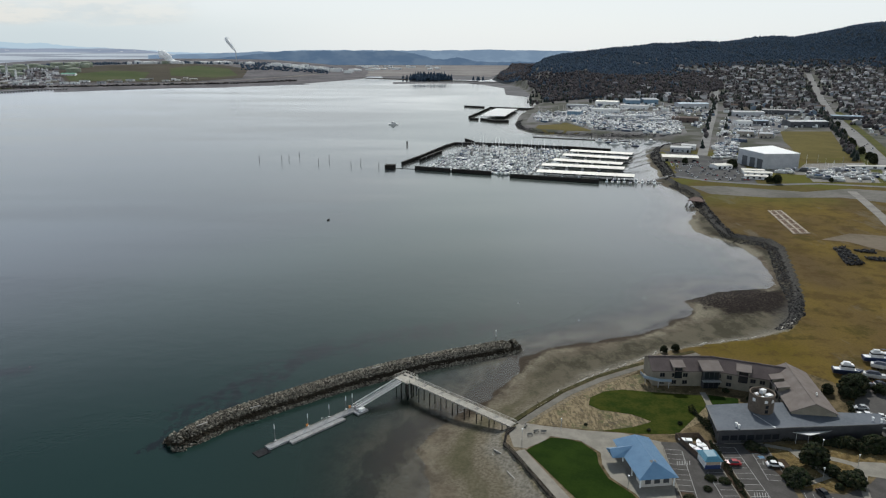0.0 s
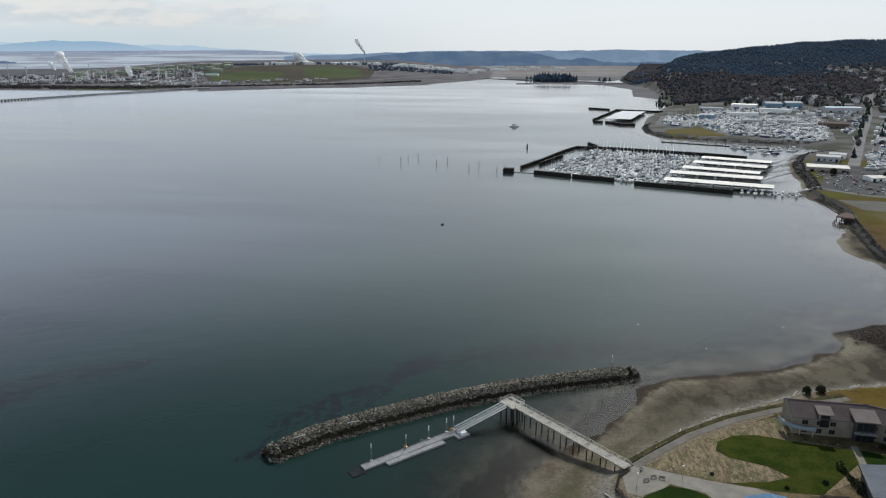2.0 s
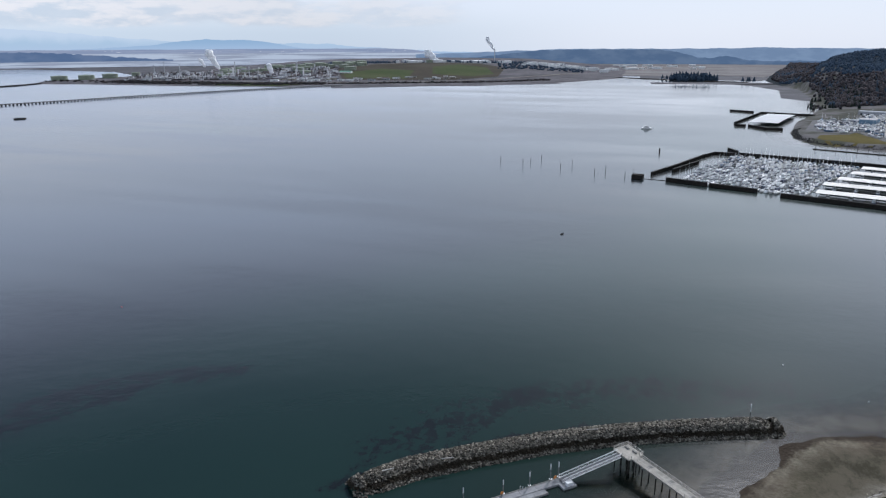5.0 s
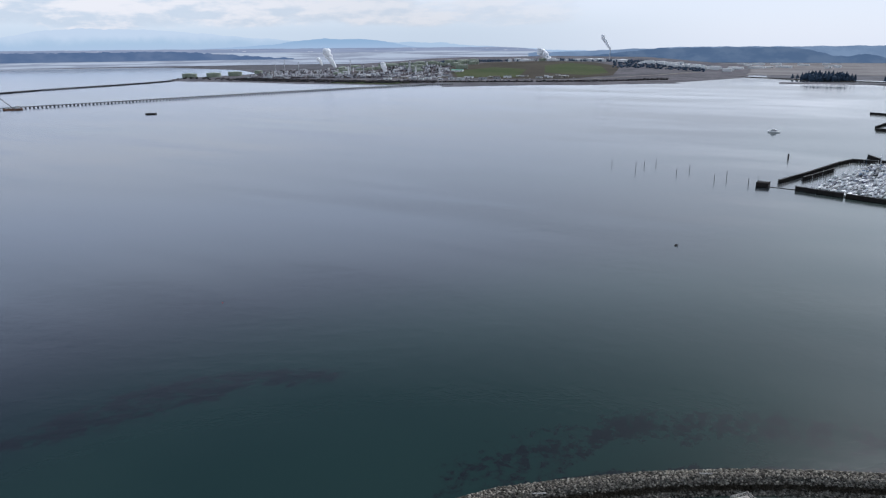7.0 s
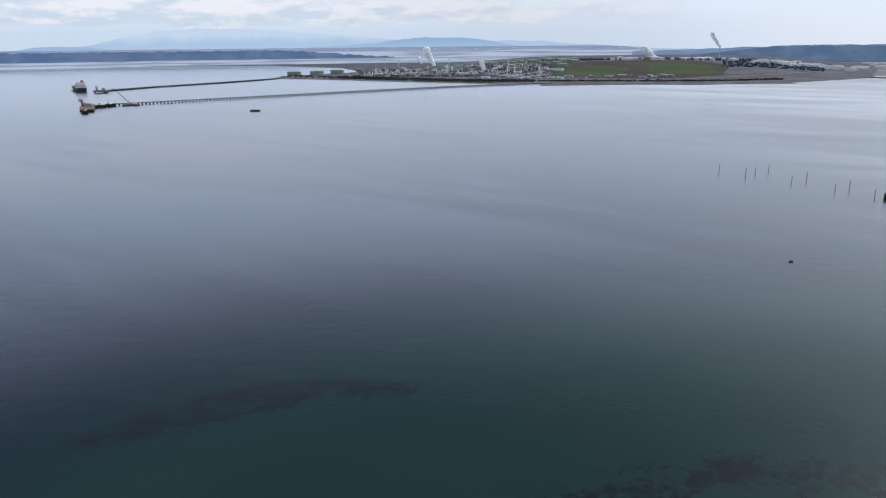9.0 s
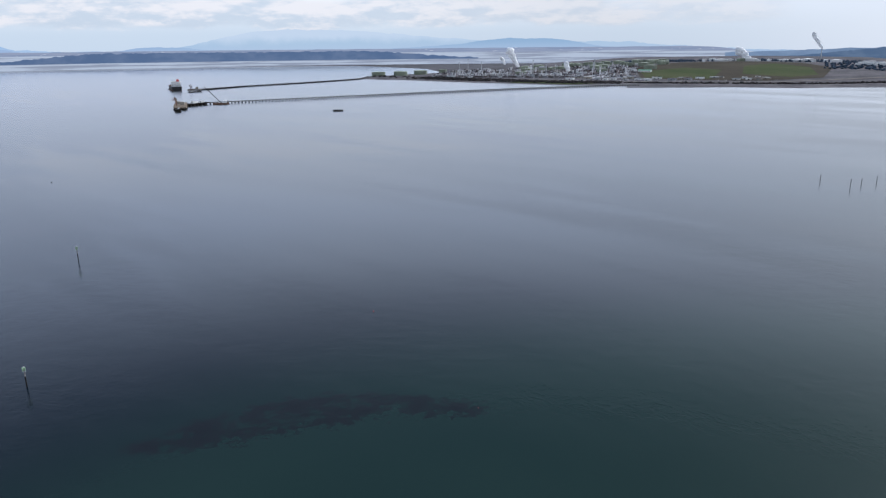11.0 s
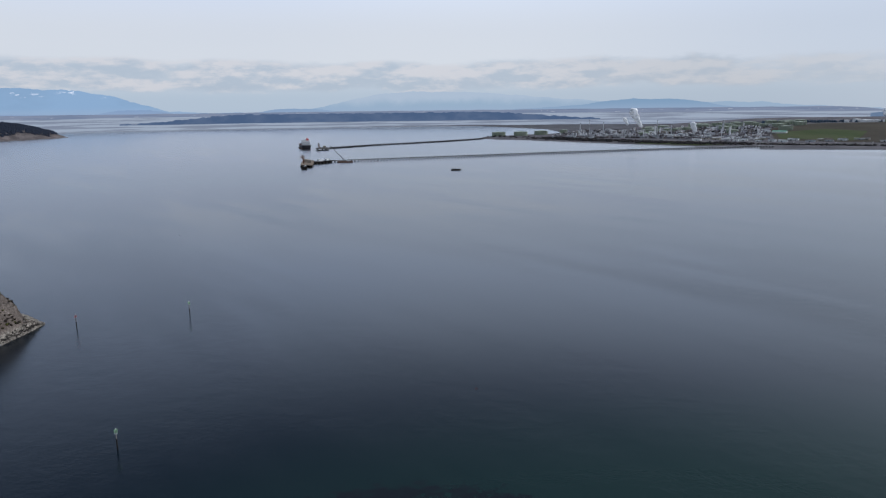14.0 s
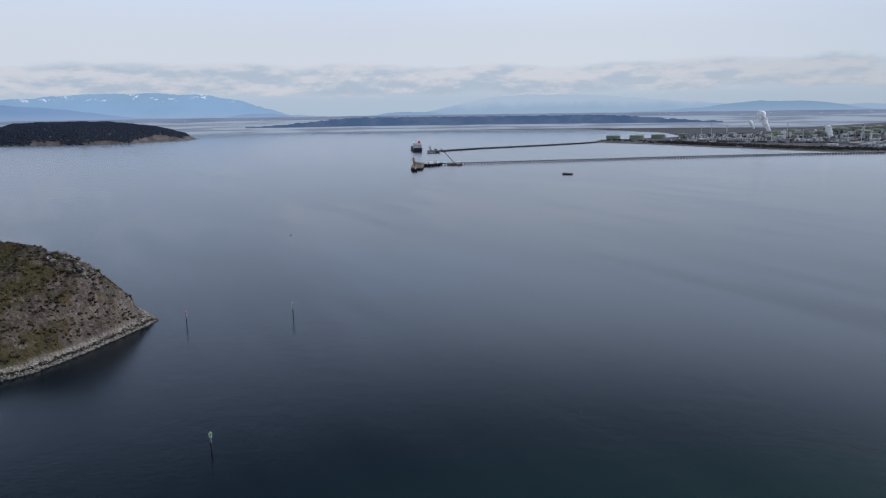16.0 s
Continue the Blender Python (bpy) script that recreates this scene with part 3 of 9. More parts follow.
# ---- the land round the bay ----
COAST = [(30, -500), (14, -100), (4, 60), (-3.5, 168), (-6.6, 191), (1.3, 210), (13, 222), (24, 232), (32.6, 264), (52, 271.5), (78, 281), (105, 298),
         (116, 308), (124, 338), (170, 341), (181, 364), (188, 420), (186, 433), (168, 462), (178, 494), (195, 521), (206, 585), (201, 609), (196, 640),
         (206, 665), (214, 700), (220, 750), (232, 800), (245, 840), (262, 880), (300, 905), (300, 930), (285, 960), (235, 964), (170, 994),
         (126, 1020), (113, 1070), (113, 1125), (122, 1185), (140, 1300), (165, 1390), (205, 1560), (213, 1700), (222, 1900), (229, 2170), (210, 2320), (190, 2420), (182, 2700), (235, 3200), (335, 3900), (445, 4950)]
BANK = [(75, -500), (60, -100), (45, 80), (28.9, 162), (20.4, 184), (17.6, 190), (19.3, 195.4), (23.7, 200.6), (31.3, 211), (42.9, 224), (57, 235), (72, 244.5), (88, 256.4),
        (109, 264), (129, 269), (148, 278), (162, 295), (172.6, 317), (188, 361), (206, 411), (206, 426), (186, 439), (189, 467), (198.5, 521), (209, 563),
        (211, 599), (206, 622), (209, 650), (218, 665), (226, 700), (232, 750), (243, 800), (256, 836), (272, 870), (312, 898), (313, 934), (292, 972), (238, 975), (174, 1005),
        (135, 1030), (124, 1073), (124, 1125), (133, 1185), (152, 1300), (178, 1390), (222, 1560), (232, 1700), (240, 1900), (246, 2170), (226, 2325), (205, 2420), (198, 2700), (250, 3200), (352, 3900), (465, 4950)]


def rounded(line, times=2):
    """A line with its corners cut."""
    for _ in range(times):
        out = [line[0]]
        for a, b in zip(line, line[1:]):
            out += [(a[0] * 0.75 + b[0] * 0.25, a[1] * 0.75 + b[1] * 0.25), (a[0] * 0.25 + b[0] * 0.75, a[1] * 0.25 + b[1] * 0.75)]
        line = out + [line[-1]]
    return line


COAST = COAST[:4] + rounded(COAST[4:25], 2) + COAST[25:]
RIDGE = [(215, 2480, 25), (330, 2400, 62), (560, 2500, 98), (900, 2700, 124), (1300, 2750, 146), (1600, 2740, 202), (1850, 2680, 238), (2300, 2600, 297), (3200, 2500, 330)]


def hills(x, y):
    """Height of the town slope and of the wooded ridge above the low shore."""
    inland = ease(y - 0.15 * x, 980, 2350) * ease(x, 205, 420) * (1 - 0.9 * ease(y - 0.3 * x, 2500, 3300))
    z = 42 * inland
    best, top = np.full(np.shape(x), 1e9), np.zeros(np.shape(x))
    for (x0, y0, z0), (x1, y1, z1) in zip(RIDGE, RIDGE[1:]):
        dx, dy = x1 - x0, y1 - y0
        k = np.clip(((x - x0) * dx + (y - y0) * dy) / (dx * dx + dy * dy), 0, 1)
        d = np.hypot(x - x0 - k * dx, y - y0 - k * dy)
        top = np.where(d < best, z0 + k * (z1 - z0), top)
        best = np.minimum(best, d)
    lift = np.exp(-(best / 380.0) ** 2) * ease(x, 205, 330)
    return z + np.maximum(top - z, 0) * lift + lift * 10 * waves(x, y, 3, 420)


def land_height(x, y):
    x, y = np.asarray(x, float), np.asarray(y, float)
    on_land = inside(x, y, COAST + [(4990, 4950), (4990, -500)])
    on_top = inside(x, y, BANK + [(4990, 4950), (4990, -500)])
    to_sea, to_bank = away(x, y, COAST), away(x, y, BANK)
    u = to_sea / (to_sea + to_bank + 1e-6)
    uneven = 0.17 * waves(x, y, 17, 34, 4)
    beach = 2.9 * u ** 1.15 + 1.6 * ease(u, 0.86, 1.0) + uneven * (1 - u) * ease(to_bank, 0, 6)
    # the bed falls faster outside the breakwater
    outer = ease(y - np.interp(x, (-120, -82, -40, 4, 30, 70), (170, 196, 234, 258, 270, 300)), -4, 14) * ease(x, 75, 35)
    z = np.where(on_top, 4.5 + hills(x, y), np.where(on_land, beach, uneven * np.exp(-to_sea / 30) - (0.035 + 0.045 * ease(to_sea, 6, 30) + 0.06 * outer) * to_sea))
    return np.maximum(z, -5.0)


def steps(*runs):
    """Grid lines: runs of (from, to, spacing)."""
    out = []
    for a, b, s in runs:
        out += list(np.linspace(a, b, max(2, int(round((b - a) / s)) + 1))[:-1])
    return np.array(out + [runs[-1][1]])


def sheet(name, xs, ys, height, mat, smooth=True):
    gx, gy = np.meshgrid(xs, ys)
    gz = height(gx, gy)
    nx, ny = len(xs), len(ys)
    k = np.arange(nx * ny).reshape(ny, nx)
    faces = np.stack([k[:-1, :-1], k[:-1, 1:], k[1:, 1:], k[1:, :-1]], -1).reshape(-1, 4)
    me = bpy.data.meshes.new(name)
    me.from_pydata(np.stack([gx, gy, gz], -1).reshape(-1, 3).tolist(), [], faces.tolist())
    me.materials.append(mat)
    if smooth:
        me.shade_smooth()
    return new(name, me)


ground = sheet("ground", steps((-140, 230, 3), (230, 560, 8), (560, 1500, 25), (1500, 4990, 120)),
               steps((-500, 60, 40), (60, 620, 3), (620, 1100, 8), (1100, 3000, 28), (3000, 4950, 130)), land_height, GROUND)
at = np.array([v.co[:2] for v in ground.data.vertices])
bands = (([(-30, 150), (-22, 180), (-15, 193), (-10, 205), (-4, 214)], 9, 0.85), ([(36, 266), (25, 249), (17, 234), (8, 217)], 6.5, 1.1), ([(30, 264), (49, 272), (62, 276), (80, 281), (104, 299), (116, 312)], 5, 0.9),
         ([(170, 330), (186, 362), (202, 408), (196, 420)], 7, 0.7), ([(174, 450), (190, 455), (200, 490)], 6, 0.6))
rockweed = np.max([k * np.exp(-(away(at[:, 0], at[:, 1], line) / wide) ** 2) for line, wide, k in bands], axis=0) * 0.6
ground.data.attributes.new("rockweed", "FLOAT", "POINT").data.foreach_set("value", rockweed.astype(np.float32))
tagged(ground, "brown turf, gravel beach and mud shore rising to a town slope", "ground", "", "structure")


def patch(name, outline, height, mat, spacing=6.0, lift=0.06, label="", category=""):
    """A sheet that follows the ground inside an outline."""
    xs0, ys0 = zip(*outline)
    b = Build()
    me = bmesh.new()
    face = me.faces.new([me.verts.new((x, y, 0)) for x, y in outline])
    for axis, lo, hi in ((0, min(xs0), max(xs0)), (1, min(ys0), max(ys0))):
        for k in range(1, int((hi - lo) / spacing) + 1):
            co = [0, 0, 0]
            no = [0, 0, 0]
            co[axis], no[axis] = lo + k * spacing, 1
            bmesh.ops.bisect_plane(me, geom=me.verts[:] + me.edges[:] + me.faces[:], plane_co=co, plane_no=no)
    at = np.array([v.co[:2] for v in me.verts])
    for v, z in zip(me.verts, height(at[:, 0], at[:, 1])):
        v.co.z = z + lift
    bmesh.ops.recalc_face_normals(me, faces=me.faces)
    if sum(f.normal.z for f in me.faces) < 0:
        bmesh.ops.reverse_faces(me, faces=me.faces)
    data = bpy.data.meshes.new(name)
    me.to_mesh(data)
    me.free()
    data.materials.append(mat)
    return tagged(new(name, data), label, category, "", "structure")


# ---- the sea ----
water = sheet("water", steps((-4950, -1200, 250), (-1200, -260, 40), (-260, 240, 5), (240, 600, 40), (600, 4950, 400)),
              steps((-900, 60, 60), (60, 480, 5), (480, 1500, 30), (1500, 4950, 200)), lambda x, y: 0 * x, WATER)
tagged(water, "calm grey-green sea with ruffled lanes and clear shallows", "water", "", "structure")
at = np.array([v.co[:2] for v in water.data.vertices])
deep = np.maximum(-land_height(at[:, 0], at[:, 1]), 0)
BED = [(-231, 145), (-228, 187), (-211, 226), (-189, 244), (-161, 260), (-153, 254), (-154, 243), (-180, 215), (-197, 180), (-218, 152)]
bed_depth = away(at[:, 0], at[:, 1], BED, True) * np.where(inside(at[:, 0], at[:, 1], BED), 1, -1)
more_weed = away(at[:, 0], at[:, 1], [(-85, 215), (-55, 262), (-20, 284), (15, 290), (45, 296)])
skirt = away(at[:, 0], at[:, 1], [(-92, 192), (-84, 200), (-72, 214), (-56, 228), (-38, 241), (-18, 253), (3, 264), (24, 273)])
weed = np.maximum(np.maximum(0.90 * ease(bed_depth, -14, 10), 0.85 * np.exp(-(more_weed / 24) ** 2)), 1.05 * np.exp(-(skirt / 6) ** 2)) * 0.64
offshore = away(at[:, 0], at[:, 1], COAST)
for key, values in (("depth", deep), ("eelgrass", weed), ("offshore", offshore)):
    water.data.attributes.new(key, "FLOAT", "POINT").data.foreach_set("value", values.astype(np.float32))

# ---- the low peninsula with the refinery ----
POINT = [(-454, 2374), (-642, 2134), (-931, 2035), (-1117, 1960), (-1251, 1905), (-1510, 1885), (-1865, 1880), (-2100, 1835), (-2215, 1960),
         (-2230, 2150), (-2190, 2420), (-2250, 2800), (-2400, 3300), (-2400, 4200), (-1200, 4700), (-450, 4300), (-330, 3200), (-300, 2750)]


RISE = [(-60, 0), (-44, 2), (-38, 6), (-33, 18), (-27, 33), (-20, 38), (-13, 30), (-8, 2), (0, 0)]


def point_height(x, y):
    """Low yards along the shore, and a grass hill with the tank farm behind."""
    d, r, az = away(x, y, POINT, True), np.hypot(x, y), np.degrees(np.arctan2(x, y))
    z = np.where(inside(x, y, POINT), np.minimum(d * 0.06, 4.0), -np.minimum(d * 0.1, 3))
    return z + np.where(z > 0, np.interp(az, *zip(*RISE)) * ease(r, 2380, 3400), 0)


POINT_SOIL = surface("refinery_ground", (0.095, 0.090, 0.098), (0.17, 0.16, 0.165), 0.012, 0.95, 0.0)
point = sheet("ground_point", steps((-2450, -250, 22)), steps((1780, 4750, 26)), point_height, POINT_SOIL)
tagged(point, "low brown peninsula with refinery yards", "ground", "", "structure")

# tide flats at the head of the bay and along the far shores
for name, outline in (("mudflat_1", [(-1025, 1898), (-817, 2067), (-576, 2224), (-432, 2319), (-486, 2400), (-729, 2355), (-950, 2205), (-1127, 2087)]),
                      ("mudflat_2", [(-167, 2386), (45, 2408), (237, 2444), (256, 2556), (47, 2536), (-173, 2476)]),
                      ("mudflat_3", [(-2300, 2500), (-2700, 2800), (-3500, 3000), (-4300, 2400), (-4500, 2300), (-4000, 3400), (-2500, 4200), (-2260, 3000)]),
                      ("mudflat_5", [(-230, 2760), (-60, 2730), (150, 2640), (190, 2760), (225, 3150), (120, 3420), (-120, 3380), (-260, 3050)]),
                      ("mudflat_4", [(222, 1750), (160, 1850), (180, 2150), (120, 2350), (60, 2430), (215, 2500), (240, 2170)])):
    tagged(part(name, Build().slab(outline, -0.5, 0.35), MUDFLAT), "wet grey tide flat", "mudflat", "", "structure")


tagged(part("marsh", Build().slab([(-440, 3020), (-200, 2960), (40, 3080), (190, 2940), (245, 3200), (345, 3900), (445, 4690), (-500, 4690), (-900, 4600), (-480, 4200), (-340, 3300)], -0.5, 0.9), FAR_PLAIN), "flat brown salt marsh at the head of the bay", "marsh", "", "structure")


# ---- distance ----
def ring(name, radius, a0, a1, profile, mat, label, base=-5.0, depth=30.0):
    """A long far ridge seen from the bay: azimuths in degrees to the right of +y, profile gives its height."""
    n = int(abs(a1 - a0) / 0.12)
    b = Build()
    az = np.linspace(a0, a1, n + 1)
    h = np.maximum(profile(az), base + 1)
    pts = []
    for a, z in zip(az, h):
        s, c = math.sin(radians(a)), math.cos(radians(a))
        pts += [(radius * s, radius * c, base), ((radius + depth * 0.6) * s, (radius + depth * 0.6) * c, base + (z - base) * 0.7), ((radius + depth) * s, (radius + depth) * c, z)]
    faces = []
    for i in range(n):
        for j in range(2):
            k = 3 * i + j
            faces.append((k, k + 3, k + 4, k + 1))
    b.add(pts, faces)
    return tagged(part(name, b, mat, None, "", True), label, "backdrop", "", "structure")


def wiggle(a, seed, size, high):
    return high * waves(a * 10, a * 0, seed, size)


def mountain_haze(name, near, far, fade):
    """Self-lit far slopes: haze painted in blue, paler to the east and low down, their heads faded to cloud colour;
    snow on the western peaks.
    """
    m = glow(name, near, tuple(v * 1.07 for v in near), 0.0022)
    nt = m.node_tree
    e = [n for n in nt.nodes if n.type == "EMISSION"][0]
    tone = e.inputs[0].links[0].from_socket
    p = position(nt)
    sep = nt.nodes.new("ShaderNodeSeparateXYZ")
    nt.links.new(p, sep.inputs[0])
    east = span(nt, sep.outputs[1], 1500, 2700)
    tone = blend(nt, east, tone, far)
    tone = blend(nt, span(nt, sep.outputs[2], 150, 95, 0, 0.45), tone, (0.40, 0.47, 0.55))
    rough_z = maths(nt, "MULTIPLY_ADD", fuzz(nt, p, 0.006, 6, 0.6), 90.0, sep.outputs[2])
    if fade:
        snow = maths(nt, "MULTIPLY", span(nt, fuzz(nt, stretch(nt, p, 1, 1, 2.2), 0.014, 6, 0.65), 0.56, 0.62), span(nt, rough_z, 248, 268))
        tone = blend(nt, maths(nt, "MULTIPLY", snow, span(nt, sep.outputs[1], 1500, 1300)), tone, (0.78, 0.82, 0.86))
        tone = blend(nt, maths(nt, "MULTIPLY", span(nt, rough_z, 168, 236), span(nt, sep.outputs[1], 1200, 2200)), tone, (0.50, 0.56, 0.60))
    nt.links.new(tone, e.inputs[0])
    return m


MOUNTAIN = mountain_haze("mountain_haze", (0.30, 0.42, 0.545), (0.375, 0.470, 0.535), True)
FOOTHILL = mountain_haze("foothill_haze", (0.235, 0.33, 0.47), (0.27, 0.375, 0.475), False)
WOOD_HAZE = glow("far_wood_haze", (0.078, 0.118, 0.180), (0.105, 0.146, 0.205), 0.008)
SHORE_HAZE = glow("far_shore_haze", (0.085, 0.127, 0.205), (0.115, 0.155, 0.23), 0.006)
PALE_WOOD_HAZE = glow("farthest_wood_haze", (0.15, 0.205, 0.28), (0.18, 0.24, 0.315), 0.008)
PEAKS = [(-112, 215), (-95, 215), (-92, 220), (-88.6, 238), (-86.8, 254), (-82.8, 256), (-78.5, 243), (-76.5, 210), (-74.5, 157), (-72.6, 112), (-70, 102), (-66, 100), (-62, 120), (-60, 160), (-57.5, 205), (-54.5, 226), (-50, 216),
         (-47, 198), (-43, 166), (-40, 148), (-37, 140), (-33, 133), (-28.5, 128), (-26, 108), (-22, 88), (-16, 60), (40, 30)]
FOOTHILLS = [(-112, 150), (-92, 190), (-88, 160), (-84, 110), (-78, 95), (-76, 122), (-74, 125), (-72, 95), (-67, 95), (-64.5, 122), (-62, 117), (-60, 100), (-48, 95), (-43.7, 112), (-41, 128), (-39.3, 149), (-37.6, 160), (-36.6, 154), (-35.4, 156), (-34, 150),
             (-32.5, 133), (-31.3, 110), (-30, 98), (-26, 80), (40, 30)]
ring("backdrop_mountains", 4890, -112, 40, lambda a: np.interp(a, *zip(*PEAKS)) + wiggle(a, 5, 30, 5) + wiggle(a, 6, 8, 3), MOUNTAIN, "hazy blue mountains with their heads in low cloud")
ring("backdrop_foothills", 4850, -112, 40, lambda a: np.interp(a, *zip(*FOOTHILLS)) + wiggle(a, 15, 22, 3) + wiggle(a, 16, 6, 2), FOOTHILL, "haze-blue foothills before the mountains", depth=20)
ring("backdrop_plain", 4820, -112, 40, lambda a: 99 - 60 * ease(a, -24, -17) + wiggle(a, 8, 40, 2), FAR_FLATS, "pale haze-blue far plain along the horizon", depth=20)
ring("backdrop_far_wood", 4800, -22, 30, lambda a: 60 + 32 * ease(a, -24, -8) + 5 * np.exp(-((a - 4) / 2) ** 2) + wiggle(a, 11, 25, 4) + wiggle(a, 12, 3, 1), PALE_WOOD_HAZE, "pale haze-blue wooded hills", depth=20)
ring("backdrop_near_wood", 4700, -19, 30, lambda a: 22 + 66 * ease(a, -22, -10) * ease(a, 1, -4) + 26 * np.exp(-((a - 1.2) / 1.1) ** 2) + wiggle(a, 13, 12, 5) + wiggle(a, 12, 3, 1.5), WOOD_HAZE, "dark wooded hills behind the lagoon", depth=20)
ring("backdrop_shore", 4650, -76, -40, lambda a: 42 + 46 * ease(a, -76, -67) * ease(a, -39, -50) + wiggle(a, 15, 10, 5) + wiggle(a, 16, 1.5, 2), SHORE_HAZE, "long low haze-blue wooded shore across the bay", base=36, depth=20)


# ---- the rock breakwater ----
CREST = [(-82.6, 195.6), (-72.4, 208.1), (-55.9, 221.6), (-38.4, 234.6), (-18.4, 246.8), (3.2, 257.6), (21.8, 265.6), (28.6, 268.2)]


def along(line, d):
    """The place and heading at a distance along a line."""
    for (x0, y0), (x1, y1) in zip(line, line[1:]):
        n = math.hypot(x1 - x0, y1 - y0)
        if d <= n or (x1, y1) == line[-1]:
            return x0 + (x1 - x0) * d / n, y0 + (y1 - y0) * d / n, math.atan2(y1 - y0, x1 - x0)
        d -= n


def length(line):
    return sum(math.hypot(b[0] - a[0], b[1] - a[1]) for a, b in zip(line, line[1:]))


breakwater = thing("breakwater", pose(-25, 238, 0), "curved rubble-mound breakwater of grey boulders, weedy below the tide line", "breakwater")
rng = random.Random(4)
core, rest = Build(), Build()
total = length(CREST)
n = 60
rows = []
for i in range(n + 1):
    x, y, a = along(CREST, total * i / n)
    end = min(1.0, 0.45 + min(i, n - i) * 0.18)
    rows.append([(x + 25 + q * end * -math.sin(a), y - 238 + q * end * math.cos(a), z) for q, z in ((-5.4, -1.2), (-1.4, 3.1 * end ** 2), (1.4, 3.1 * end ** 2), (6.2, -1.2))])
core.add([p for r in rows for p in r], [(4 * i + j, 4 * i + j + 4, 4 * i + j + 5, 4 * i + j + 1) for i in range(n) for j in range(3)])
part("core", core, ARMOUR, breakwater, "dark rubble core")
boulders = []
for k in range(8):
    b = Build()
    b.lump(0, 0, 0, 0.85, 0.7, 0.62, rng, 0.28)
    boulders.append(b.mesh("boulder", ARMOUR))
made = 0
for i in range(20000):
    d = rng.uniform(-3.4, total + 3.4)
    q = rng.uniform(-6.2, 6.2)
    if d < 0 or d > total:
        x, y, a = along(CREST, min(max(d, 0), total - 0.01))
        over = d if d < 0 else d - total
        if abs(over) > 5.2 * math.sqrt(max(0, 1 - (q / 6.2) ** 2)):
            continue
        x, y = x + over * math.cos(a), y + over * math.sin(a)
        fall = math.hypot(over * 1.2, q)
    else:
        x, y, a = along(CREST, d)
        fall = abs(q)
        if min(d, total - d) < 5:
            fall = math.hypot(q, (5 - min(d, total - d)) * 0.7)
    z = 3.65 - max(0, fall - 1.6) * (1.08 if q < 0 else 0.95) + rng.uniform(-0.22, 0.22)
    if z < -0.7:
        continue
    x, y = x - q * math.sin(a) + 25, y + q * math.cos(a) - 238
    s = rng.uniform(0.24, 0.54)
    if made < 300 and -45 < x - 25 < -8 and q < 2:
        o = part("boulder", boulders[made % 8], None, breakwater)
        o.matrix_local = Matrix.LocRotScale((x, y, z), Euler((rng.uniform(0, 6), rng.uniform(0, 6), rng.uniform(0, 6))), (s, s, s))
        made += 1
    else:
        rest.lump(x, y, z, 0.9 * s, 0.72 * s, 0.62 * s, rng, 0.3)
tagged(part("boulders", rest, ARMOUR, breakwater), kind="stuff")

# ---- the pier, gangway and float ----
PIER_A, PIER_B = (-13.2, 230.6), (22.4, 198.2)      # corner platform to the shore
DECK = 5.4
pier = thing("pier", pose(PIER_A[0], PIER_A[1], 0), "weathered timber pier on dark piles with pale railings", "pier")
dx, dy = PIER_B[0] - PIER_A[0], PIER_B[1] - PIER_A[1]
run = math.hypot(dx, dy)
ux, uy = dx / run, dy / run
turn = math.degrees(math.atan2(dy, dx))


def on_pier(s, q, z):
    return (ux * s - uy * q, uy * s + ux * q, z)


planks = 100
plank = Build().box(0, 0, 0, run / planks - 0.03, 3.0, 0.09).mesh("plank", surface("pale_decking", (0.40, 0.37, 0.32), (0.54, 0.51, 0.45), 0.7, 0.85, 0.3, vary=0.12))
for i in range(planks):
    o = part("plank", plank, None, pier)
    o.matrix_local = pose(*on_pier((i + 0.5) * run / planks, 0, DECK - 0.09), 0, 0, turn)
b = Build()
for q in (-1.3, 0, 1.3):
    b.beam(on_pier(0, q, DECK - 0.27), on_pier(run, q, DECK - 0.27), 0.25, 0.34)
part("stringer", b, WEATHERED, pier)
for i in range(9):
    s = 2.5 + i * (run - 6) / 8
    b = Build().beam(on_pier(s, -1.6, DECK - 0.62), on_pier(s, 1.6, DECK - 0.62), 0.32, 0.32)
    part("pile_cap", b, WEATHERED, pier)
    for q in (-1.35, 1.35):
        x, y, _ = on_pier(s, q, 0)
        part("pile", Build().cyl(x, y, -2.5, DECK - 0.75, 0.19, 0.17, 8), DARK_PILE, pier)


def railing(parent, a, b, mat, high=1.1, gap=2.2, post_mesh={}):
    """Posts and three rails between two places, each a part of its own."""
    n = max(1, int(math.dist(a[:2], b[:2]) / gap))
    key = (mat.name, high)
    if key not in post_mesh:
        post_mesh[key] = Build().box(0, 0, 0, 0.11, 0.11, high).mesh("rail_post", mat)
    for i in range(n + 1):
        part("rail_post", post_mesh[key], None, parent).location = [a[k] + (b[k] - a[k]) * i / n for k in range(3)]
    for h in (0.35, 0.7, high):
        part("rail", Build().beam((a[0], a[1], a[2] + h), (b[0], b[1], b[2] + h), 0.12 if h == high else 0.05, 0.06), mat, parent)


RAIL_WOOD = surface("pale_rail", (0.46, 0.43, 0.38), (0.58, 0.55, 0.50), 1.0, 0.8, 0.1)
for q in (-1.45, 1.45):
    railing(pier, on_pier(3.4, q, DECK), on_pier(run, q, DECK), RAIL_WOOD)
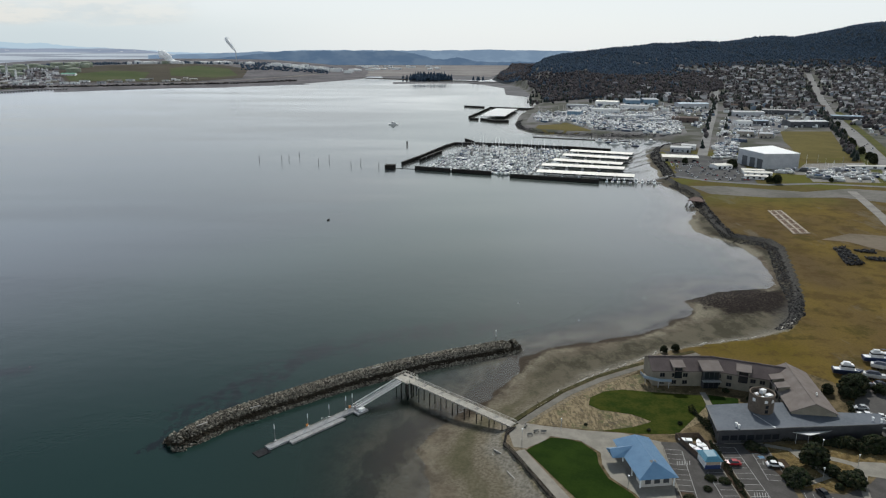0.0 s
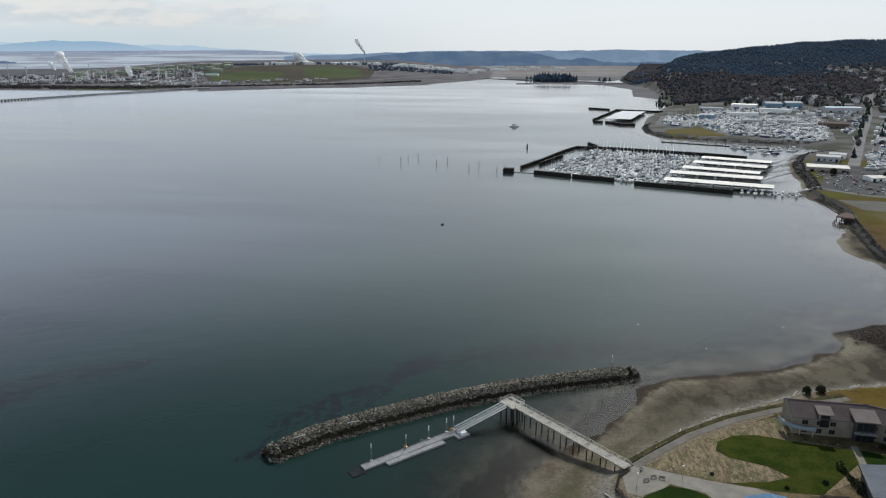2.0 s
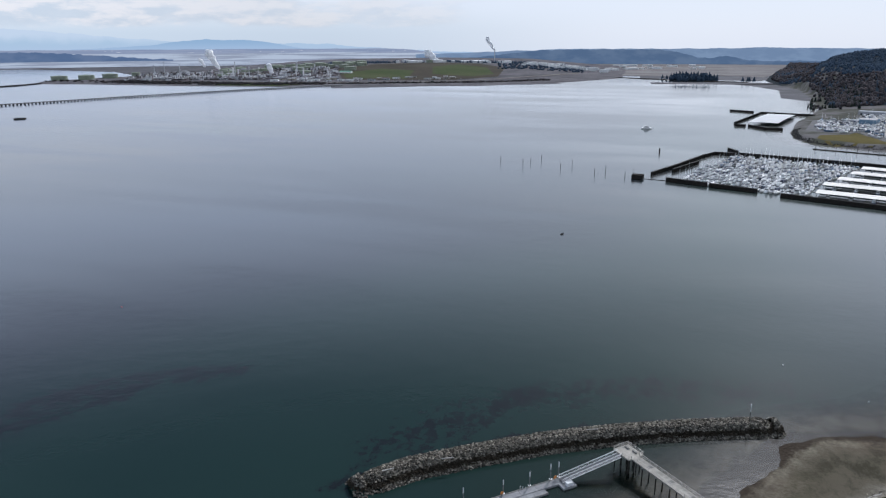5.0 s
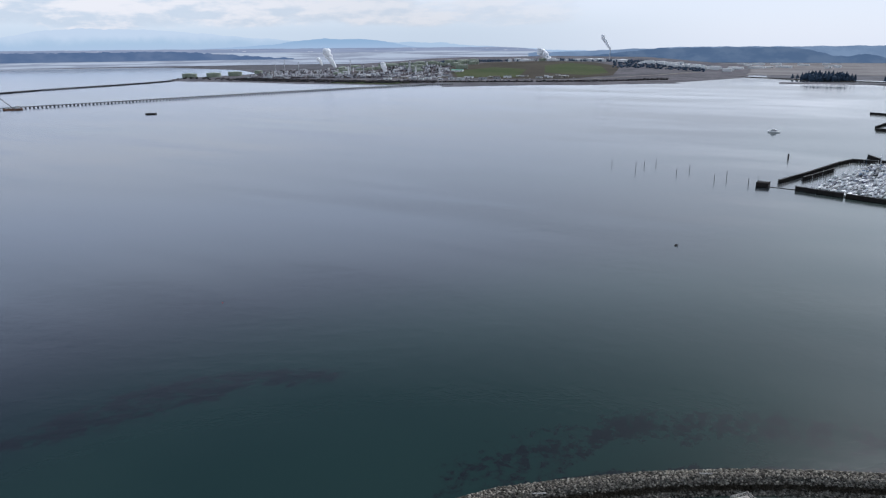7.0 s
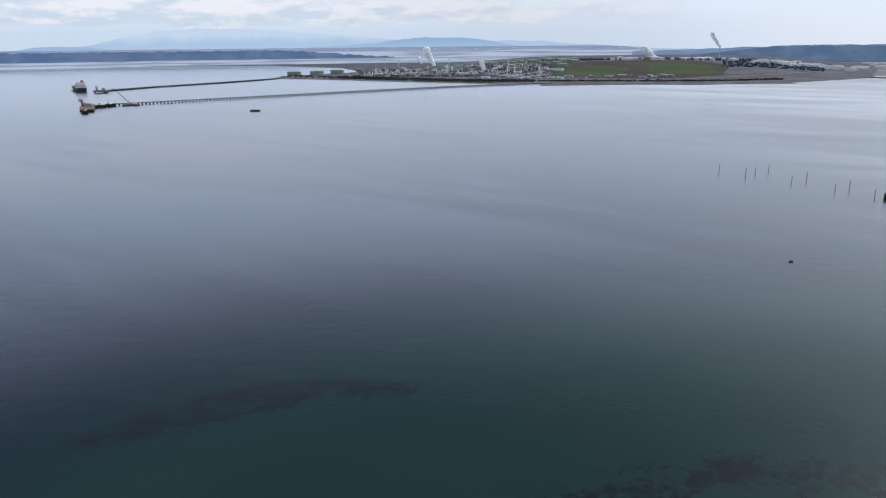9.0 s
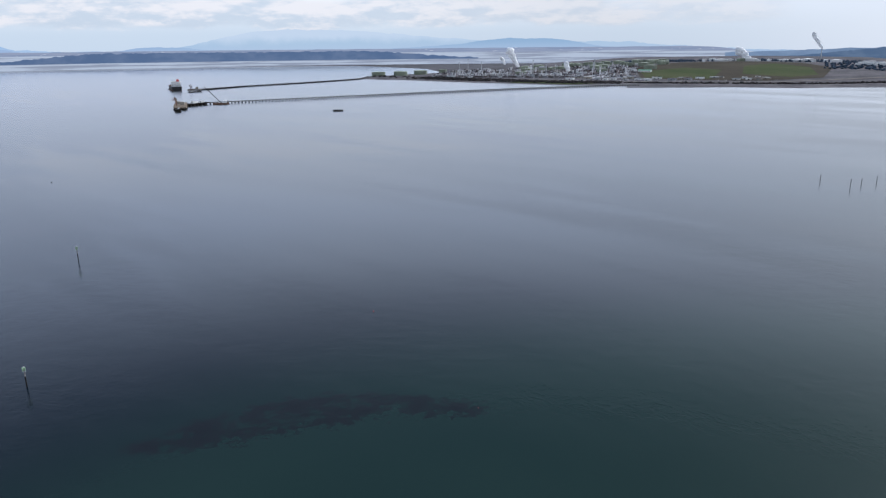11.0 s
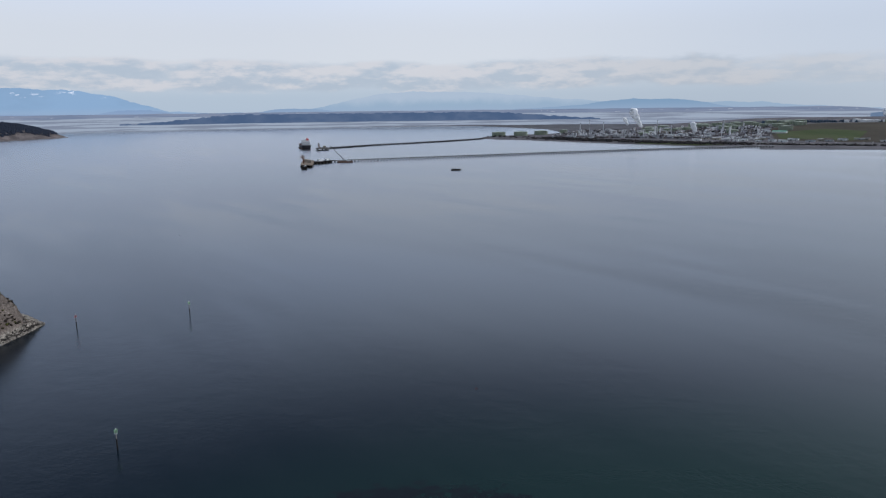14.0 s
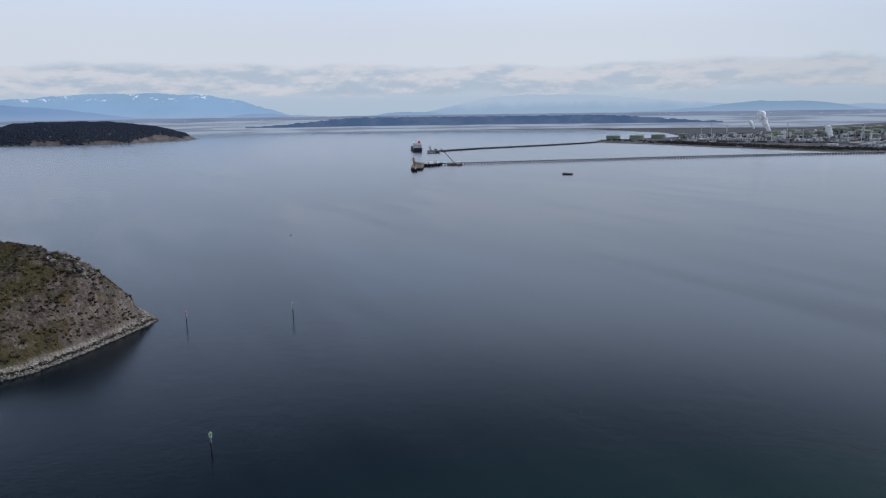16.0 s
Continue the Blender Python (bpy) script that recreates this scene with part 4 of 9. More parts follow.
# the square head of the pier
head = [on_pier(s, q, 0)[:2] for s, q in ((-3.2, -2.6), (3.4, -2.6), (3.4, 3.0), (-3.2, 3.0))]
part("platform", Build().slab(head, DECK - 0.35, DECK + 0.012), surface("head_decking", (0.40, 0.37, 0.32), (0.52, 0.49, 0.43), 0.9, 0.85, 0.3), pier)
for s in (-2.7, 0, 2.8):
    for q in (-2.2, 0.2, 2.5):
        x, y, _ = on_pier(s, q, 0)
        part("pile", Build().cyl(x, y, -2.5, DECK - 0.36, 0.21, 0.19, 8), DARK_PILE, pier)
for a, c in (((-3.1, 2.9), (3.3, 2.9)), ((-3.1, -2.5), (-3.1, 2.9)), ((0.6, -2.5), (3.3, -2.5)), ((3.3, 1.5), (3.3, 2.9)), ((3.3, -2.5), (3.3, -1.5))):
    railing(pier, on_pier(*a, DECK + 0.012), on_pier(*c, DECK + 0.012), RAIL_WOOD, 1.1, 1.6)
for s, q in ((-1.6, 1.2), (1.2, 1.6)):
    part("bench", Build().box(*on_pier(s, q, DECK + 0.012), 1.6, 0.5, 0.45, turn), WEATHERED, pier)
for s in (9, 17, 25, 33, 41):
    part("patch_plate", Build().box(*on_pier(s, 0.2, DECK), 1.3, 1.8, 0.02, turn), WEATHERED, pier)

GANG_A, GANG_B = (-15.2, 228.2, DECK - 0.1), (-30.0, 216.4, 0.95)
gangway = thing("gangway", pose(*GANG_B), "aluminium truss gangway sloping to the float", "gangway")
ga, gb = (GANG_A[0] - GANG_B[0], GANG_A[1] - GANG_B[1], GANG_A[2] - GANG_B[2]), (0, 0, 0)
gl = math.hypot(ga[0], ga[1])
nx, ny = -ga[1] / gl, ga[0] / gl
part("walkway", Build().beam(gb, ga, 2.3, 0.12), surface("grey_grating", (0.10, 0.10, 0.105), (0.15, 0.15, 0.155), 1.5, 0.7, 0.3), gangway)
for q in (-1.2, 1.2):
    off = (nx * q, ny * q)
    chord, web = Build(), Build()
    for z in (0.05, 1.15):
        chord.beam((off[0], off[1], z), (ga[0] + off[0], ga[1] + off[1], ga[2] + z), 0.16, 0.16)
    for i in range(12):
        k0, k1 = i / 12, (i + 1) / 12
        p, r = [(ga[0] * k + off[0], ga[1] * k + off[1], ga[2] * k) for k in (k0, k1)]
        web.beam((p[0], p[1], p[2] + 0.05), (p[0], p[1], p[2] + 1.15), 0.09, 0.09)
        web.beam((p[0], p[1], p[2] + 0.05), (r[0], r[1], r[2] + 1.15), 0.06, 0.06)
    part("chord", chord, WHITE, gangway)
    part("web", web, WHITE, gangway)

dock = thing("floating_dock", pose(-30, 216, 0), "grey concrete floating dock with a wider landing stage", "dock")
fa, fb = (1.2, 2.4), (-24.2, -23.4)
fl = math.hypot(fb[0] - fa[0], fb[1] - fa[1])
fx, fy = (fb[0] - fa[0]) / fl, (fb[1] - fa[1]) / fl
fturn = math.degrees(math.atan2(fy, fx))
PALE_DECK = surface("pale_float_deck", (0.25, 0.25, 0.255), (0.35, 0.35, 0.35), 0.8, 0.85, 0.2, vary=0.1)


def on_float(s, q, z=0.0):
    return (fa[0] + fx * s - fy * q, fa[1] + fy * s + fx * q, z)


for i in range(7):
    s = (i + 0.5) * fl / 7
    part("float_section", Build().box(*on_float(s, 0, -0.4), fl / 7 - 0.08, 2.5, 1.0, fturn), PALE_DECK, dock)
for i in range(5):
    s = 8.2 + (i + 0.5) * 21 / 5
    part("landing_stage", Build().box(*on_float(s, 2.35, -0.4), 21 / 5 - 0.06, 2.1, 0.85, fturn), PALE_DECK, dock)
part("gangway_landing", Build().box(*on_float(1.2, 1.5, -0.4), 4.6, 4.6, 1.02, fturn), PALE_DECK, dock)
part("low_float", Build().box(*on_float(fl + 2.3, 0.6, -0.4), 4.4, 3.6, 0.6, fturn), surface("dark_wet_float", (0.02, 0.02, 0.022), (0.04, 0.04, 0.042), 1.0, 0.85, 0.2), dock)
part("edge_timber", Build().beam(on_float(0, -1.2, 0.68), on_float(fl, -1.2, 0.68), 0.2, 0.16), WEATHERED, dock)
part("edge_timber", Build().beam(on_float(8.2, 3.3, 0.52), on_float(29.2, 3.3, 0.52), 0.2, 0.14), WEATHERED, dock)
box_label = "white storage box on the float"
single("dock_box", Build().box(-30 + 2.6, 216 - 0.4, 0.62, 2.0, 1.2, 1.0, fturn, 0.94), WHITE, box_label, "box")
FLOAT_PILE = surface("grey_steel_pile", (0.13, 0.135, 0.13), (0.20, 0.205, 0.20), 1.2, 0.7, 0.2)
for s, q, high in ((1.4, -1.75, 5.6), (4.2, -1.75, 5.6), (11.2, -1.75, 5.2), (19.8, -1.75, 5.2), (32.2, -1.75, 6.4)):
    x, y, _ = on_float(s, q)
    p = thing("float_pile", pose(x - 30, y + 216, 0), "slim grey steel pile with a white conical cap beside the float", "pile", "float piles")
    part("shaft", Build().cyl(0, 0, -4, high - 1.8, 0.15, 0.15, 10), FLOAT_PILE, p)
    part("white_band", Build().cyl(0, 0, high - 1.8, high - 0.4, 0.155, 0.155, 10), WHITE, p)
    part("cap", Build().cyl(0, 0, high - 0.4, high, 0.19, 0.03, 10), WHITE, p)
    part("collar", Build().box(0, 0, 0.55, 0.75, 0.75, 0.14, fturn), STEEL, p)
for s, q in ((3.3, -0.8), (20.6, -1.0)):
    x, y, _ = on_float(s, q)
    lr = thing("life_ring_stand", pose(x - 30, y + 216, 0.6), "small orange safety stand on the float", "safety stand", "safety stands")
    part("post", Build().box(0, 0, 0, 0.12, 0.12, 1.3), WEATHERED, lr)
    part("board", Build().box(0, 0, 0.6, 0.8, 0.16, 0.8, fturn), surface("orange_paint", (0.60, 0.20, 0.03), (0.68, 0.26, 0.05), 2, 0.6, 0.0), lr)
x, y, _ = on_float(14.0, -0.9)
rack = thing("bicycle_rack", pose(x - 30, y + 216, 0.6), "small grey tubular rack on the float", "rack")
for k in (-0.7, 0, 0.7):
    part("hoop", Build().beam((k, -0.3, 0), (k, -0.3, 0.9), 0.06, 0.06).beam((k, 0.3, 0), (k, 0.3, 0.9), 0.06, 0.06).beam((k, -0.33, 0.9), (k, 0.33, 0.9), 0.06, 0.06), STEEL, rack)
# a daymark on the end of the breakwater
mark = thing("light_pole", pose(21.5, 264.4, 3.9), "white-topped navigation pole on the breakwater", "pole")
part("shaft", Build().cyl(0, 0, -0.6, 3.2, 0.11, 0.10, 8), DARK_PILE, mark)
part("upper_shaft", Build().cyl(0, 0, 3.2, 5.6, 0.10, 0.08, 8), WHITE, mark)
part("lamp", Build().cyl(0, 0, 5.6, 6.1, 0.22, 0.18, 8), WHITE, mark)
for x, y, a in ((-62.5, 211.6, 30), (-76.5, 200.4, 40), (-25, 242, 25)):
    single("drift_log", Build().beam((x - 1.8 * math.cos(radians(a)), y - 1.8 * math.sin(radians(a)), 4.15), (x + 1.8 * math.cos(radians(a)), y + 1.8 * math.sin(radians(a)), 4.2), 0.26, 0.26),
           surface("bleached_log", (0.36, 0.34, 0.31), (0.50, 0.48, 0.44), 0.8, 0.85, 0.2), "bleached drift log lying on the breakwater", "log", "drift logs")


# ---- the waterfront park ----
G = 4.5     # level of the park


def pave(name, outline, mat, label, category, z=0.05, kind="structure"):
    return tagged(part(name, Build().slab(outline, G - 0.3, G + z), mat), label, category, "", kind)


def ribbon(line, wide):
    """The outline of a strip along a line."""
    left, right = [], []
    for i, (x, y) in enumerate(line):
        a, b = line[max(i - 1, 0)], line[min(i + 1, len(line) - 1)]
        n = math.hypot(b[0] - a[0], b[1] - a[1])
        u, v = -(b[1] - a[1]) / n * wide / 2, (b[0] - a[0]) / n * wide / 2
        left.append((x + u, y + v))
        right.append((x - u, y - v))
    return left + right[::-1]


SHORE_LINE = [(52, 100), (40, 140), (32.2, 162), (22.8, 185.0), (20.6, 191), (23.5, 198)]
pave("pavement_1", ribbon(SHORE_LINE[:4], 3.4), CONCRETE, "pale concrete shoreline promenade", "pavement")
pave("pavement_2", [(21.4, 187), (25, 186.2), (31, 190.5), (33.4, 193.2), (42, 190.6), (46.8, 184), (46, 178), (47, 171.5), (52, 164), (56, 150), (68, 150), (66.6, 190), (56, 195), (45, 196.5), (31, 199.5), (25, 201.5), (20.5, 196)],
     CONCRETE, "pale concrete plaza and walk", "pavement", 0.035)
pave("pavement_3", ribbon([(24.5, 200.5), (31.6, 208.5), (43.2, 220.6), (57, 231.6), (70, 239.4), (84, 247), (100, 254)], 2.5), PATH, "pale concrete shoreline path", "pavement", 0.06)
pave("verge_1", [(27, 200.8), (34, 207), (45, 218), (58, 228.5), (72, 236.5), (75, 224), (100, 216), (84, 203), (72, 194), (55, 195.6), (40, 198.2)], DRY_GRASS, "rough tan dry grass", "verge", 0.02)
pave("verge_9", [(52, 140), (36, 160), (25, 184), (30, 200), (58, 228), (72, 238), (72, 243), (90, 250), (132, 240), (140, 230), (138, 190), (150, 160), (140, 140)], surface("rough_bank", (0.060, 0.048, 0.026), (0.17, 0.13, 0.075), 0.3, 0.95, 0.8, fine=6), "rough brown grass bank round the buildings", "verge", 0.012)
pave("lawn_1", [(24.9, 185.2), (28.5, 188.4), (33.2, 192.2), (38, 191.6), (42.3, 189.4), (45.6, 183.8), (45.0, 178), (46.2, 171), (51, 164), (56, 150), (44, 140), (35.5, 162)], LAWN, "mown dark green lawn", "lawn", 0.07)
pave("lawn_2", [(50.5, 218), (56, 222.5), (63, 224), (76, 221.5), (89.5, 219.8), (88, 212), (82, 205), (73, 194.5), (60, 194.6), (50, 196.4), (60, 198.6), (67, 202), (62, 206.5), (52, 209.5), (49, 213)], MEADOW, "mown green lawn beside the long building", "lawn", 0.05)
pave("lawn_3", [(91.5, 220), (101, 217.5), (97.5, 208), (90, 208)], LAWN, "small green lawn beside the entrance walk", "lawn", 0.055)
pave("pavement_4", [(89.4, 222), (91.3, 222), (89.8, 205.5), (87.9, 205.5)], CONCRETE, "narrow concrete entrance walk", "pavement", 0.075)
pave("parking_1", [(66.4, 190), (79.8, 189), (79.4, 150), (60, 150), (64.2, 172)], ASPHALT, "dark asphalt parking lot", "parking lot", 0.05)
pave("parking_2", [(82.2, 189), (97.2, 189), (94, 150), (82.0, 150)], ASPHALT, "dark asphalt parking lot", "parking lot", 0.05)
pave("parking_3", [(97, 166), (108, 163.8), (118, 169), (126, 176), (140, 172), (140, 150), (96, 150)], ASPHALT, "dark asphalt parking lot", "parking lot", 0.05)
pave("parking_4", [(131, 195.5), (136, 209), (141.5, 219), (150, 226), (160, 230.5), (178, 236), (220, 238), (215, 190), (160, 185)], YARD, "grey asphalt yard behind the building", "parking lot", 0.05)
pave("verge_2", [(97, 188.5), (140, 190), (152, 186), (140, 172), (126, 176.5), (117.5, 170.5), (108, 164.5), (97.5, 167.5)], GOLD_GRASS, "tan dry grass bank with shrubs", "verge", 0.045)
pave("pavement_5", ribbon([(97.2, 188.3), (103.5, 186), (105, 181), (108, 172), (99, 168.2)], 1.8), CONCRETE, "concrete footpath", "pavement", 0.08)
pave("pavement_6", ribbon([(104.5, 185), (111, 182.6), (117, 179.2), (123, 175.6)], 2.2), CONCRETE, "concrete footpath", "pavement", 0.085)
pave("pavement_7", [(117.5, 177.5), (121, 179.5), (127, 179), (140, 173), (140, 165), (126, 170.5), (119, 172.5)], CONCRETE, "wide pale concrete forecourt", "pavement", 0.09)
pave("pavement_8", ribbon([(119, 174), (115.5, 168.5), (113.5, 163), (113, 155)], 2.0), CONCRETE, "concrete footpath", "pavement", 0.095)
seaward = [(22.9, 202.3), (29.9, 210.2), (41.6, 222.5), (55.7, 233.7), (68.8, 241.6), (82.8, 249.2), (99, 256.3)]
pave("verge_10", ribbon(seaward, 1.7), surface("bank_scrub", (0.035, 0.036, 0.016), (0.085, 0.072, 0.036), 0.5, 0.95, 0.8, fine=8), "dark rough grass along the top of the beach", "verge", 0.10)
for k, outline in enumerate(([(79.9, 191), (82.6, 190.4), (82.3, 170), (79.7, 170)], [(79.7, 169.9), (82.3, 169.9), (82.1, 150), (79.3, 150)], [(90.5, 189), (95.8, 189), (95, 183.5), (91, 184)], [(93.6, 180), (99.6, 181), (99.8, 170.4), (95, 169)], [(63.6, 165), (67.4, 164.5), (68, 158), (63.2, 158)])):
    pave(f"verge_{k + 3}", outline, MULCH, "planting bed with brown mulch", "planting bed", 0.10)
# kerbs
for line in ([(66.3, 188), (64.5, 172), (63.2, 152)], [(79.75, 188), (79.5, 170), (79.3, 152)], [(82.45, 188), (82.25, 170), (82.1, 152)], [(97.3, 188.6), (95.6, 168)], [(82, 189.2), (97, 189.2)]):
    single("kerb", Build().slab(ribbon(line, 0.25), G - 0.1, G + 0.17), CONCRETE, "low concrete kerb edging the parking lot", "kerb", "kerbs", "structure")
# the low wooden walkway edge and railing beside the promenade
wallb = Build()
edge = [(49, 100), (37.4, 140), (29.3, 162), (21.4, 182.5), (18.6, 188.5), (19.8, 194.5), (22.6, 198)]
tagged(part("seawall", wallb.slab(ribbon(edge, 0.8), 1.5, G + 0.35), surface("dark_timber", (0.04, 0.035, 0.03), (0.08, 0.07, 0.06), 0.8, 0.9, 0.3)), "dark timber seawall edging the promenade", "seawall", "", "structure")
fence = thing("handrail", pose(22, 182, G), "dark railing along the seawall", "railing")
for a, c in zip(edge[:-1], edge[1:]):
    railing(fence, (a[0] - 22, a[1] - 182, 0.35), (c[0] - 22, c[1] - 182, 0.35), DARK_PILE, 0.9, 2.5)
STALL = PAINT_LINE


def stalls(a, b, depth, side, count):
    """Painted stall lines between two ends of a kerb line."""
    for i in range(count + 1):
        x, y = a[0] + (b[0] - a[0]) * i / count, a[1] + (b[1] - a[1]) * i / count
        n = math.hypot(b[0] - a[0], b[1] - a[1])
        u, v = (b[1] - a[1]) / n * side, -(b[0] - a[0]) / n * side
        o = single("stall_line", Build().slab(ribbon([(x, y), (x + u * depth, y + v * depth)], 0.10), G + 0.045, G + 0.056), STALL, "white painted parking line", "road marking", "stall lines", "structure")


stalls((66.6, 186), (62.6, 158), 4.6, -1, 11)
stalls((79.4, 174), (79.2, 155), 4.6, 1, 7)
stalls((82.6, 187), (82.3, 155), 5.0, -1, 12)
stalls((96.6, 186), (95.2, 170), 4.8, 1, 6)
stalls((97.5, 164.5), (106, 162.6), 4.8, 1, 4)
for line in ([(71.2, 185.4), (67.2, 157.4)], [(74.8, 174), (74.6, 155)], [(87.6, 187), (87.3, 155)], [(91.8, 186.4), (90.4, 170.4)]):
    single("stall_line", Build().slab(ribbon(line, 0.12), G + 0.045, G + 0.057), STALL, "long white line along the stall ends", "road marking", "stall lines", "structure")
# hatched bays beside the marked stalls
for x, y in ((67.4, 178.6), (83.4, 163.6), (92.3, 178.8)):
    for i in range(6):
        single("hatch_line", Build().slab(ribbon([(x + i * 0.72, y - 1.1), (x + 0.7 + i * 0.72, y + 1.1)], 0.14), G + 0.045, G + 0.058), STALL, "slanting white line of a hatched parking bay", "road marking", "hatched bays", "structure")
for x, y in ((93.4, 181.8), (93.8, 184.4)):
    single("bay_symbol", Build().slab([(x - 0.8, y - 0.7), (x + 0.8, y - 0.7), (x + 0.8, y + 0.7), (x - 0.8, y + 0.7)], G + 0.045, G + 0.059), surface("blue_bay_paint", (0.10, 0.19, 0.30), (0.16, 0.27, 0.38), 1.2, 0.8, 0.1) if "blue_bay_paint" not in bpy.data.materials else bpy.data.materials["blue_bay_paint"],
           "blue painted panel in a parking bay", "road marking", "blue bays", "structure")


# ---- the long two-storey building ----
def roofed(ridge0, ridge1, half, eave, top, base, name, house, wallmat, roofmat, hip=(0, 0)):
    """A wing: two long walls, gables and a roof of two slopes."""
    x0, y0 = ridge0
    x1, y1 = ridge1
    n = math.hypot(x1 - x0, y1 - y0)
    ux, uy = (x1 - x0) / n, (y1 - y0) / n
    vx, vy = -uy, ux
    hx, hy = house.location[0], house.location[1]

    def P(s, q, z):
        return (x0 + ux * s + vx * q - hx, y0 + uy * s + vy * q - hy, z - house.location[2])

    inner = half - 0.5
    b = Build()
    b.add([P(0, -inner, base), P(n, -inner, base), P(n, inner, base), P(0, inner, base), P(0, -inner, eave), P(n, -inner, eave), P(n, inner, eave), P(0, inner, eave), P(0, 0, top - 0.15), P(n, 0, top - 0.15)],
          [(3, 2, 1, 0), (0, 1, 5, 4), (2, 3, 7, 6), (1, 2, 6, 9, 5), (3, 0, 4, 8, 7), (4, 5, 9, 8), (6, 7, 8, 9)])
    part("wall", b, wallmat, house)
    for side in (-1, 1):
        b = Build()
        q = half * side
        o = 0.5
        lip = eave - 0.22
        pts = [P(-o + hip[0], 0, top), P(n + o - hip[1], 0, top), P(n + o, q, lip), P(-o, q, lip)]
        pts += [(p[0], p[1], p[2] - 0.22) for p in pts]
        b.add(pts, [(0, 1, 2, 3), (7, 6, 5, 4), (0, 4, 5, 1), (1, 5, 6, 2), (2, 6, 7, 3), (3, 7, 4, 0)])
        part("roof", b, roofmat, house)
    b = Build().beam(P(-0.5, 0, top + 0.06), P(n + 0.5, 0, top + 0.06), 0.5, 0.12)
    part("ridge_cap", b, roofmat, house)
    return P


def window(house, P, s, q, z, wide, high, side, depth=0.06):
    """A framed dark window set on a long wall."""
    w = Build()
    a, c = P(s - wide / 2, q, z), P(s + wide / 2, q, z)
    w.beam((a[0], a[1], a[2] + high / 2), (c[0], c[1], c[2] + high / 2), 0.16, high)
    win = part("window", w, WINDOW_FRAME, house)
    g = Build()
    for k in (0, 1):
        a, c = P(s - wide / 2 + 0.1 + k * wide / 2 - 0.03 * k, q + side * 0.05, z), P(s - 0.07 + k * (wide / 2 - 0.0), q + side * 0.05, z)
        g.beam((a[0], a[1], a[2] + high / 2), (c[0], c[1], c[2] + high / 2), 0.10, high - 0.22)
    part("pane", g, GLASS_DARK, win)


WINDOW_FRAME = surface("bronze_frame", (0.07, 0.062, 0.055), (0.09, 0.08, 0.07), 1, 0.6, 0.0)
ROOF_LIGHT = surface("tan_grey_metal_roof", (0.165, 0.142, 0.130), (0.205, 0.178, 0.164), 0.3, 0.8, 0.1)
hall = thing("long_building", pose(96, 232, G), "two-storey taupe building with mauve-grey metal roof and dormers", "building")
PA = roofed((74.2, 232.9), (96.8, 232.6), 6.3, 10.6, 13.3, G, "a", hall, RENDER_WALL, SLATE_ROOF)
PB = roofed((96.3, 232.6), (118.4, 223.7), 6.0, 10.6, 13.3, G, "b", hall, RENDER_WALL, SLATE_ROOF)
PC = roofed((120.2, 226.5), (116.0, 197.6), 7.2, 10.6, 13.6, G, "c", hall, RENDER_WALL, ROOF_LIGHT)
for P, spots, q in ((PA, (3.4, 7.6, 11.4), -5.8), (PB, (3.0, 6.6, 14.2, 17.2), -5.5)):
    for s in spots:
        window(hall, P, s, q - 0.03, 8.0, 1.7, 1.5, -1)
        window(hall, P, s, q - 0.03, 5.3, 1.7, 1.5, -1)
for s in (14, 18, 22):
    window(hall, PC, s, -6.73, 7.4, 1.7, 2.2, -1)


def dormer(P, s, q, wide, z0, z1, deep, glass=True):
    """A wall dormer with a mono-pitch roof and a tall window."""
    b = Build()
    lo, hi = z0, z1
    pts = [P(s - wide / 2, q, lo), P(s + wide / 2, q, lo), P(s + wide / 2, q + deep, lo), P(s - wide / 2, q + deep, lo),
           P(s - wide / 2, q, hi), P(s + wide / 2, q, hi), P(s + wide / 2, q + deep, hi + 0.5), P(s - wide / 2, q + deep, hi + 0.5)]
    b.add(pts, [(3, 2, 1, 0), (0, 1, 5, 4), (1, 2, 6, 5), (2, 3, 7, 6), (3, 0, 4, 7), (4, 5, 6, 7)])
    d = part("dormer", b, RENDER_WALL, hall)
    o = 0.5
    pts = [P(s - wide / 2 - o, q - 0.7, hi + 0.0), P(s + wide / 2 + o, q - 0.7, hi + 0.0), P(s + wide / 2 + o, q + deep, hi + 0.75), P(s - wide / 2 - o, q + deep, hi + 0.75)]
    pts += [(p[0], p[1], p[2] - 0.2) for p in pts]
    part("dormer_roof", Build().add(pts, [(0, 1, 2, 3), (7, 6, 5, 4), (0, 4, 5, 1), (1, 5, 6, 2), (2, 6, 7, 3), (3, 7, 4, 0)]), ROOF_LIGHT, d, "lighter metal roof")
    a, c = P(s - wide / 2 + 0.5, q - 0.06, 0), P(s + wide / 2 - 0.5, q - 0.06, 0)
    zz = (7.6 + hi - 0.4) / 2 - G
    part("tall_window", Build().beam((a[0], a[1], zz), (c[0], c[1], zz), 0.12, hi - 0.4 - 7.6), GLASS_DARK, d)


dormer(PA, 8.9, -6.0, 3.6, 9.6, 12.1, 4.0)
dormer(PB, 11.0, -5.7, 4.0, 9.6, 12.1, 4.0)
dormer(PC, 9.0, -7.0, 3.0, 9.6, 12.2, 3.4)
dormer(PC, 15.2, -7.0, 3.0, 9.6, 12.2, 3.4)
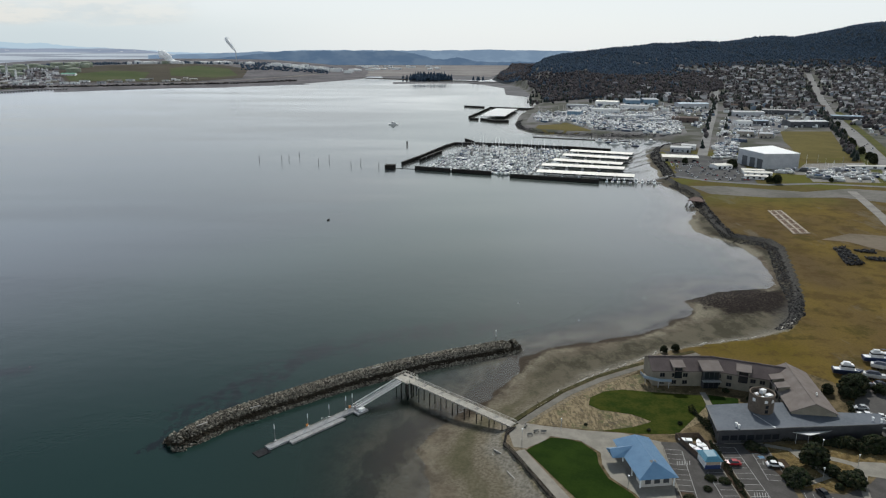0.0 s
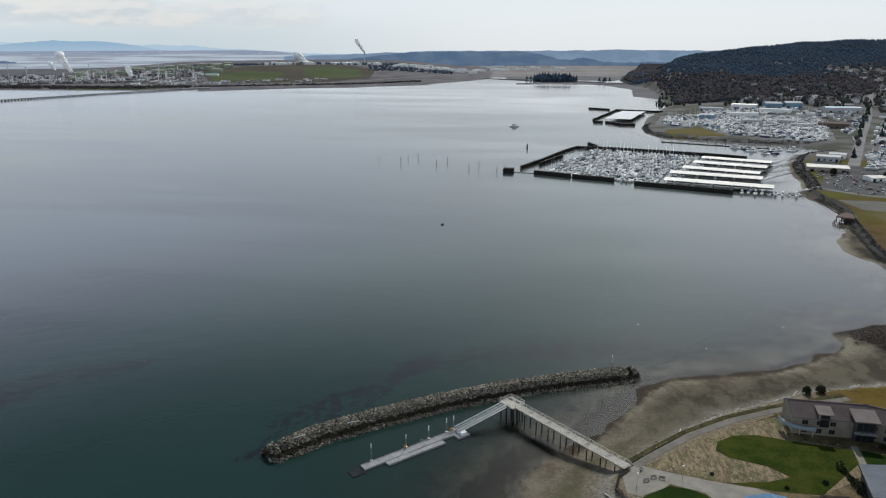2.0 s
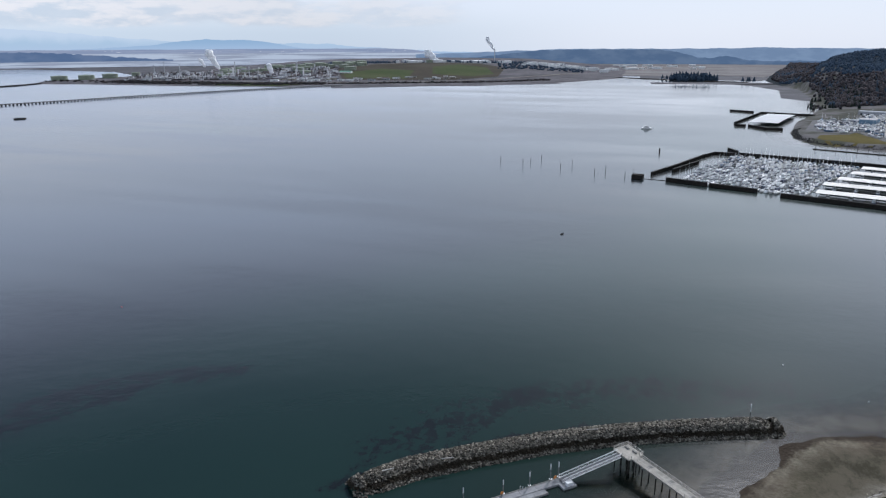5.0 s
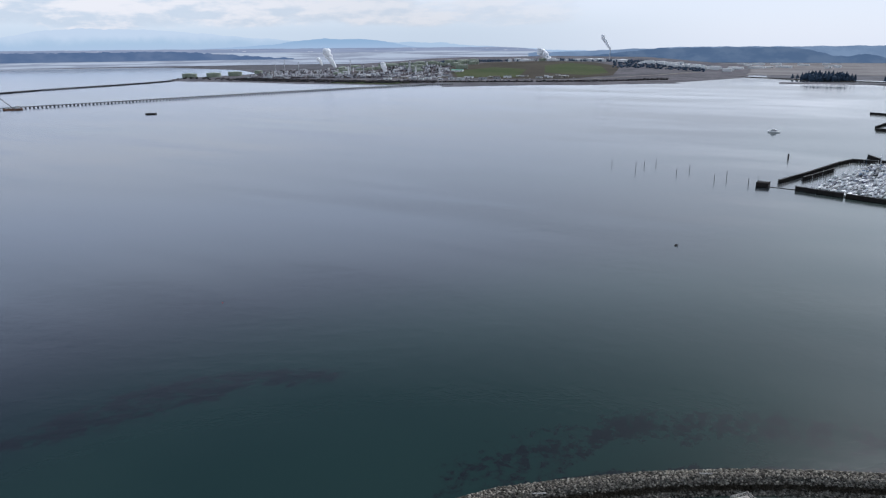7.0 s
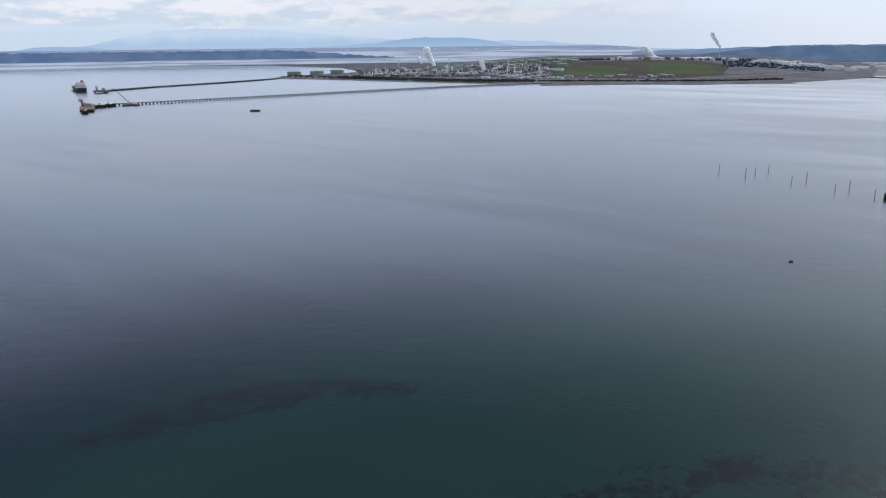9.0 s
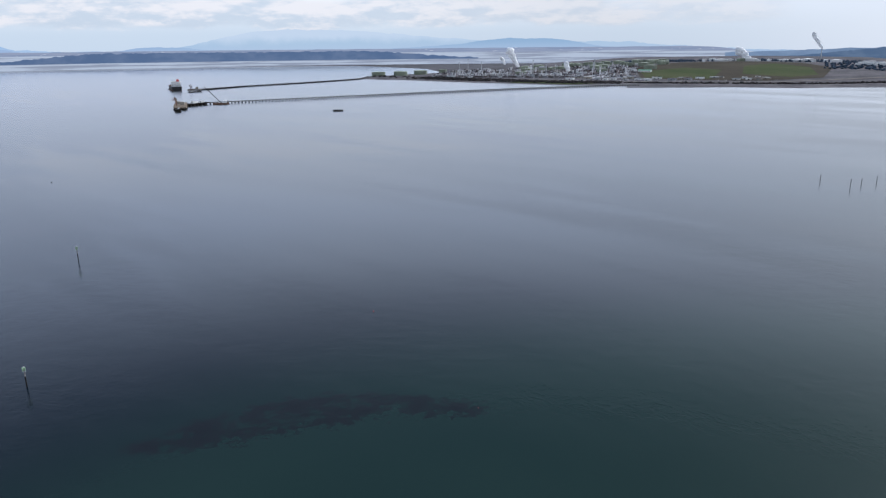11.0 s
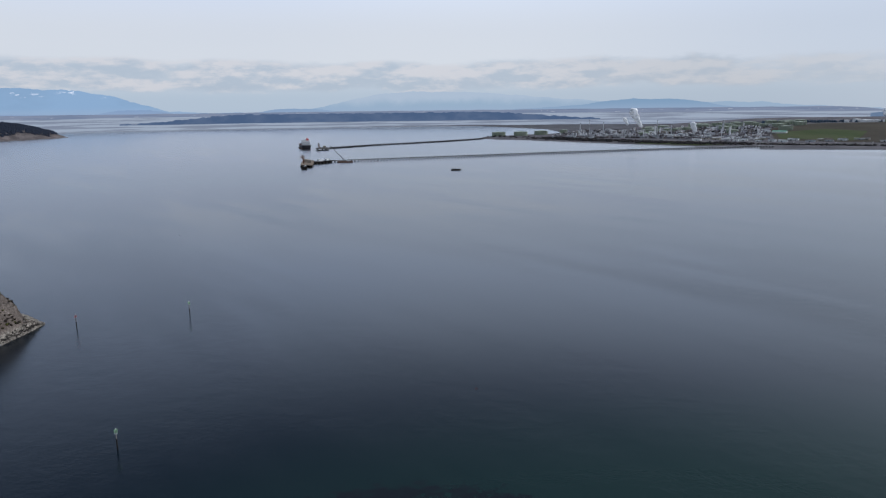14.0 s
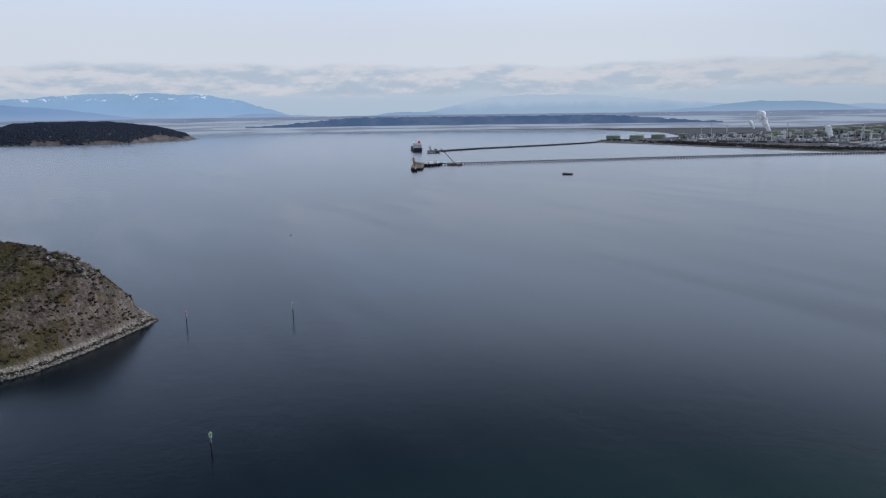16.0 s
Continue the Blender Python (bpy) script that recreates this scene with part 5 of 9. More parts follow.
# the glazed entrance bay
bay = part("entrance_bay", Build().add([PA(17.2, -7.6, G), PA(22.8, -7.6, G), PA(22.8, -3, G), PA(17.2, -3, G), PA(17.2, -7.6, 11.4), PA(22.8, -7.6, 11.4), PA(22.8, -3, 12.6), PA(17.2, -3, 12.6)],
                                      [(3, 2, 1, 0), (0, 1, 5, 4), (1, 2, 6, 5), (2, 3, 7, 6), (3, 0, 4, 7), (4, 5, 6, 7)]), DARK_WALL, hall, "dark framed entrance bay")
pts = [PA(16.4, -8.6, 11.7), PA(23.6, -8.6, 11.7), PA(23.6, -2.6, 13.0), PA(16.4, -2.6, 13.0)]
pts += [(p[0], p[1], p[2] - 0.3) for p in pts]
part("bay_roof", Build().add(pts, [(0, 1, 2, 3), (7, 6, 5, 4), (0, 4, 5, 1), (1, 5, 6, 2), (2, 6, 7, 3), (3, 7, 4, 0)]), ROOF_LIGHT, bay)
for k in range(3):
    for z, high in ((4.7, 2.4), (8.2, 2.5)):
        a, c = PA(17.6 + k * 1.7, -7.66, z), PA(19.1 + k * 1.7, -7.66, z)
        part("pane", Build().beam((a[0], a[1], z + high / 2 - G), (c[0], c[1], z + high / 2 - G), 0.1, high), GLASS_DARK, bay)
a, c = PA(16.8, -8.3, 0), PA(23.2, -8.3, 0)
part("canopy", Build().beam((a[0], a[1], 3.1), (c[0], c[1], 3.1), 1.4, 0.2), STEEL, bay)
# the glazed balcony at the end of the wing
pts = [(72.6, 228.4), (76.5, 226.4), (80.2, 226.0), (80.2, 224.3), (75.6, 224.6), (71.2, 227.2), (70.8, 231), (72.6, 231)]
part("balcony", Build().slab([(x - 96, y - 232) for x, y in pts], 2.6, 2.85), CONCRETE, hall)
part("balcony_glass", Build().slab(ribbon([(80.1 - 96, 224.4 - 232), (75.6 - 96, 224.7 - 232), (71.3 - 96, 227.3 - 232), (70.9 - 96, 230.8 - 232)], 0.1), 2.85, 3.9), surface("balcony_glass", (0.22, 0.28, 0.34), (0.26, 0.32, 0.38), 1, 0.15, 0), hall)
for x, y in ((76, 226), (72, 228.2), (79.5, 225.2)):
    part("balcony_post", Build().cyl(x - 96, y - 232, 0, 2.6, 0.12), STEEL, hall)
for s in (2.2, 4.4):
    a = PA(-0.02, -s, 0)
    part("end_window", Build().box(a[0] + 0.42, a[1], 3.0, 0.1, 1.7, 2.2, 0), GLASS_DARK, hall)
part("roof_vent", Build().cyl(PC(20, 3.5, 12.4)[0], PC(20, 3.5, 12.4)[1], 7.4, 8.3, 0.3), STEEL, hall)
part("roof_vent", Build().cyl(PC(21, 3.2, 12.4)[0], PC(21, 3.2, 12.4)[1], 7.6, 8.2, 0.25), STEEL, hall)

# ---- the low flat-roofed hall with its round tower ----
low = thing("flat_roofed_hall", pose(105, 195, G), "low dark-clad hall with a wide grey flat roof", "building")
low_outline = [(84.6, 204), (82.4, 188.4), (96.4, 189.2), (105.7, 190.4), (122, 191.4), (136, 192.6), (137.4, 198.8), (118, 200), (110, 206), (98, 205.4)]
mid = (108, 196.5)
part("wall", Build().slab([(mid[0] + (x - mid[0]) * 0.965 - 105, mid[1] + (y - mid[1]) * 0.93 - 195) for x, y in low_outline], 0, 4.5), DARK_WALL, low)
part("roof", Build().slab([(x - 105, y - 195) for x, y in low_outline], 4.5, 4.9), GREY_ROOF, low)
part("fascia", Build().slab(ribbon([(x - 105, y - 195) for x, y in low_outline[:6]], 0.3), 4.3, 4.95), DARK_WALL, low, "dark roof edge")
part("expansion_joint", Build().beam((-7.6, 0.4 + 3, 4.95), (-4.4, -5.0, 4.95), 0.35, 0.12), STEEL, low)
for k in range(7):
    x = 84.4 + k * 2.6
    part("window", Build().beam((x - 105, 188.95 - 195 + k * 0.12, 2.0), (x + 2.0 - 105, 188.98 - 195 + k * 0.16, 2.0), 0.2, 1.5), GLASS_DARK, low)
for k in range(5):
    x = 107 + k * 2.4
    part("window", Build().beam((x - 105, 191.1 - 195 + k * 0.12, 1.9), (x + 1.9 - 105, 191.2 - 195 + k * 0.12, 1.9), 0.2, 2.2), GLASS_DARK, low)
can = part("entrance_canopy", Build().add([(1.0, -5.2, 3.4), (5.2, -7.2, 3.5), (13.2, -4.2, 3.4), (1.0, -5.2, 3.6), (5.2, -7.2, 3.7), (13.2, -4.2, 3.6)], [(2, 1, 0), (3, 4, 5), (0, 1, 4, 3), (1, 2, 5, 4), (2, 0, 3, 5)]), STEEL, low, "folded steel entrance canopy")
for x, y in ((5, -6.9), (2, -5.6)):
    part("canopy_post", Build().cyl(x, y, 0, 3.45, 0.09), STEEL, low)
for x, y in ((-16, -4.2), (-15.6, -5.3), (27.5, -0.6), (29.5, -1.8)):
    part("roof_vent", Build().cyl(x, y, 4.9, 5.9, 0.25).box(x, y, 5.9, 0.7, 0.7, 0.25), WHITE, low)
tower = thing("round_tower", pose(100.9, 201.4, G + 4.9), "round brown brick tower open at the top with roof equipment", "tower")
shell = Build()
n = 28
pts = []
for z, r in ((-0.3, 3.75), (5.7, 3.8), (6.0, 3.9), (6.0, 3.45), (4.9, 3.45)):
    pts += [(r * math.cos(6.28319 * i / n), r * math.sin(6.28319 * i / n), z) for i in range(n)]
shell.add(pts, [(j * n + i, j * n + (i + 1) % n, (j + 1) * n + (i + 1) % n, (j + 1) * n + i) for j in range(4) for i in range(n)] + [tuple(range(4 * n, 5 * n))])
part("shell", shell, BRICK_TOWER, tower)
for x, y, sx, sz in ((0.6, 1.2, 1.6, 1.5), (1.6, -1.2, 2.0, 0.9), (-1.8, 0.2, 1.2, 0.7), (-0.8, -2.0, 1.0, 0.6)):
    part("air_unit", Build().box(x, y, 4.9, sx, sx * 0.8, sz, 25), WHITE, tower)
for a in (-150, -95, -60):
    part("louvre", Build().box(3.78 * math.cos(radians(a)), 3.78 * math.sin(radians(a)), 4.0, 0.3, 0.9, 0.9, a), WHITE, tower)
for z in (0.6, 2.2):
    part("window", Build().box(3.75 * math.cos(radians(-88)), 3.75 * math.sin(radians(-88)), z, 0.3, 0.9, 1.1, -88), GLASS_DARK, tower)

# ---- the blue-roofed pavilion ----
pav = thing("picnic_pavilion", pose(57.4, 176.5, G), "open park pavilion with a blue standing-seam hip roof", "pavilion")
ang = -83.0
R0 = pose(0, 0, 0, 0, 0, ang + 90)


def blue(pts, faces, name="roof"):
    part(name, Build().add(pts, faces, R0), BLUE_ROOF, pav)


L2, W2 = 10.4, 5.6
blue([(-W2, -L2, 3.1), (W2, -L2, 3.1), (W2, L2, 3.1), (-W2, L2, 3.1), (0, -L2 + 4.2, 6.0), (0, L2 - 2.6, 6.0)], [(0, 1, 4), (1, 2, 5, 4), (2, 3, 5), (3, 0, 4, 5), (3, 2, 1, 0)])
blue([(-W2 - 3.4, 1.0, 3.0), (-W2 - 3.4, 6.4, 3.0), (-W2 + 2.4, 6.4, 3.0), (-W2 + 2.4, 1.0, 3.0), (-W2 - 3.4, 3.7, 4.4), (-1.4, 3.7, 5.0)], [(0, 4, 5, 3), (1, 2, 5, 4), (0, 1, 4), (3, 2, 1, 0), (2, 3, 5)], "side_roof")
for y in np.arange(-L2 + 0.6, L2, 0.9):
    top = 6.03 if -L2 + 4.2 < y < L2 - 2.6 else max(3.2, 6.0 - 2.9 * ((-L2 + 4.2 - y) / 4.2 if y < 0 else (y - L2 + 2.6) / 2.6))
    xin = W2 * (6.0 - top) / 2.9
    for s in (-1, 1):
        part("seam", Build().beam(tuple(R0 @ Vector((s * (xin + 0.05), y, top))), tuple(R0 @ Vector((s * W2, y, 3.13))), 0.05, 0.05), BLUE_ROOF, pav)
part("vent_cap", Build().box(*(R0 @ Vector((0, -L2 + 4.6, 5.2))), 2.2, 1.4, 0.7, ang + 90, 0.6), WEATHERED, pav)
for x in (-W2 + 0.8, W2 - 0.8):
    for y in (-L2 + 1, -3.5, 3.5, L2 - 1):
        part("post", Build().box(*(R0 @ Vector((x, y, 0))), 0.35, 0.35, 3.1, ang + 90), WHITE, pav)
part("kitchen_block", Build().box(*(R0 @ Vector((0, -L2 + 3.2, 0))), 8.6, 4.0, 3.0, ang + 90), surface("cream_block", (0.48, 0.46, 0.42), (0.56, 0.54, 0.50), 0.8, 0.8, 0.1), pav)
for x in (-2.6, 0, 2.6):
    part("shutter", Build().box(*(R0 @ Vector((x, -L2 + 1.17, 1.0))), 1.6, 0.12, 1.3, ang + 90), DARK_WALL, pav)
part("floor_slab", Build().slab([tuple((R0 @ Vector((x, y, 0)))[:2]) for x, y in ((-W2, -L2), (W2, -L2), (W2, L2), (-W2, L2))], -0.2, 0.09), CONCRETE, pav)

# ---- the kiosk and the fenced dinghy yard ----
kiosk = thing("kiosk", pose(76.8, 178.4, G + 0.1), "small kiosk with teal metal roof and dark blue counter front", "kiosk")
part("body", Build().box(0, 0, 0, 4.6, 5.4, 2.5, 3), WHITE, kiosk)
part("front_panel", Build().box(0.05, -2.74, 0.0, 4.5, 0.14, 1.2, 3), surface("navy_paint", (0.02, 0.04, 0.13), (0.03, 0.055, 0.16), 1, 0.5, 0), kiosk)
part("counter_window", Build().box(0.05, -2.74, 1.3, 4.0, 0.1, 0.9, 3), surface("tan_shutter", (0.34, 0.27, 0.2), (0.40, 0.32, 0.24), 1, 0.7, 0), kiosk)
part("roof", Build().box(0, 0, 2.5, 5.4, 6.4, 0.9, 3, 0.55), surface("teal_metal_roof", (0.045, 0.155, 0.225), (0.06, 0.19, 0.27), 0.6, 0.45, 0.1), kiosk)
yard = thing("dinghy_yard_fence", pose(74.4, 184.2, G + 0.05), "brown slatted fence round the dinghy yard", "fence")
for a, c in (((-3.0, 8.0), (1.6, -8.4)), ((1.6, -8.4), (5.6, -8.2)), ((-3.0, 8.0), (4.2, 8.4)), ((4.2, 8.4), (5.6, -8.2))):
    nn = int(math.dist(a, c) / 0.5)
    aa = math.degrees(math.atan2(c[1] - a[1], c[0] - a[0]))
    for i in range(nn):
        part("slat", Build().box(a[0] + (c[0] - a[0]) * (i + 0.5) / nn, a[1] + (c[1] - a[1]) * (i + 0.5) / nn, 0, 0.44, 0.08, 1.7, aa), surface("fence_timber", (0.10, 0.075, 0.06), (0.15, 0.115, 0.09), 1.2, 0.9, 0.2) if i == 0 and a == (-3.0, 8.0) else bpy.data.materials["fence_timber"], yard)


def boat_mesh(long, wide, high, name="hull"):
    """A hull with a pointed bow, flared sides and a deck edge."""
    b = Build()
    pts = []
    for z, k in ((0, 0.62), (high * 0.55, 0.92), (high, 1.0)):
        pts += [(-long / 2 * (0.96 if z == 0 else 1), -wide / 2 * k, z), (long * 0.12, -wide / 2 * k, z), (long * 0.36, -wide * 0.30 * k, z), (long * (0.40 + 0.10 * z / high), 0, z + 0.12 * high * (z > 0)),
                (long * 0.36, wide * 0.30 * k, z), (long * 0.12, wide / 2 * k, z), (-long / 2 * (0.96 if z == 0 else 1), wide / 2 * k, z)]
    m = 7
    b.add(pts, [(j * m + i, j * m + (i + 1) % m, (j + 1) * m + (i + 1) % m, (j + 1) * m + i) for j in range(2) for i in range(m)] + [tuple(range(m))[::-1], tuple(range(2 * m, 3 * m))])
    return b


DINGHY = surface("dinghy_white", (0.68, 0.69, 0.70), (0.76, 0.77, 0.78), 1, 0.4, 0, vary=0.1)
for i, (x, y, a, hue) in enumerate(((75.0, 185.6, 118, 0), (77.2, 188.0, 80, 1), (78.2, 186.0, 84, 1), (77.9, 183.2, 20, 0), (73.6, 190, 170, 0))):
    d = thing("dinghy", pose(x, y, G + 0.35, 0, 0, a), "small upturned sailing dinghy stored in the fenced yard" if hue else "small white dinghy stored in the fenced yard", "boat", "yard dinghies")
    part("hull", boat_mesh(4.2, 1.6, 0.7), DINGHY, d)
    part("thwart", Build().box(-0.2, 0, 0.62, 0.3, 1.3, 0.12), WEATHERED, d)
    part("cradle", Build().box(0, 0, -0.32, 2.0, 0.9, 0.32), WEATHERED, d)


# ---- vehicles ----
def car_kind(name, tone, long=4.5, high=1.48, van=False, plain=False):
    """A parked car: shaped body, glazed cabin, four wheels, lamps."""
    paint = surface(name + "_paint", tone, tuple(min(1, v * 1.15 + 0.005) for v in tone), 1, 0.3, 0)
    car = thing("car", pose(0, 0, -500), "x", "car")
    w = 1.8
    prof = [(-long / 2, 0.35), (-long / 2, 0.85), (-long * 0.44, 0.98), (long * 0.22, 0.95), (long * 0.46, 0.80), (long / 2, 0.62), (long / 2, 0.32)]
    if van:
        prof = [(-long / 2, 0.35), (-long / 2, 1.0), (long * 0.28, 1.05), (long * 0.46, 0.95), (long / 2, 0.7), (long / 2, 0.32)]
    k = len(prof)
    b = Build()
    b.add([(x, -w / 2, z) for x, z in prof] + [(x, w / 2, z) for x, z in prof], [(i, (i + 1) % k, k + (i + 1) % k, k + i) for i in range(k)] + [tuple(range(k))[::-1], tuple(range(k, 2 * k))])
    part("body", b, paint, car)
    c0, c1 = (-long * 0.40, long * 0.24) if not van else (-long * 0.49, long * 0.30)
    cab = Build().add([(c0, -0.82, 0.93), (c1, -0.82, 0.93), (c1, 0.82, 0.93), (c0, 0.82, 0.93), (c0 + 0.55 * (not van), -0.64, high), (c1 - 0.75, -0.64, high), (c1 - 0.75, 0.64, high), (c0 + 0.55 * (not van), 0.64, high)],
                      [(3, 2, 1, 0), (4, 5, 6, 7), (0, 1, 5, 4), (1, 2, 6, 5), (2, 3, 7, 6), (3, 0, 4, 7)])
    part("cabin", cab, GLASS_DARK, car)
    if not plain:
        part("roof_panel", Build().box((c0 + c1) / 2 - 0.1, 0, high, (c1 - c0) - 1.35 * (not van) - 0.6 * van, 1.3, 0.05), paint, car)
    for x in (-long * 0.31, long * 0.31):
        for y in (-0.82, 0.82):
            wheel = Build()
            pts = [(x + 0.33 * math.cos(6.28319 * i / 10), y + s, 0.33 + 0.33 * math.sin(6.28319 * i / 10)) for s in (-0.12, 0.12) for i in range(10)]
            wheel.add(pts, [(i, (i + 1) % 10, 10 + (i + 1) % 10, 10 + i) for i in range(10)] + [tuple(range(10))[::-1], tuple(range(10, 20))])
            part("wheel", wheel, DARK_PILE, car)
    for y in () if plain else (-0.65, 0.65):
        part("headlight", Build().box(long / 2 - 0.05, y, 0.6, 0.16, 0.35, 0.15), WHITE, car)
        part("tail_light", Build().box(-long / 2 + 0.03, y, 0.72, 0.1, 0.3, 0.16), CAR_RED, car)
    return car


CAR_RED = surface("lamp_red", (0.30, 0.01, 0.01), (0.36, 0.015, 0.015), 1, 0.3, 0)
KINDS = {"white": car_kind("white_car", (0.72, 0.72, 0.72)), "silver": car_kind("silver_car", (0.40, 0.41, 0.42)), "red": car_kind("red_car", (0.30, 0.012, 0.02)),
         "navy": car_kind("navy_car", (0.014, 0.016, 0.032)), "black": car_kind("black_car", (0.018, 0.018, 0.02)), "van": car_kind("white_van", (0.74, 0.74, 0.73), 5.2, 2.05, True), "grey": car_kind("grey_car", (0.16, 0.165, 0.17))}
CAR_WORDS = {"white": "white saloon car", "silver": "silver car", "red": "dark red car", "navy": "dark blue car", "black": "black car", "van": "white van", "grey": "grey car"}


FAR_KINDS = {"white": car_kind("far_white_car", (0.72, 0.72, 0.72), plain=True), "silver": car_kind("far_silver_car", (0.40, 0.41, 0.42), plain=True), "black": car_kind("far_black_car", (0.02, 0.02, 0.024), plain=True),
             "van": car_kind("far_white_van", (0.74, 0.74, 0.73), 5.2, 2.05, True, True), "navy": car_kind("far_navy_car", (0.014, 0.018, 0.04), plain=True), "red": car_kind("far_red_car", (0.30, 0.012, 0.02), plain=True), "grey": car_kind("far_grey_car", (0.16, 0.165, 0.17), plain=True)}


def park(kind, x, y, z, turn, where="parked in a marked stall", group="parked cars"):
    c = copy_thing((FAR_KINDS if y > 400 else KINDS)[kind], pose(x, y, z, 0, 0, turn))
    return tagged(c, f"{CAR_WORDS[kind]} {where}", "car", group)


park("red", 83.4, 178.0, G + 0.055, 176)
park("white", 95.2, 177.2, G + 0.055, -8)
park("navy", 97.3, 171.0, G + 0.055, -4)
park("black", 102.2, 163.4, G + 0.055, -75)
for i, (x, y, k) in enumerate(((138.8, 210.6, "silver"), (137.6, 206.0, "white"), (138.0, 203.2, "white"), (139.6, 201.4, "white"), (139.2, 198.0, "van"), (141.4, 204.6, "white"))):
    park(k, x, y, G + 0.055, 165 if i % 2 else 170, "parked beside the long building")
for i, (x, y, a, k) in enumerate(((151.5, 226.6, 20, "navy"), (155.4, 228.2, 15, "navy"), (176, 240, 40, "silver"), (170, 229, 5, "white"))):
    park(k, x, y, G + 0.055, a, "parked in the yard behind the building")

# ---- shrubs, trees and lamps of the park ----
def bush(x, y, z, wide, high, seed, mat=None, name="shrub", label="rounded dark evergreen shrub beside the path", category="shrub", group="park shrubs", bare=False):
    """A stem and an uneven crown of many small leafy clumps."""
    rg = random.Random(seed)
    t = thing(name, pose(x, y, z), label, category, group)
    trunk = Build().cyl(0, 0, -0.1, high * 0.55, 0.05 + wide * 0.03, 0.04, 6)
    for i in range(5):
        a = rg.uniform(0, 6.28)
        trunk.beam((0, 0, high * 0.25), (wide * 0.3 * math.cos(a), wide * 0.3 * math.sin(a), high * rg.uniform(0.5, 0.8)), 0.06, 0.06)
    part("trunk", trunk, BARK, t)
    crown = Build()
    for i in range(int(60 + wide * 34)):
        a, r, h = rg.uniform(0, 6.28), wide / 2 * math.sqrt(rg.random()), rg.uniform(0.12, 1.0)
        r *= math.sqrt(max(0.05, 1 - (max(0, h - 0.35) / 0.68) ** 2))
        s = wide * rg.uniform(0.035, 0.095) + 0.08
        crown.lump(r * math.cos(a), r * math.sin(a), h * high, s, s, s * 0.8, rg, 0.4)
    for i in range(int(wide * 60)):
        a, h = rg.uniform(0, 6.28), rg.uniform(0.1, 1.03)
        r = wide / 2 * rg.uniform(0.75, 1.1) * math.sqrt(max(0.04, 1 - (max(0, h - 0.35) / 0.7) ** 2))
        p = Vector((r * math.cos(a), r * math.sin(a), h * high))
        s = 0.22
        crown.add([tuple(p + Vector((rg.uniform(-s, s), rg.uniform(-s, s), rg.uniform(-s, s)))) for _ in range(3)], [(0, 1, 2)])
    part("crown", crown, mat or SHRUB, t)
    return t


def hedge(line, wide, high, seed, label="dense dark evergreen hedge beside the parking lot"):
    """Close-grown clumps along a line, with stems inside."""
    rg = random.Random(seed)
    n = length(line)
    x0, y0 = line[0]
    t = thing("hedge", pose(x0, y0, G), label, "hedge", "park hedges")
    stems, crown = Build(), Build()
    for i in range(int(n / 0.9)):
        x, y, a = along(line, (i + 0.5) * 0.9)
        stems.cyl(x - x0, y - y0, -0.1, high * 0.6, 0.07, 0.04, 5)
    for i in range(int(n * wide * 12)):
        x, y, a = along(line, rg.uniform(0, n - 0.01))
        q, h = rg.uniform(-1, 1), rg.uniform(0.1, 1.0)
        swell = 0.75 + 0.35 * math.sin(i * 0.001 + x * 0.9 + y * 0.7)
        q *= wide / 2 * math.sqrt(max(0.08, 1 - (max(0, h - 0.4) / 0.66) ** 2)) * swell
        s = rg.uniform(0.14, 0.30) * min(1.5, high * 0.55)
        crown.lump(x - x0 - q * math.sin(a), y - y0 + q * math.cos(a), h * high * swell, s, s, s * 0.8, rg, 0.45)
    part("stems", stems, BARK, t)
    part("crown", crown, SHRUB, t)


for k, (line, wide, high) in enumerate((([(82.0, 210), (83.0, 204.3), (83.8, 197.5), (84.6, 192)], 2.4, 1.9), ([(81.2, 190), (81.1, 178), (80.9, 164), (80.8, 152)], 2.0, 1.5), ([(112.5, 189.2), (119, 188.2), (126, 187.2), (134, 188.6)], 4.6, 2.6), ([(123, 185), (128, 184.2), (133, 185.5)], 4.4, 3.0),
                                        ([(137.4, 214.5), (134.6, 209), (132.2, 203.5)], 2.4, 1.6), ([(84, 189.6), (90, 189.9), (100, 190.6), (108, 191)], 1.6, 1.2))):
    hedge(line, wide, high, 60 + k)
rg = random.Random(21)
for i, (x, y, w, h) in enumerate(((141.5, 221.5, 8.5, 6.4), (146, 225.4, 7, 5), (133.4, 221.6, 4, 3.4), (138.6, 218.4, 5, 4), (106.2, 177.8, 7.2, 6.6), (109.4, 179.4, 4.6, 4.6), (112.4, 168.6, 6.8, 3.2), (109.6, 173.2, 4.4, 2.6), (115.4, 171.2, 3.6, 2.6), (98.4, 170.6, 7.4, 3.0), (96.4, 167.8, 4.0, 1.8), (95.4, 179.6, 3.0, 1.4),
                             (92.8, 187, 4.4, 1.5), (95, 185, 3, 1.3), (108, 166.4, 2.4, 1.4), (129, 186.4, 6.4, 4.2), (122, 187.6, 4.6, 3.2), (137, 187.5, 6, 4.2), (143, 186, 6, 3.6), (152, 222, 5, 3), (65.6, 161.5, 3.4, 1.0), (68, 159.5, 2.6, 0.9), (87, 255.6, 3, 2.6), (92, 257.4, 3.2, 2.4), (75.6, 200.6, 1.5, 0.9),
                             (64.5, 196.4, 1.2, 0.7), (45.5, 199.8, 1.0, 0.6), (74.5, 170.8, 3.0, 0.9), (72, 166, 2.4, 0.8), (78, 169.6, 3.2, 0.9), (98.6, 222.4, 2.4, 1.2), (104.4, 216, 2.6, 1.6))):
    bush(x, y, G, w, h, 100 + i)
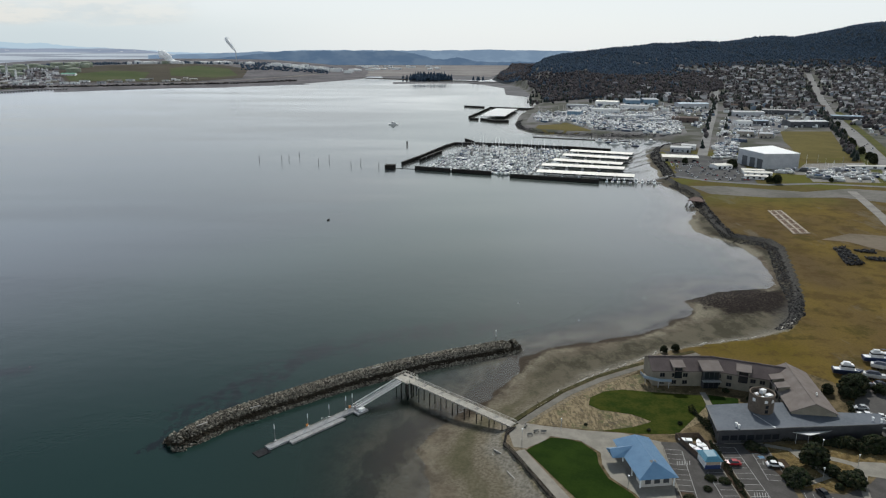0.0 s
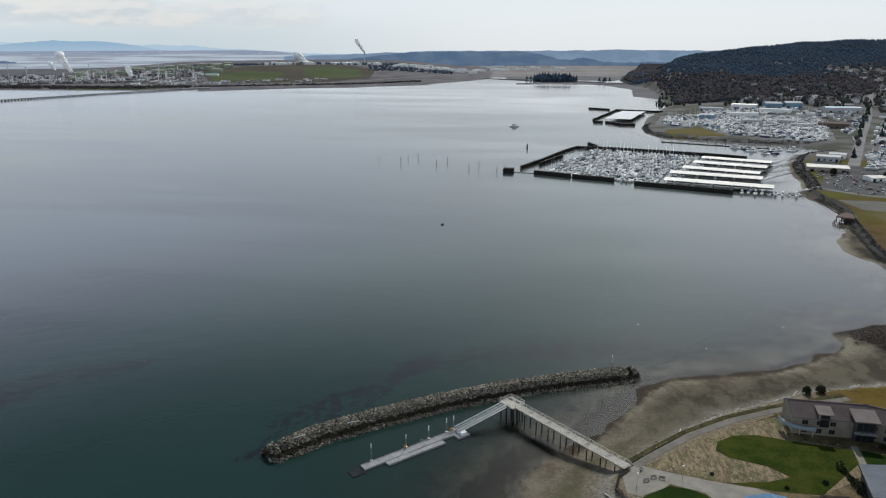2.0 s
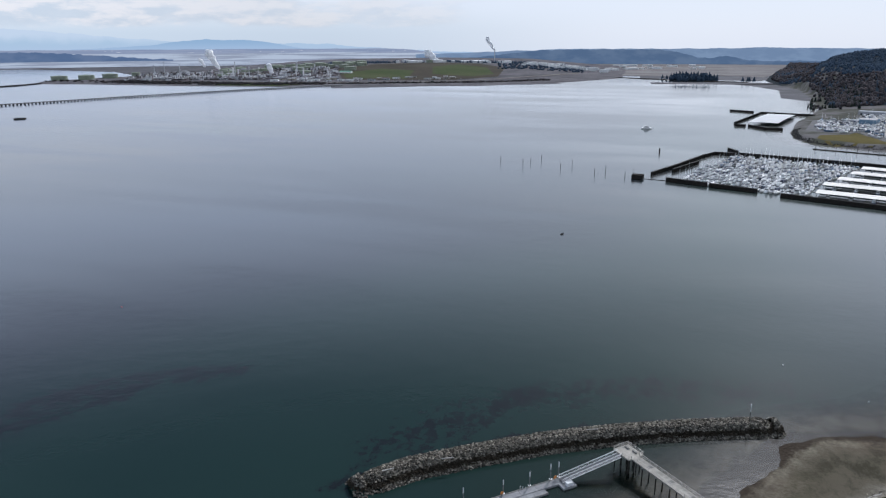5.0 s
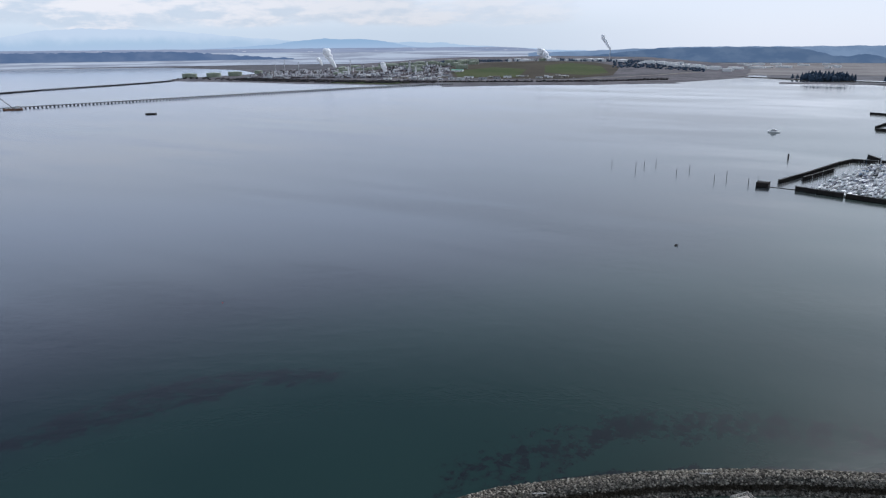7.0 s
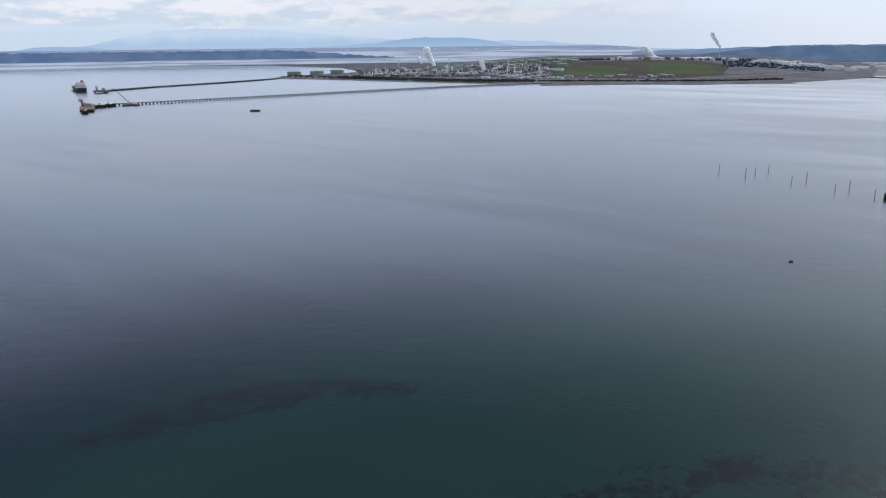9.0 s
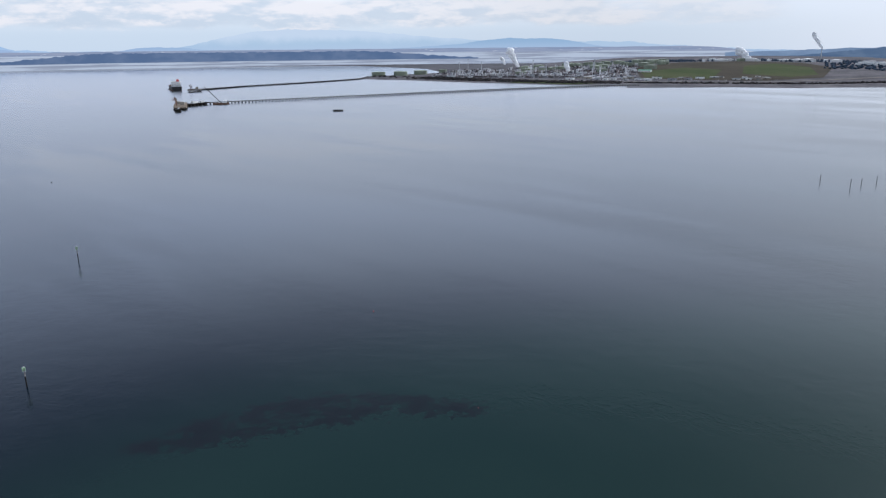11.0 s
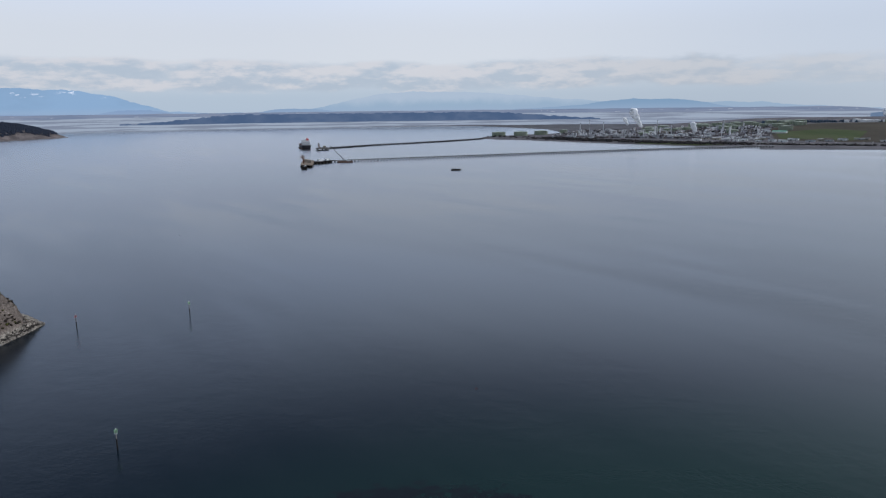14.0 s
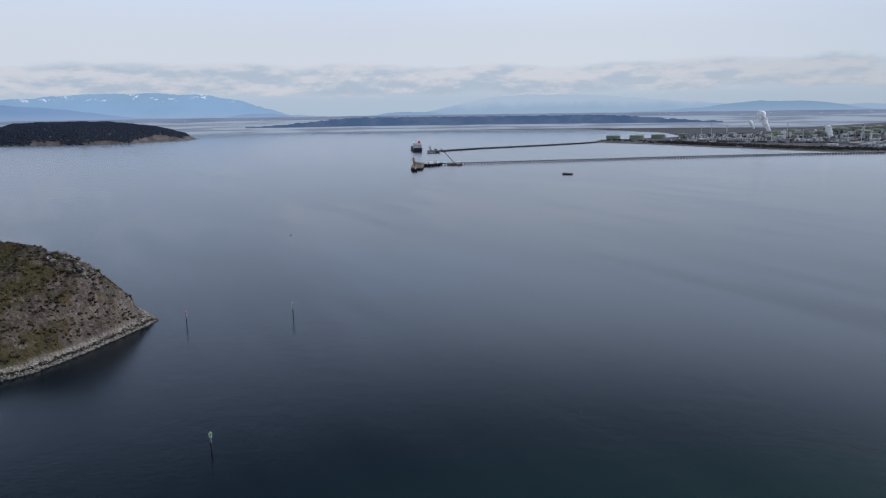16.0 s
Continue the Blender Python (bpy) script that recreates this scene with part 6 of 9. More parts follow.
tuft = Build()
ROUGH = [(27, 201.3), (34, 207.4), (45, 218.4), (58, 229), (72, 236.5), (75, 225), (88, 222), (76, 222.5), (63, 225), (52, 219), (48, 212), (52, 208.5), (62, 205.5), (66, 202), (58, 199.4), (48, 197.2)]
for x, y, _ in scatter(rg, 700, ROUGH) + scatter(rg, 500, [(98, 187.5), (104, 184), (106, 176), (108, 166), (100, 169)]) + scatter(rg, 900, [(108, 186), (135, 187), (150, 185), (140, 173), (124, 180)]):
    h, s = rg.uniform(0.05, 0.14), rg.uniform(0.12, 0.4)
    a = rg.uniform(0, 6.28)
    tuft.add([(x - s * math.cos(a), y - s * math.sin(a), G), (x + s * math.cos(a), y + s * math.sin(a), G), (x + rg.uniform(-.6, .6), y + rg.uniform(-.6, .6), G + h)], [(0, 1, 2)])
single("dry_grass_tufts", tuft, islands("tan_grass_blades", [(0.28, 0.22, 0.13), (0.36, 0.29, 0.18), (0.22, 0.17, 0.09), (0.16, 0.15, 0.06), (0.32, 0.26, 0.17)], 0.95), "rough tan dune grass", "grass", "", "stuff")
for i, (x, y) in enumerate(((24.2, 190.4), (37, 196.2), (50.4, 166.2), (118.6, 176.5), (112.5, 184.6), (125.4, 169.5), (105.2, 170.0), (93.5, 189.8))):
    p = thing("lamp_post", pose(x, y, G), "slim pole lamp beside the path", "lamp post", "path lamps")
    part("pole", Build().cyl(0, 0, 0, 3.8, 0.08, 0.06, 8), STEEL, p)
    part("lantern", Build().cyl(0, 0, 3.8, 4.3, 0.16, 0.24, 8), WHITE, p)
for i, (x, y, a) in enumerate(((27.0, 193.2, 20), (29.2, 195.2, 20), (31.4, 195.0, -10), (26.2, 198.6, 60))):
    t = thing("bench", pose(x, y, G + 0.05, 0, 0, a), "dark park bench on the plaza", "bench", "plaza benches")
    part("seat", Build().box(0, 0, 0.42, 1.7, 0.45, 0.06), WEATHERED, t)
    part("backrest", Build().box(0, 0.24, 0.5, 1.7, 0.05, 0.4), WEATHERED, t)
    for s in (-0.7, 0.7):
        part("leg", Build().box(s, 0, 0, 0.08, 0.4, 0.42), DARK_PILE, t)


# ---- the marina ----
GRID = -21.5            # heading of the docks and streets, degrees
gx, gy = math.cos(radians(GRID)), math.sin(radians(GRID))


def pile_wall(a, b, high=3.6, thick=1.6, label="black creosoted pile wall sheltering the marina"):
    """A close row of dark piles with a cap beam."""
    n = math.dist(a, b)
    w = thing("pile_wall", pose(a[0], a[1], 0, 0, 0, math.degrees(math.atan2(b[1] - a[1], b[0] - a[0]))), label, "sea wall", "marina pile walls")
    part("planking", Build().box(n / 2, 0, -2, n, thick * 0.5, high + 1.6), DARK_PILE, w)
    part("cap_beam", Build().box(n / 2, 0, high - 0.4, n, thick, 0.35), surface("grey_cap", (0.09, 0.085, 0.08), (0.15, 0.145, 0.135), 0.5, 0.9, 0.2) if "grey_cap" not in bpy.data.materials else bpy.data.materials["grey_cap"], w)
    pile = Build().cyl(0, 0, -2, high + 0.25, 0.24, 0.2, 7).mesh("pile", DARK_PILE)
    k = max(2, int(n / 4.0))
    for i in range(k + 1):
        for s in (-1, 1):
            o = part("pile", pile, None, w)
            o.location = (n * i / k, s * thick * 0.42, 0)
    return w


for a, b in (((-28.2, 708), (6.6, 693)), ((8.9, 692), (46.3, 677)), ((63.6, 664), (103, 650)), ((103.4, 649.8), (142, 636)), ((-43, 733), (-20, 795)), ((-20, 796), (2, 864)), ((3, 866), (14, 890)), ((14, 891), (38, 889)),
             ((-25, 757), (-2, 820)), ((40, 892), (120, 868)), ((121, 867), (160, 854)), ((160.4, 853.8), (198, 836)), ((29, 930), (39, 905)), ((44, 1204), (59, 1203)), ((63, 1203), (85, 1168)), ((85, 1168), (107, 1168)), ((44, 1232), (92, 1420)), ((43, 1464), (82, 1440)), ((92, 1432), (177, 1403))):
    pile_wall(a, b)
DOCK_WOOD = surface("marina_dock", (0.24, 0.235, 0.225), (0.34, 0.33, 0.31), 0.2, 0.85, 0.2)
HULLS = [surface("gelcoat_white", (0.62, 0.62, 0.61), (0.76, 0.76, 0.75), 0.8, 0.5, 0, vary=0.28), surface("gelcoat_navy", (0.02, 0.035, 0.09), (0.03, 0.05, 0.12), 0.8, 0.3, 0, vary=0.3), surface("canvas_cover", (0.10, 0.11, 0.14), (0.16, 0.165, 0.19), 0.8, 0.8, 0.1, vary=0.5)]


def boat_kind(long, kind, hull=0):
    """A moored boat: hull, cabin with windows, mast and boom or flybridge."""
    t = thing("boat", pose(0, 0, -500), "x", "boat")
    w, h = long * 0.30, long * 0.11 + 0.25
    b = boat_mesh(long, w, h + 0.3)
    b.v = [(x, y, z - 0.3) for x, y, z in b.v]
    part("hull", b, HULLS[hull], t)
    part("deck", Build().box(-long * 0.06, 0, h, long * 0.8, w * 0.78, 0.06, 0, 0.9), HULLS[0], t)
    if kind == "sail":
        part("cabin", Build().box(long * 0.05, 0, h + 0.05, long * 0.38, w * 0.55, 0.5, 0, 0.85), HULLS[0], t)
        part("mast", Build().cyl(long * 0.1, 0, h, h + long * 1.2, 0.11, 0.07, 5), STEEL, t)
        part("boom", Build().beam((long * 0.1, 0, h + 1.5), (-long * 0.35, 0, h + 1.5), 0.28, 0.3), HULLS[1 if hull == 0 else 2], t)
    elif kind == "motor":
        cab = part("cabin", Build().box(-long * 0.05, 0, h + 0.05, long * 0.45, w * 0.7, long * 0.13 + 0.6, 0, 0.85), HULLS[0], t)
        part("window_band", Build().box(-long * 0.05, 0, h + long * 0.06 + 0.45, long * 0.46 * 0.93, w * 0.7 * 0.95, 0.5), GLASS_DARK, cab)
        part("flybridge", Build().box(-long * 0.08, 0, h + long * 0.13 + 0.65, long * 0.24, w * 0.5, 0.8, 0, 0.9), HULLS[0], t)
    else:
        part("cover", Build().box(-long * 0.1, 0, h + 0.05, long * 0.6, w * 0.8, 0.9, 0, 0.6), HULLS[2], t)
    return t


BOATS = [boat_kind(9.5, "motor"), boat_kind(11.5, "sail"), boat_kind(8.0, "motor"), boat_kind(9.0, "sail"), boat_kind(12.5, "motor"), boat_kind(10.0, "sail", 1), boat_kind(8.5, "cover"), boat_kind(10.5, "motor", 1)]
BOAT_WORDS = ["white cabin cruiser moored at a dock", "white sailing yacht with bare mast at a dock", "small white motor boat at a dock", "white sloop with furled sail at a dock", "large white flybridge cruiser at a dock",
              "dark-hulled sailing yacht at a dock", "boat under a grey canvas cover at a dock", "dark-hulled cabin cruiser at a dock"]
rg = random.Random(7)
SHEDS = [((90, 669), (175, 643)), ((100, 708), (176, 685)), ((116, 740), (181, 714)), ((132, 776), (196, 750)), ((146, 809), (209, 783))]


def shed(a, b, deep=15.0, high=4.6, drop=0.25, roof=None, label="long covered boat shed with a pale sheet roof on posts", group="covered moorage sheds"):
    n = math.dist(a, b)
    s = thing("boat_shed", pose(a[0], a[1], 0, 0, 0, math.degrees(math.atan2(b[1] - a[1], b[0] - a[0]))), label, "boat shed", group)
    pts = [(-1, -1, high), (n + 1, -1, high), (n + 1, deep / 2, high + 1.1), (-1, deep / 2, high + 1.1), (n + 1, deep + 1, high), (-1, deep + 1, high)]
    part("roof", Build().add(pts + [(x, y, z - drop) for x, y, z in pts], [(0, 1, 2, 3), (3, 2, 4, 5), (9, 8, 7, 6), (11, 10, 8, 9), (0, 6, 7, 1), (5, 4, 10, 11), (0, 3, 9, 6), (3, 5, 11, 9), (1, 7, 8, 2), (2, 8, 10, 4)]), roof or CREAM_ROOF, s)
    part("dock", Build().box(n / 2, deep / 2, -0.2, n, 2.2, 0.65), DOCK_WOOD, s)
    for i in range(int(n / 7) + 1):
        for y in (0, deep):
            part("post", Build().box(i * 7, y, -1, 0.25, 0.25, high + 0.9), DARK_PILE, s)
    part("back_screen", Build().box(n / 2, deep - 0.3, 0.6, n, 0.12, high - 1.2), DARK_WALL, s)
    return s


for a, b in SHEDS:
    shed(a, b)
    n = math.dist(a, b)
    for i in range(int(n / 16)):
        q, d = rg.uniform(3.5, 4.6), (i + 0.5) * 16
        k = rg.choice((0, 2, 4, 6, 7))
        m = pose(a[0], a[1], 0, 0, 0, math.degrees(math.atan2(b[1] - a[1], b[0] - a[0]))) @ pose(d, q, 0, 0, 0, 90 + 180 * (i % 2))
        tagged(copy_thing(BOATS[k], m), "motor boat berthed under a shed roof", "boat", "boats under cover")
made, more = 0, Build()
rows = []
for r in range(9):
    y0 = 717 + r * 19.5
    left = -22 + (y0 - 717) * 0.30 + 6
    right = (88, 94, 98, 106, 113, 122, 131, 138, 148)[r]
    n = (right - left) / gx
    ax, ay = left, y0
    d = thing("dock", pose(ax, ay, 0, 0, 0, GRID), "grey timber finger dock between moored boats", "dock", "marina docks")
    part("walkway", Build().box(n / 2, 0, -0.2, n, 1.8, 0.6), DOCK_WOOD, d)
    step = 4.0
    for i in range(int(n / step)):
        part("finger", Build().box((i + 0.5) * step + 2.0, 4.4 * (1 if i % 2 else -1), -0.2, 0.9, 7.0, 0.5), DOCK_WOOD, d) if i % 2 == 0 else None
        for side in (-1, 1):
            if rg.random() < 0.15:
                continue
            k = rg.choice((0, 0, 1, 1, 2, 2, 3, 3, 4, 5, 6, 7))
            m = d.matrix_basis @ pose((i + 0.5) * step + rg.uniform(-0.3, 0.3), side * (6.2 + rg.uniform(-0.5, 0.5)), 0, 0, 0, 90 * side + (180 if rg.random() < 0.4 else 0) + rg.uniform(-3, 3))
            if made < 215:
                tagged(copy_thing(BOATS[k], m), BOAT_WORDS[k], "boat", "moored boats")
                made += 1
            else:
                src = boat_mesh(rg.uniform(8, 11), 3.0, 1.5)
                more.add(src.v, src.f, m)
                more.box(*(m @ Vector((-0.6, 0, 1.4))), 4.2, 2.2, 1.3, math.degrees(m.to_euler().z), 0.8)
                if rg.random() < 0.5:
                    more.cyl(*(m @ Vector((1, 0, 0)))[:2], 1.2, rg.uniform(10, 14), 0.10, 0.07, 4)
if more.v:
    single("more_moored_boats", more, BOAT_WHITE, "densely moored white boats with masts", "boats", "", "stuff")
# stray masts and piles along the docks
for i in range(26):
    x, y = rg.uniform(-10, 130), rg.uniform(730, 870)
    p = single("mooring_pile", Build().cyl(x, y, -2, rg.uniform(4, 6), 0.2, 0.17, 6), DARK_PILE, "tall dark mooring pile in the marina", "pile", "marina mooring piles")
# ramps to the shore
for a, b in (((176, 694, 0.8), (214, 727, 4.6)), ((184, 634, 0.8), (216, 653, 4.6)), ((193, 748, 0.8), (240, 806, 4.6)), ((205, 783, 0.8), (246, 836, 4.6))):
    r = thing("access_ramp", pose(*a), "pale aluminium access ramp from the dock to the shore", "ramp", "marina ramps")
    v = (b[0] - a[0], b[1] - a[1], b[2] - a[2])
    part("walkway", Build().beam((0, 0, 0), v, 1.7, 0.25), OLD_ASPHALT, r)
    n = math.hypot(v[0], v[1])
    for s in (-1.1, 1.1):
        u = (-v[1] / n * s, v[0] / n * s)
        part("side_rail", Build().beam((u[0], u[1], 0.9), (v[0] + u[0], v[1] + u[1], v[2] + 0.9), 0.10, 0.18), STEEL, r)
d = thing("dock", pose(176, 640, 0, 0, 0, -8), "grey timber float along the shed end", "dock", "marina docks")
part("walkway", Build().box(10, 0, -0.2, 34, 3.0, 0.7), DOCK_WOOD, d)
for i in range(9):
    tagged(copy_thing(BOATS[(2, 6, 0)[i % 3]], pose(150 + i * 5.2, 639 - i * 0.8 + (i % 2), 0, 0, 0, 75 + 180 * (i % 2))), BOAT_WORDS[(2, 6, 0)[i % 3]], "boat", "boats on the outer float")
SHED_GREY = surface("pale_shed_roof", (0.70, 0.70, 0.69), (0.78, 0.78, 0.77), 0.1, 0.8, 0.1)
# the big shed of the second basin, and the floating pier behind
shed((65, 1232), (104, 1222), 150, 5.0, 0.4, SHED_GREY, "very wide covered boat shed with a pale roof", "basin sheds")
pier2 = thing("long_float", pose(150, 985, 0, 0, 0, GRID), "long narrow floating pier on piles", "pier")
part("deck", Build().box(45, -22, -0.1, 130, 2.2, 0.9), DARK_PILE, pier2)
for i in range(12):
    part("pile", Build().cyl(-18 + i * 11, -20.5, -2, 5, 0.25, 0.2, 6), DARK_PILE, pier2)
for i, (x, y) in enumerate(((205, 925), (214, 918), (224, 915), (233, 908), (218, 898), (242, 902), (252, 915), (262, 905), (270, 918), (240, 885), (228, 878))):
    tagged(copy_thing(BOATS[(4, 7, 0, 1)[i % 4]], pose(x, y, 0, 0, 0, GRID + 180 * (i % 2)) @ Matrix.Diagonal((1, 1, 1, 1))), BOAT_WORDS[(4, 7, 0, 1)[i % 4]], "boat", "boats in the channel")

# ---- piles, marks and floats standing in the bay ----
for i, (x, y, h) in enumerate(((-199.9, 763.8, 5.6), (-172.6, 751, 7), (-169.2, 771.2, 5), (-160.9, 786.8, 6), (-132.1, 743, 5), (-124.1, 764.2, 6), (-95, 722.9, 5.4), (-86.8, 739.4, 6.4), (-66, 716.6, 5.2), (-45.2, 884.5, 5.5))):
    p = thing("bay_pile", pose(x, y, 0), "lone dark timber pile standing in the bay", "pile", "bay piles")
    part("shaft", Build().cyl(0, 0, -3, h, 0.27 if i < 9 else 0.9, 0.22 if i < 9 else 0.8, 8, (0.15 * ((i % 3) - 1), 0.1)), DARK_PILE, p)
    if i % 2 == 0:
        part("pale_cap", Build().cyl(0.15 * ((i % 3) - 1), 0.1, h, h + 0.35, 0.26 if i < 9 else 0.8, 0.05, 8), WEATHERED, p)
dol = thing("dolphin_box", pose(-54, 714, 0, 0, 0, -5), "dark square pile dolphin in the bay", "dolphin")
part("planking", Build().box(0, 0, -2, 9.6, 8, 5.6), DARK_PILE, dol)
for i in range(6):
    for y in (-4.1, 4.1):
        part("pile", Build().cyl(-4.8 + i * 1.92, y, -2, 4.2, 0.26, 0.22, 7), DARK_PILE, dol)
part("mark_post", Build().cyl(-4.4, 0, 3.5, 8.5, 0.14, 0.1, 6), DARK_PILE, dol)
single("log_boom", Build().beam((-49, 713, 0.1), (-28, 708.5, 0.1), 0.6, 0.5), DARK_PILE, "thin floating log boom between dolphin and wall", "log boom")


def mark_pile(x, y, high, top, words):
    p = thing("channel_mark", pose(x, y, 0), words, "channel marker", "channel marks")
    part("shaft", Build().cyl(0, 0, -3, high * 0.55, 0.26, 0.24, 8), DARK_PILE, p)
    part("upper_shaft", Build().cyl(0, 0, high * 0.55, high, 0.22, 0.2, 8), WEATHERED, p)
    part("platform", Build().cyl(0, 0, high * 0.80, high * 0.83, 0.6, 0.6, 8), STEEL, p)
    for a in (0, 90):
        part("dayboard", Build().box(0, 0, high * 0.86, 1.5, 0.08, 1.3, a + 30, 1.0 if top == "green" else 0.3), {"green": MARK_GREEN, "red": MARK_RED, "white": WHITE}[top], p)
    part("lamp", Build().cyl(0, 0, high, high + 0.7, 0.16, 0.12, 6), WHITE, p)


MARK_GREEN = surface("mark_green", (0.30, 0.48, 0.28), (0.38, 0.56, 0.34), 1, 0.6, 0)
MARK_RED = surface("mark_red", (0.55, 0.06, 0.05), (0.62, 0.09, 0.08), 1, 0.6, 0)
mark_pile(-293.2, 150.3, 7.6, "green", "green square channel mark on a tarred pile")
mark_pile(-459.5, 167.0, 8.4, "red", "red triangular channel mark on a tarred pile")
mark_pile(-445.9, 225.1, 8.4, "green", "green-topped channel mark on a tarred pile")
raft = thing("raft", pose(-1105, 944.5, 0, 0, 0, 35), "small dark working raft moored in the bay", "raft")
part("deck", Build().box(0, 0, -0.3, 14, 9, 1.0), WEATHERED, raft, "pale planked deck")
for ly, lx, sx, sy in ((-5, 0, 17, 1.4), (5, 0, 17, 1.4), (0, -8, 1.4, 8.6), (0, 8, 1.4, 8.6)):
    part("float_beam", Build().box(lx, ly, -0.5, sx, sy, 2.6), DARK_PILE, raft)
for lx in (-8, -2.7, 2.7, 8):
    for ly in (-5, 5):
        part("post", Build().box(lx, ly, 2.1, 0.5, 0.5, 1.6), DARK_PILE, raft)

buoy = thing("buoy", pose(-82.2, 490.4, 0), "dark mooring float lying in the bay", "buoy")
part("float", Build().lump(0, 0, 0.1, 2.0, 0.9, 0.7, random.Random(3), 0.1), DARK_PILE, buoy)
part("spar", Build().cyl(1.1, 0, 0.2, 1.3, 0.2, 0.12, 6), DARK_PILE, buoy)
for i, (x, y, s) in enumerate(((36.6, 322.1, 0.4), (-255.5, 286.5, 0.35), (-729.4, 306.1, 0.7), (62, 300, 0.35), (100, 330, 0.3), (-160, 250, 0.2))):
    b = thing("small_buoy", pose(x, y, 0), "small pale mooring buoy" if i != 2 else "small dark navigation buoy", "buoy", "small buoys")
    part("float", Build().cyl(0, 0, -0.3, s * 0.8, s, s * 0.5, 8), (WHITE, MARK_RED, DARK_PILE, WHITE, WHITE, MARK_RED)[i], b)
moored = tagged(copy_thing(BOATS[4], pose(-78.4, 1127.6, 0, 0, 0, 5) @ Matrix.Diagonal((1.3, 1.3, 1, 1))), "pale boat at anchor in the bay", "boat")


# ---- fields and roads behind the shore ----
PORT_ASPHALT = surface("port_asphalt", (0.075, 0.074, 0.076), (0.115, 0.112, 0.11), 0.06, 0.9, 0.2)
patch("field_1", [(478.6, 1009.7), (552, 1011.7), (439, 762), (385.6, 753), (434.2, 903.4)], land_height, surface("tan_field", (0.10, 0.085, 0.028), (0.135, 0.11, 0.038), 0.03, 0.95, 0.3), 20, 0.12, "flat tan grass field", "field")
patch("field_2", [(144, 1083), (180, 1100), (192, 1122), (212, 1020), (205, 990), (146, 1006), (136, 1050)], land_height, bpy.data.materials["tan_field"], 20, 0.12, "tan grass point beside the basin", "field")
patch("parking_5", [(210, 640), (232, 632), (276, 612), (300, 690), (312, 745), (270, 800), (250, 820), (238, 790), (228, 740), (222, 695)], land_height, PORT_ASPHALT, 14, 0.10, "grey asphalt port parking lot", "parking lot")
patch("yard_1", [(288, 745), (312, 748), (365, 880), (340, 890)], land_height, GRAVEL, 14, 0.12, "gravel boat storage yard", "yard")
patch("yard_2", [(300, 672), (340, 655), (330, 622), (400, 615), (470, 640), (440, 730), (372, 722), (350, 690), (312, 682)], land_height, GRAVEL, 14, 0.11, "gravel boat storage yard", "yard")
patch("yard_3", [(133, 1140), (170, 1110), (196, 1128), (214, 1020), (300, 960), (340, 990), (420, 1290), (220, 1320), (160, 1290)], land_height, OLD_ASPHALT, 20, 0.10, "grey boatyard hardstanding", "yard")
patch("yard_4", [(390, 940), (430, 925), (480, 1010), (560, 1120), (560, 1230), (490, 1240), (430, 1080)], land_height, OLD_ASPHALT, 20, 0.11, "grey works yard", "yard")
PALE_ROAD = surface("pale_worn_asphalt", (0.195, 0.19, 0.188), (0.255, 0.248, 0.24), 0.05, 0.9, 0.2)
ROAD_GRASS = surface("roadside_grass", (0.060, 0.070, 0.022), (0.105, 0.100, 0.035), 0.05, 0.95, 0.4)
patch("road_1", ribbon([(286, 778), (388, 1040), (480, 1270), (595, 1577), (700, 1850)], 11), land_height, PALE_ROAD, 16, 0.16, "straight grey avenue", "road")
patch("road_2", ribbon([(405, 610), (463, 742), (560, 965), (700, 1300), (960, 1883), (1060, 2110)], 15), land_height, PALE_ROAD, 16, 0.16, "wide straight grey main road", "road")
for k, off in enumerate((-14, 14)):
    ax, ay = 0.918 * off, -0.397 * off
    patch(f"verge_{k + 20}", ribbon([(405 + ax, 610 + ay), (463 + ax, 742 + ay), (560 + ax, 965 + ay), (700 + ax, 1300 + ay)], 10), land_height, ROAD_GRASS, 16, 0.14, "green grass strip beside the main road", "verge")
patch("road_3", ribbon([(206, 655), (240, 622), (282, 606), (330, 612), (380, 598), (450, 570)], 7), land_height, OLD_ASPHALT, 14, 0.17, "shore access road", "road")
patch("road_4", ribbon([(340, 578), (330, 545), (312, 490), (290, 430)], 7), land_height, GRAVEL, 14, 0.15, "pale gravel track over the waste ground", "road")
patch("gravel_1", [(218, 566), (212, 600), (240, 600), (300, 575), (345, 590), (420, 560), (420, 500), (360, 520), (318, 553), (260, 552)], land_height, surface("pale_waste_ground", (0.125, 0.118, 0.105), (0.185, 0.175, 0.16), 0.03, 0.95, 0.3), 12, 0.08, "pale gravelly waste ground", "ground")
patch("gravel_2", [(236, 425), (250, 420), (275, 370), (290, 300), (330, 300), (330, 420), (262, 440)], land_height, surface("brown_waste_ground", (0.13, 0.105, 0.075), (0.18, 0.15, 0.115), 0.03, 0.95, 0.3), 12, 0.08, "bare brown waste ground", "ground")
for k, (u, words) in enumerate(((0, "street"), (1, "street"), (2, "street"), (3, "street"), (4, "street"))):
    s = 1330 + k * 150
    line = [(430 + k * 40 + d * gx, s + d * gy) for d in (0, 180, 420, 700, 1000)]
    patch(f"road_{k + 5}", ribbon(line, 9), land_height, OLD_ASPHALT, 20, 0.14, "grey residential street", "road")
# the old foundation slab and rubble heaps on the turf
slab = thing("foundation_slab", pose(236, 472, G), "ruined pale concrete foundation grid in the grass", "foundation")
S = [(237.8, 505), (248.7, 507), (236.4, 439.5), (224.8, 438)]


def across(u, v):
    return tuple((S[0][k] * (1 - u) + S[1][k] * u) * (1 - v) + (S[3][k] * (1 - u) + S[2][k] * u) * v - (236, 472)[k] for k in (0, 1))


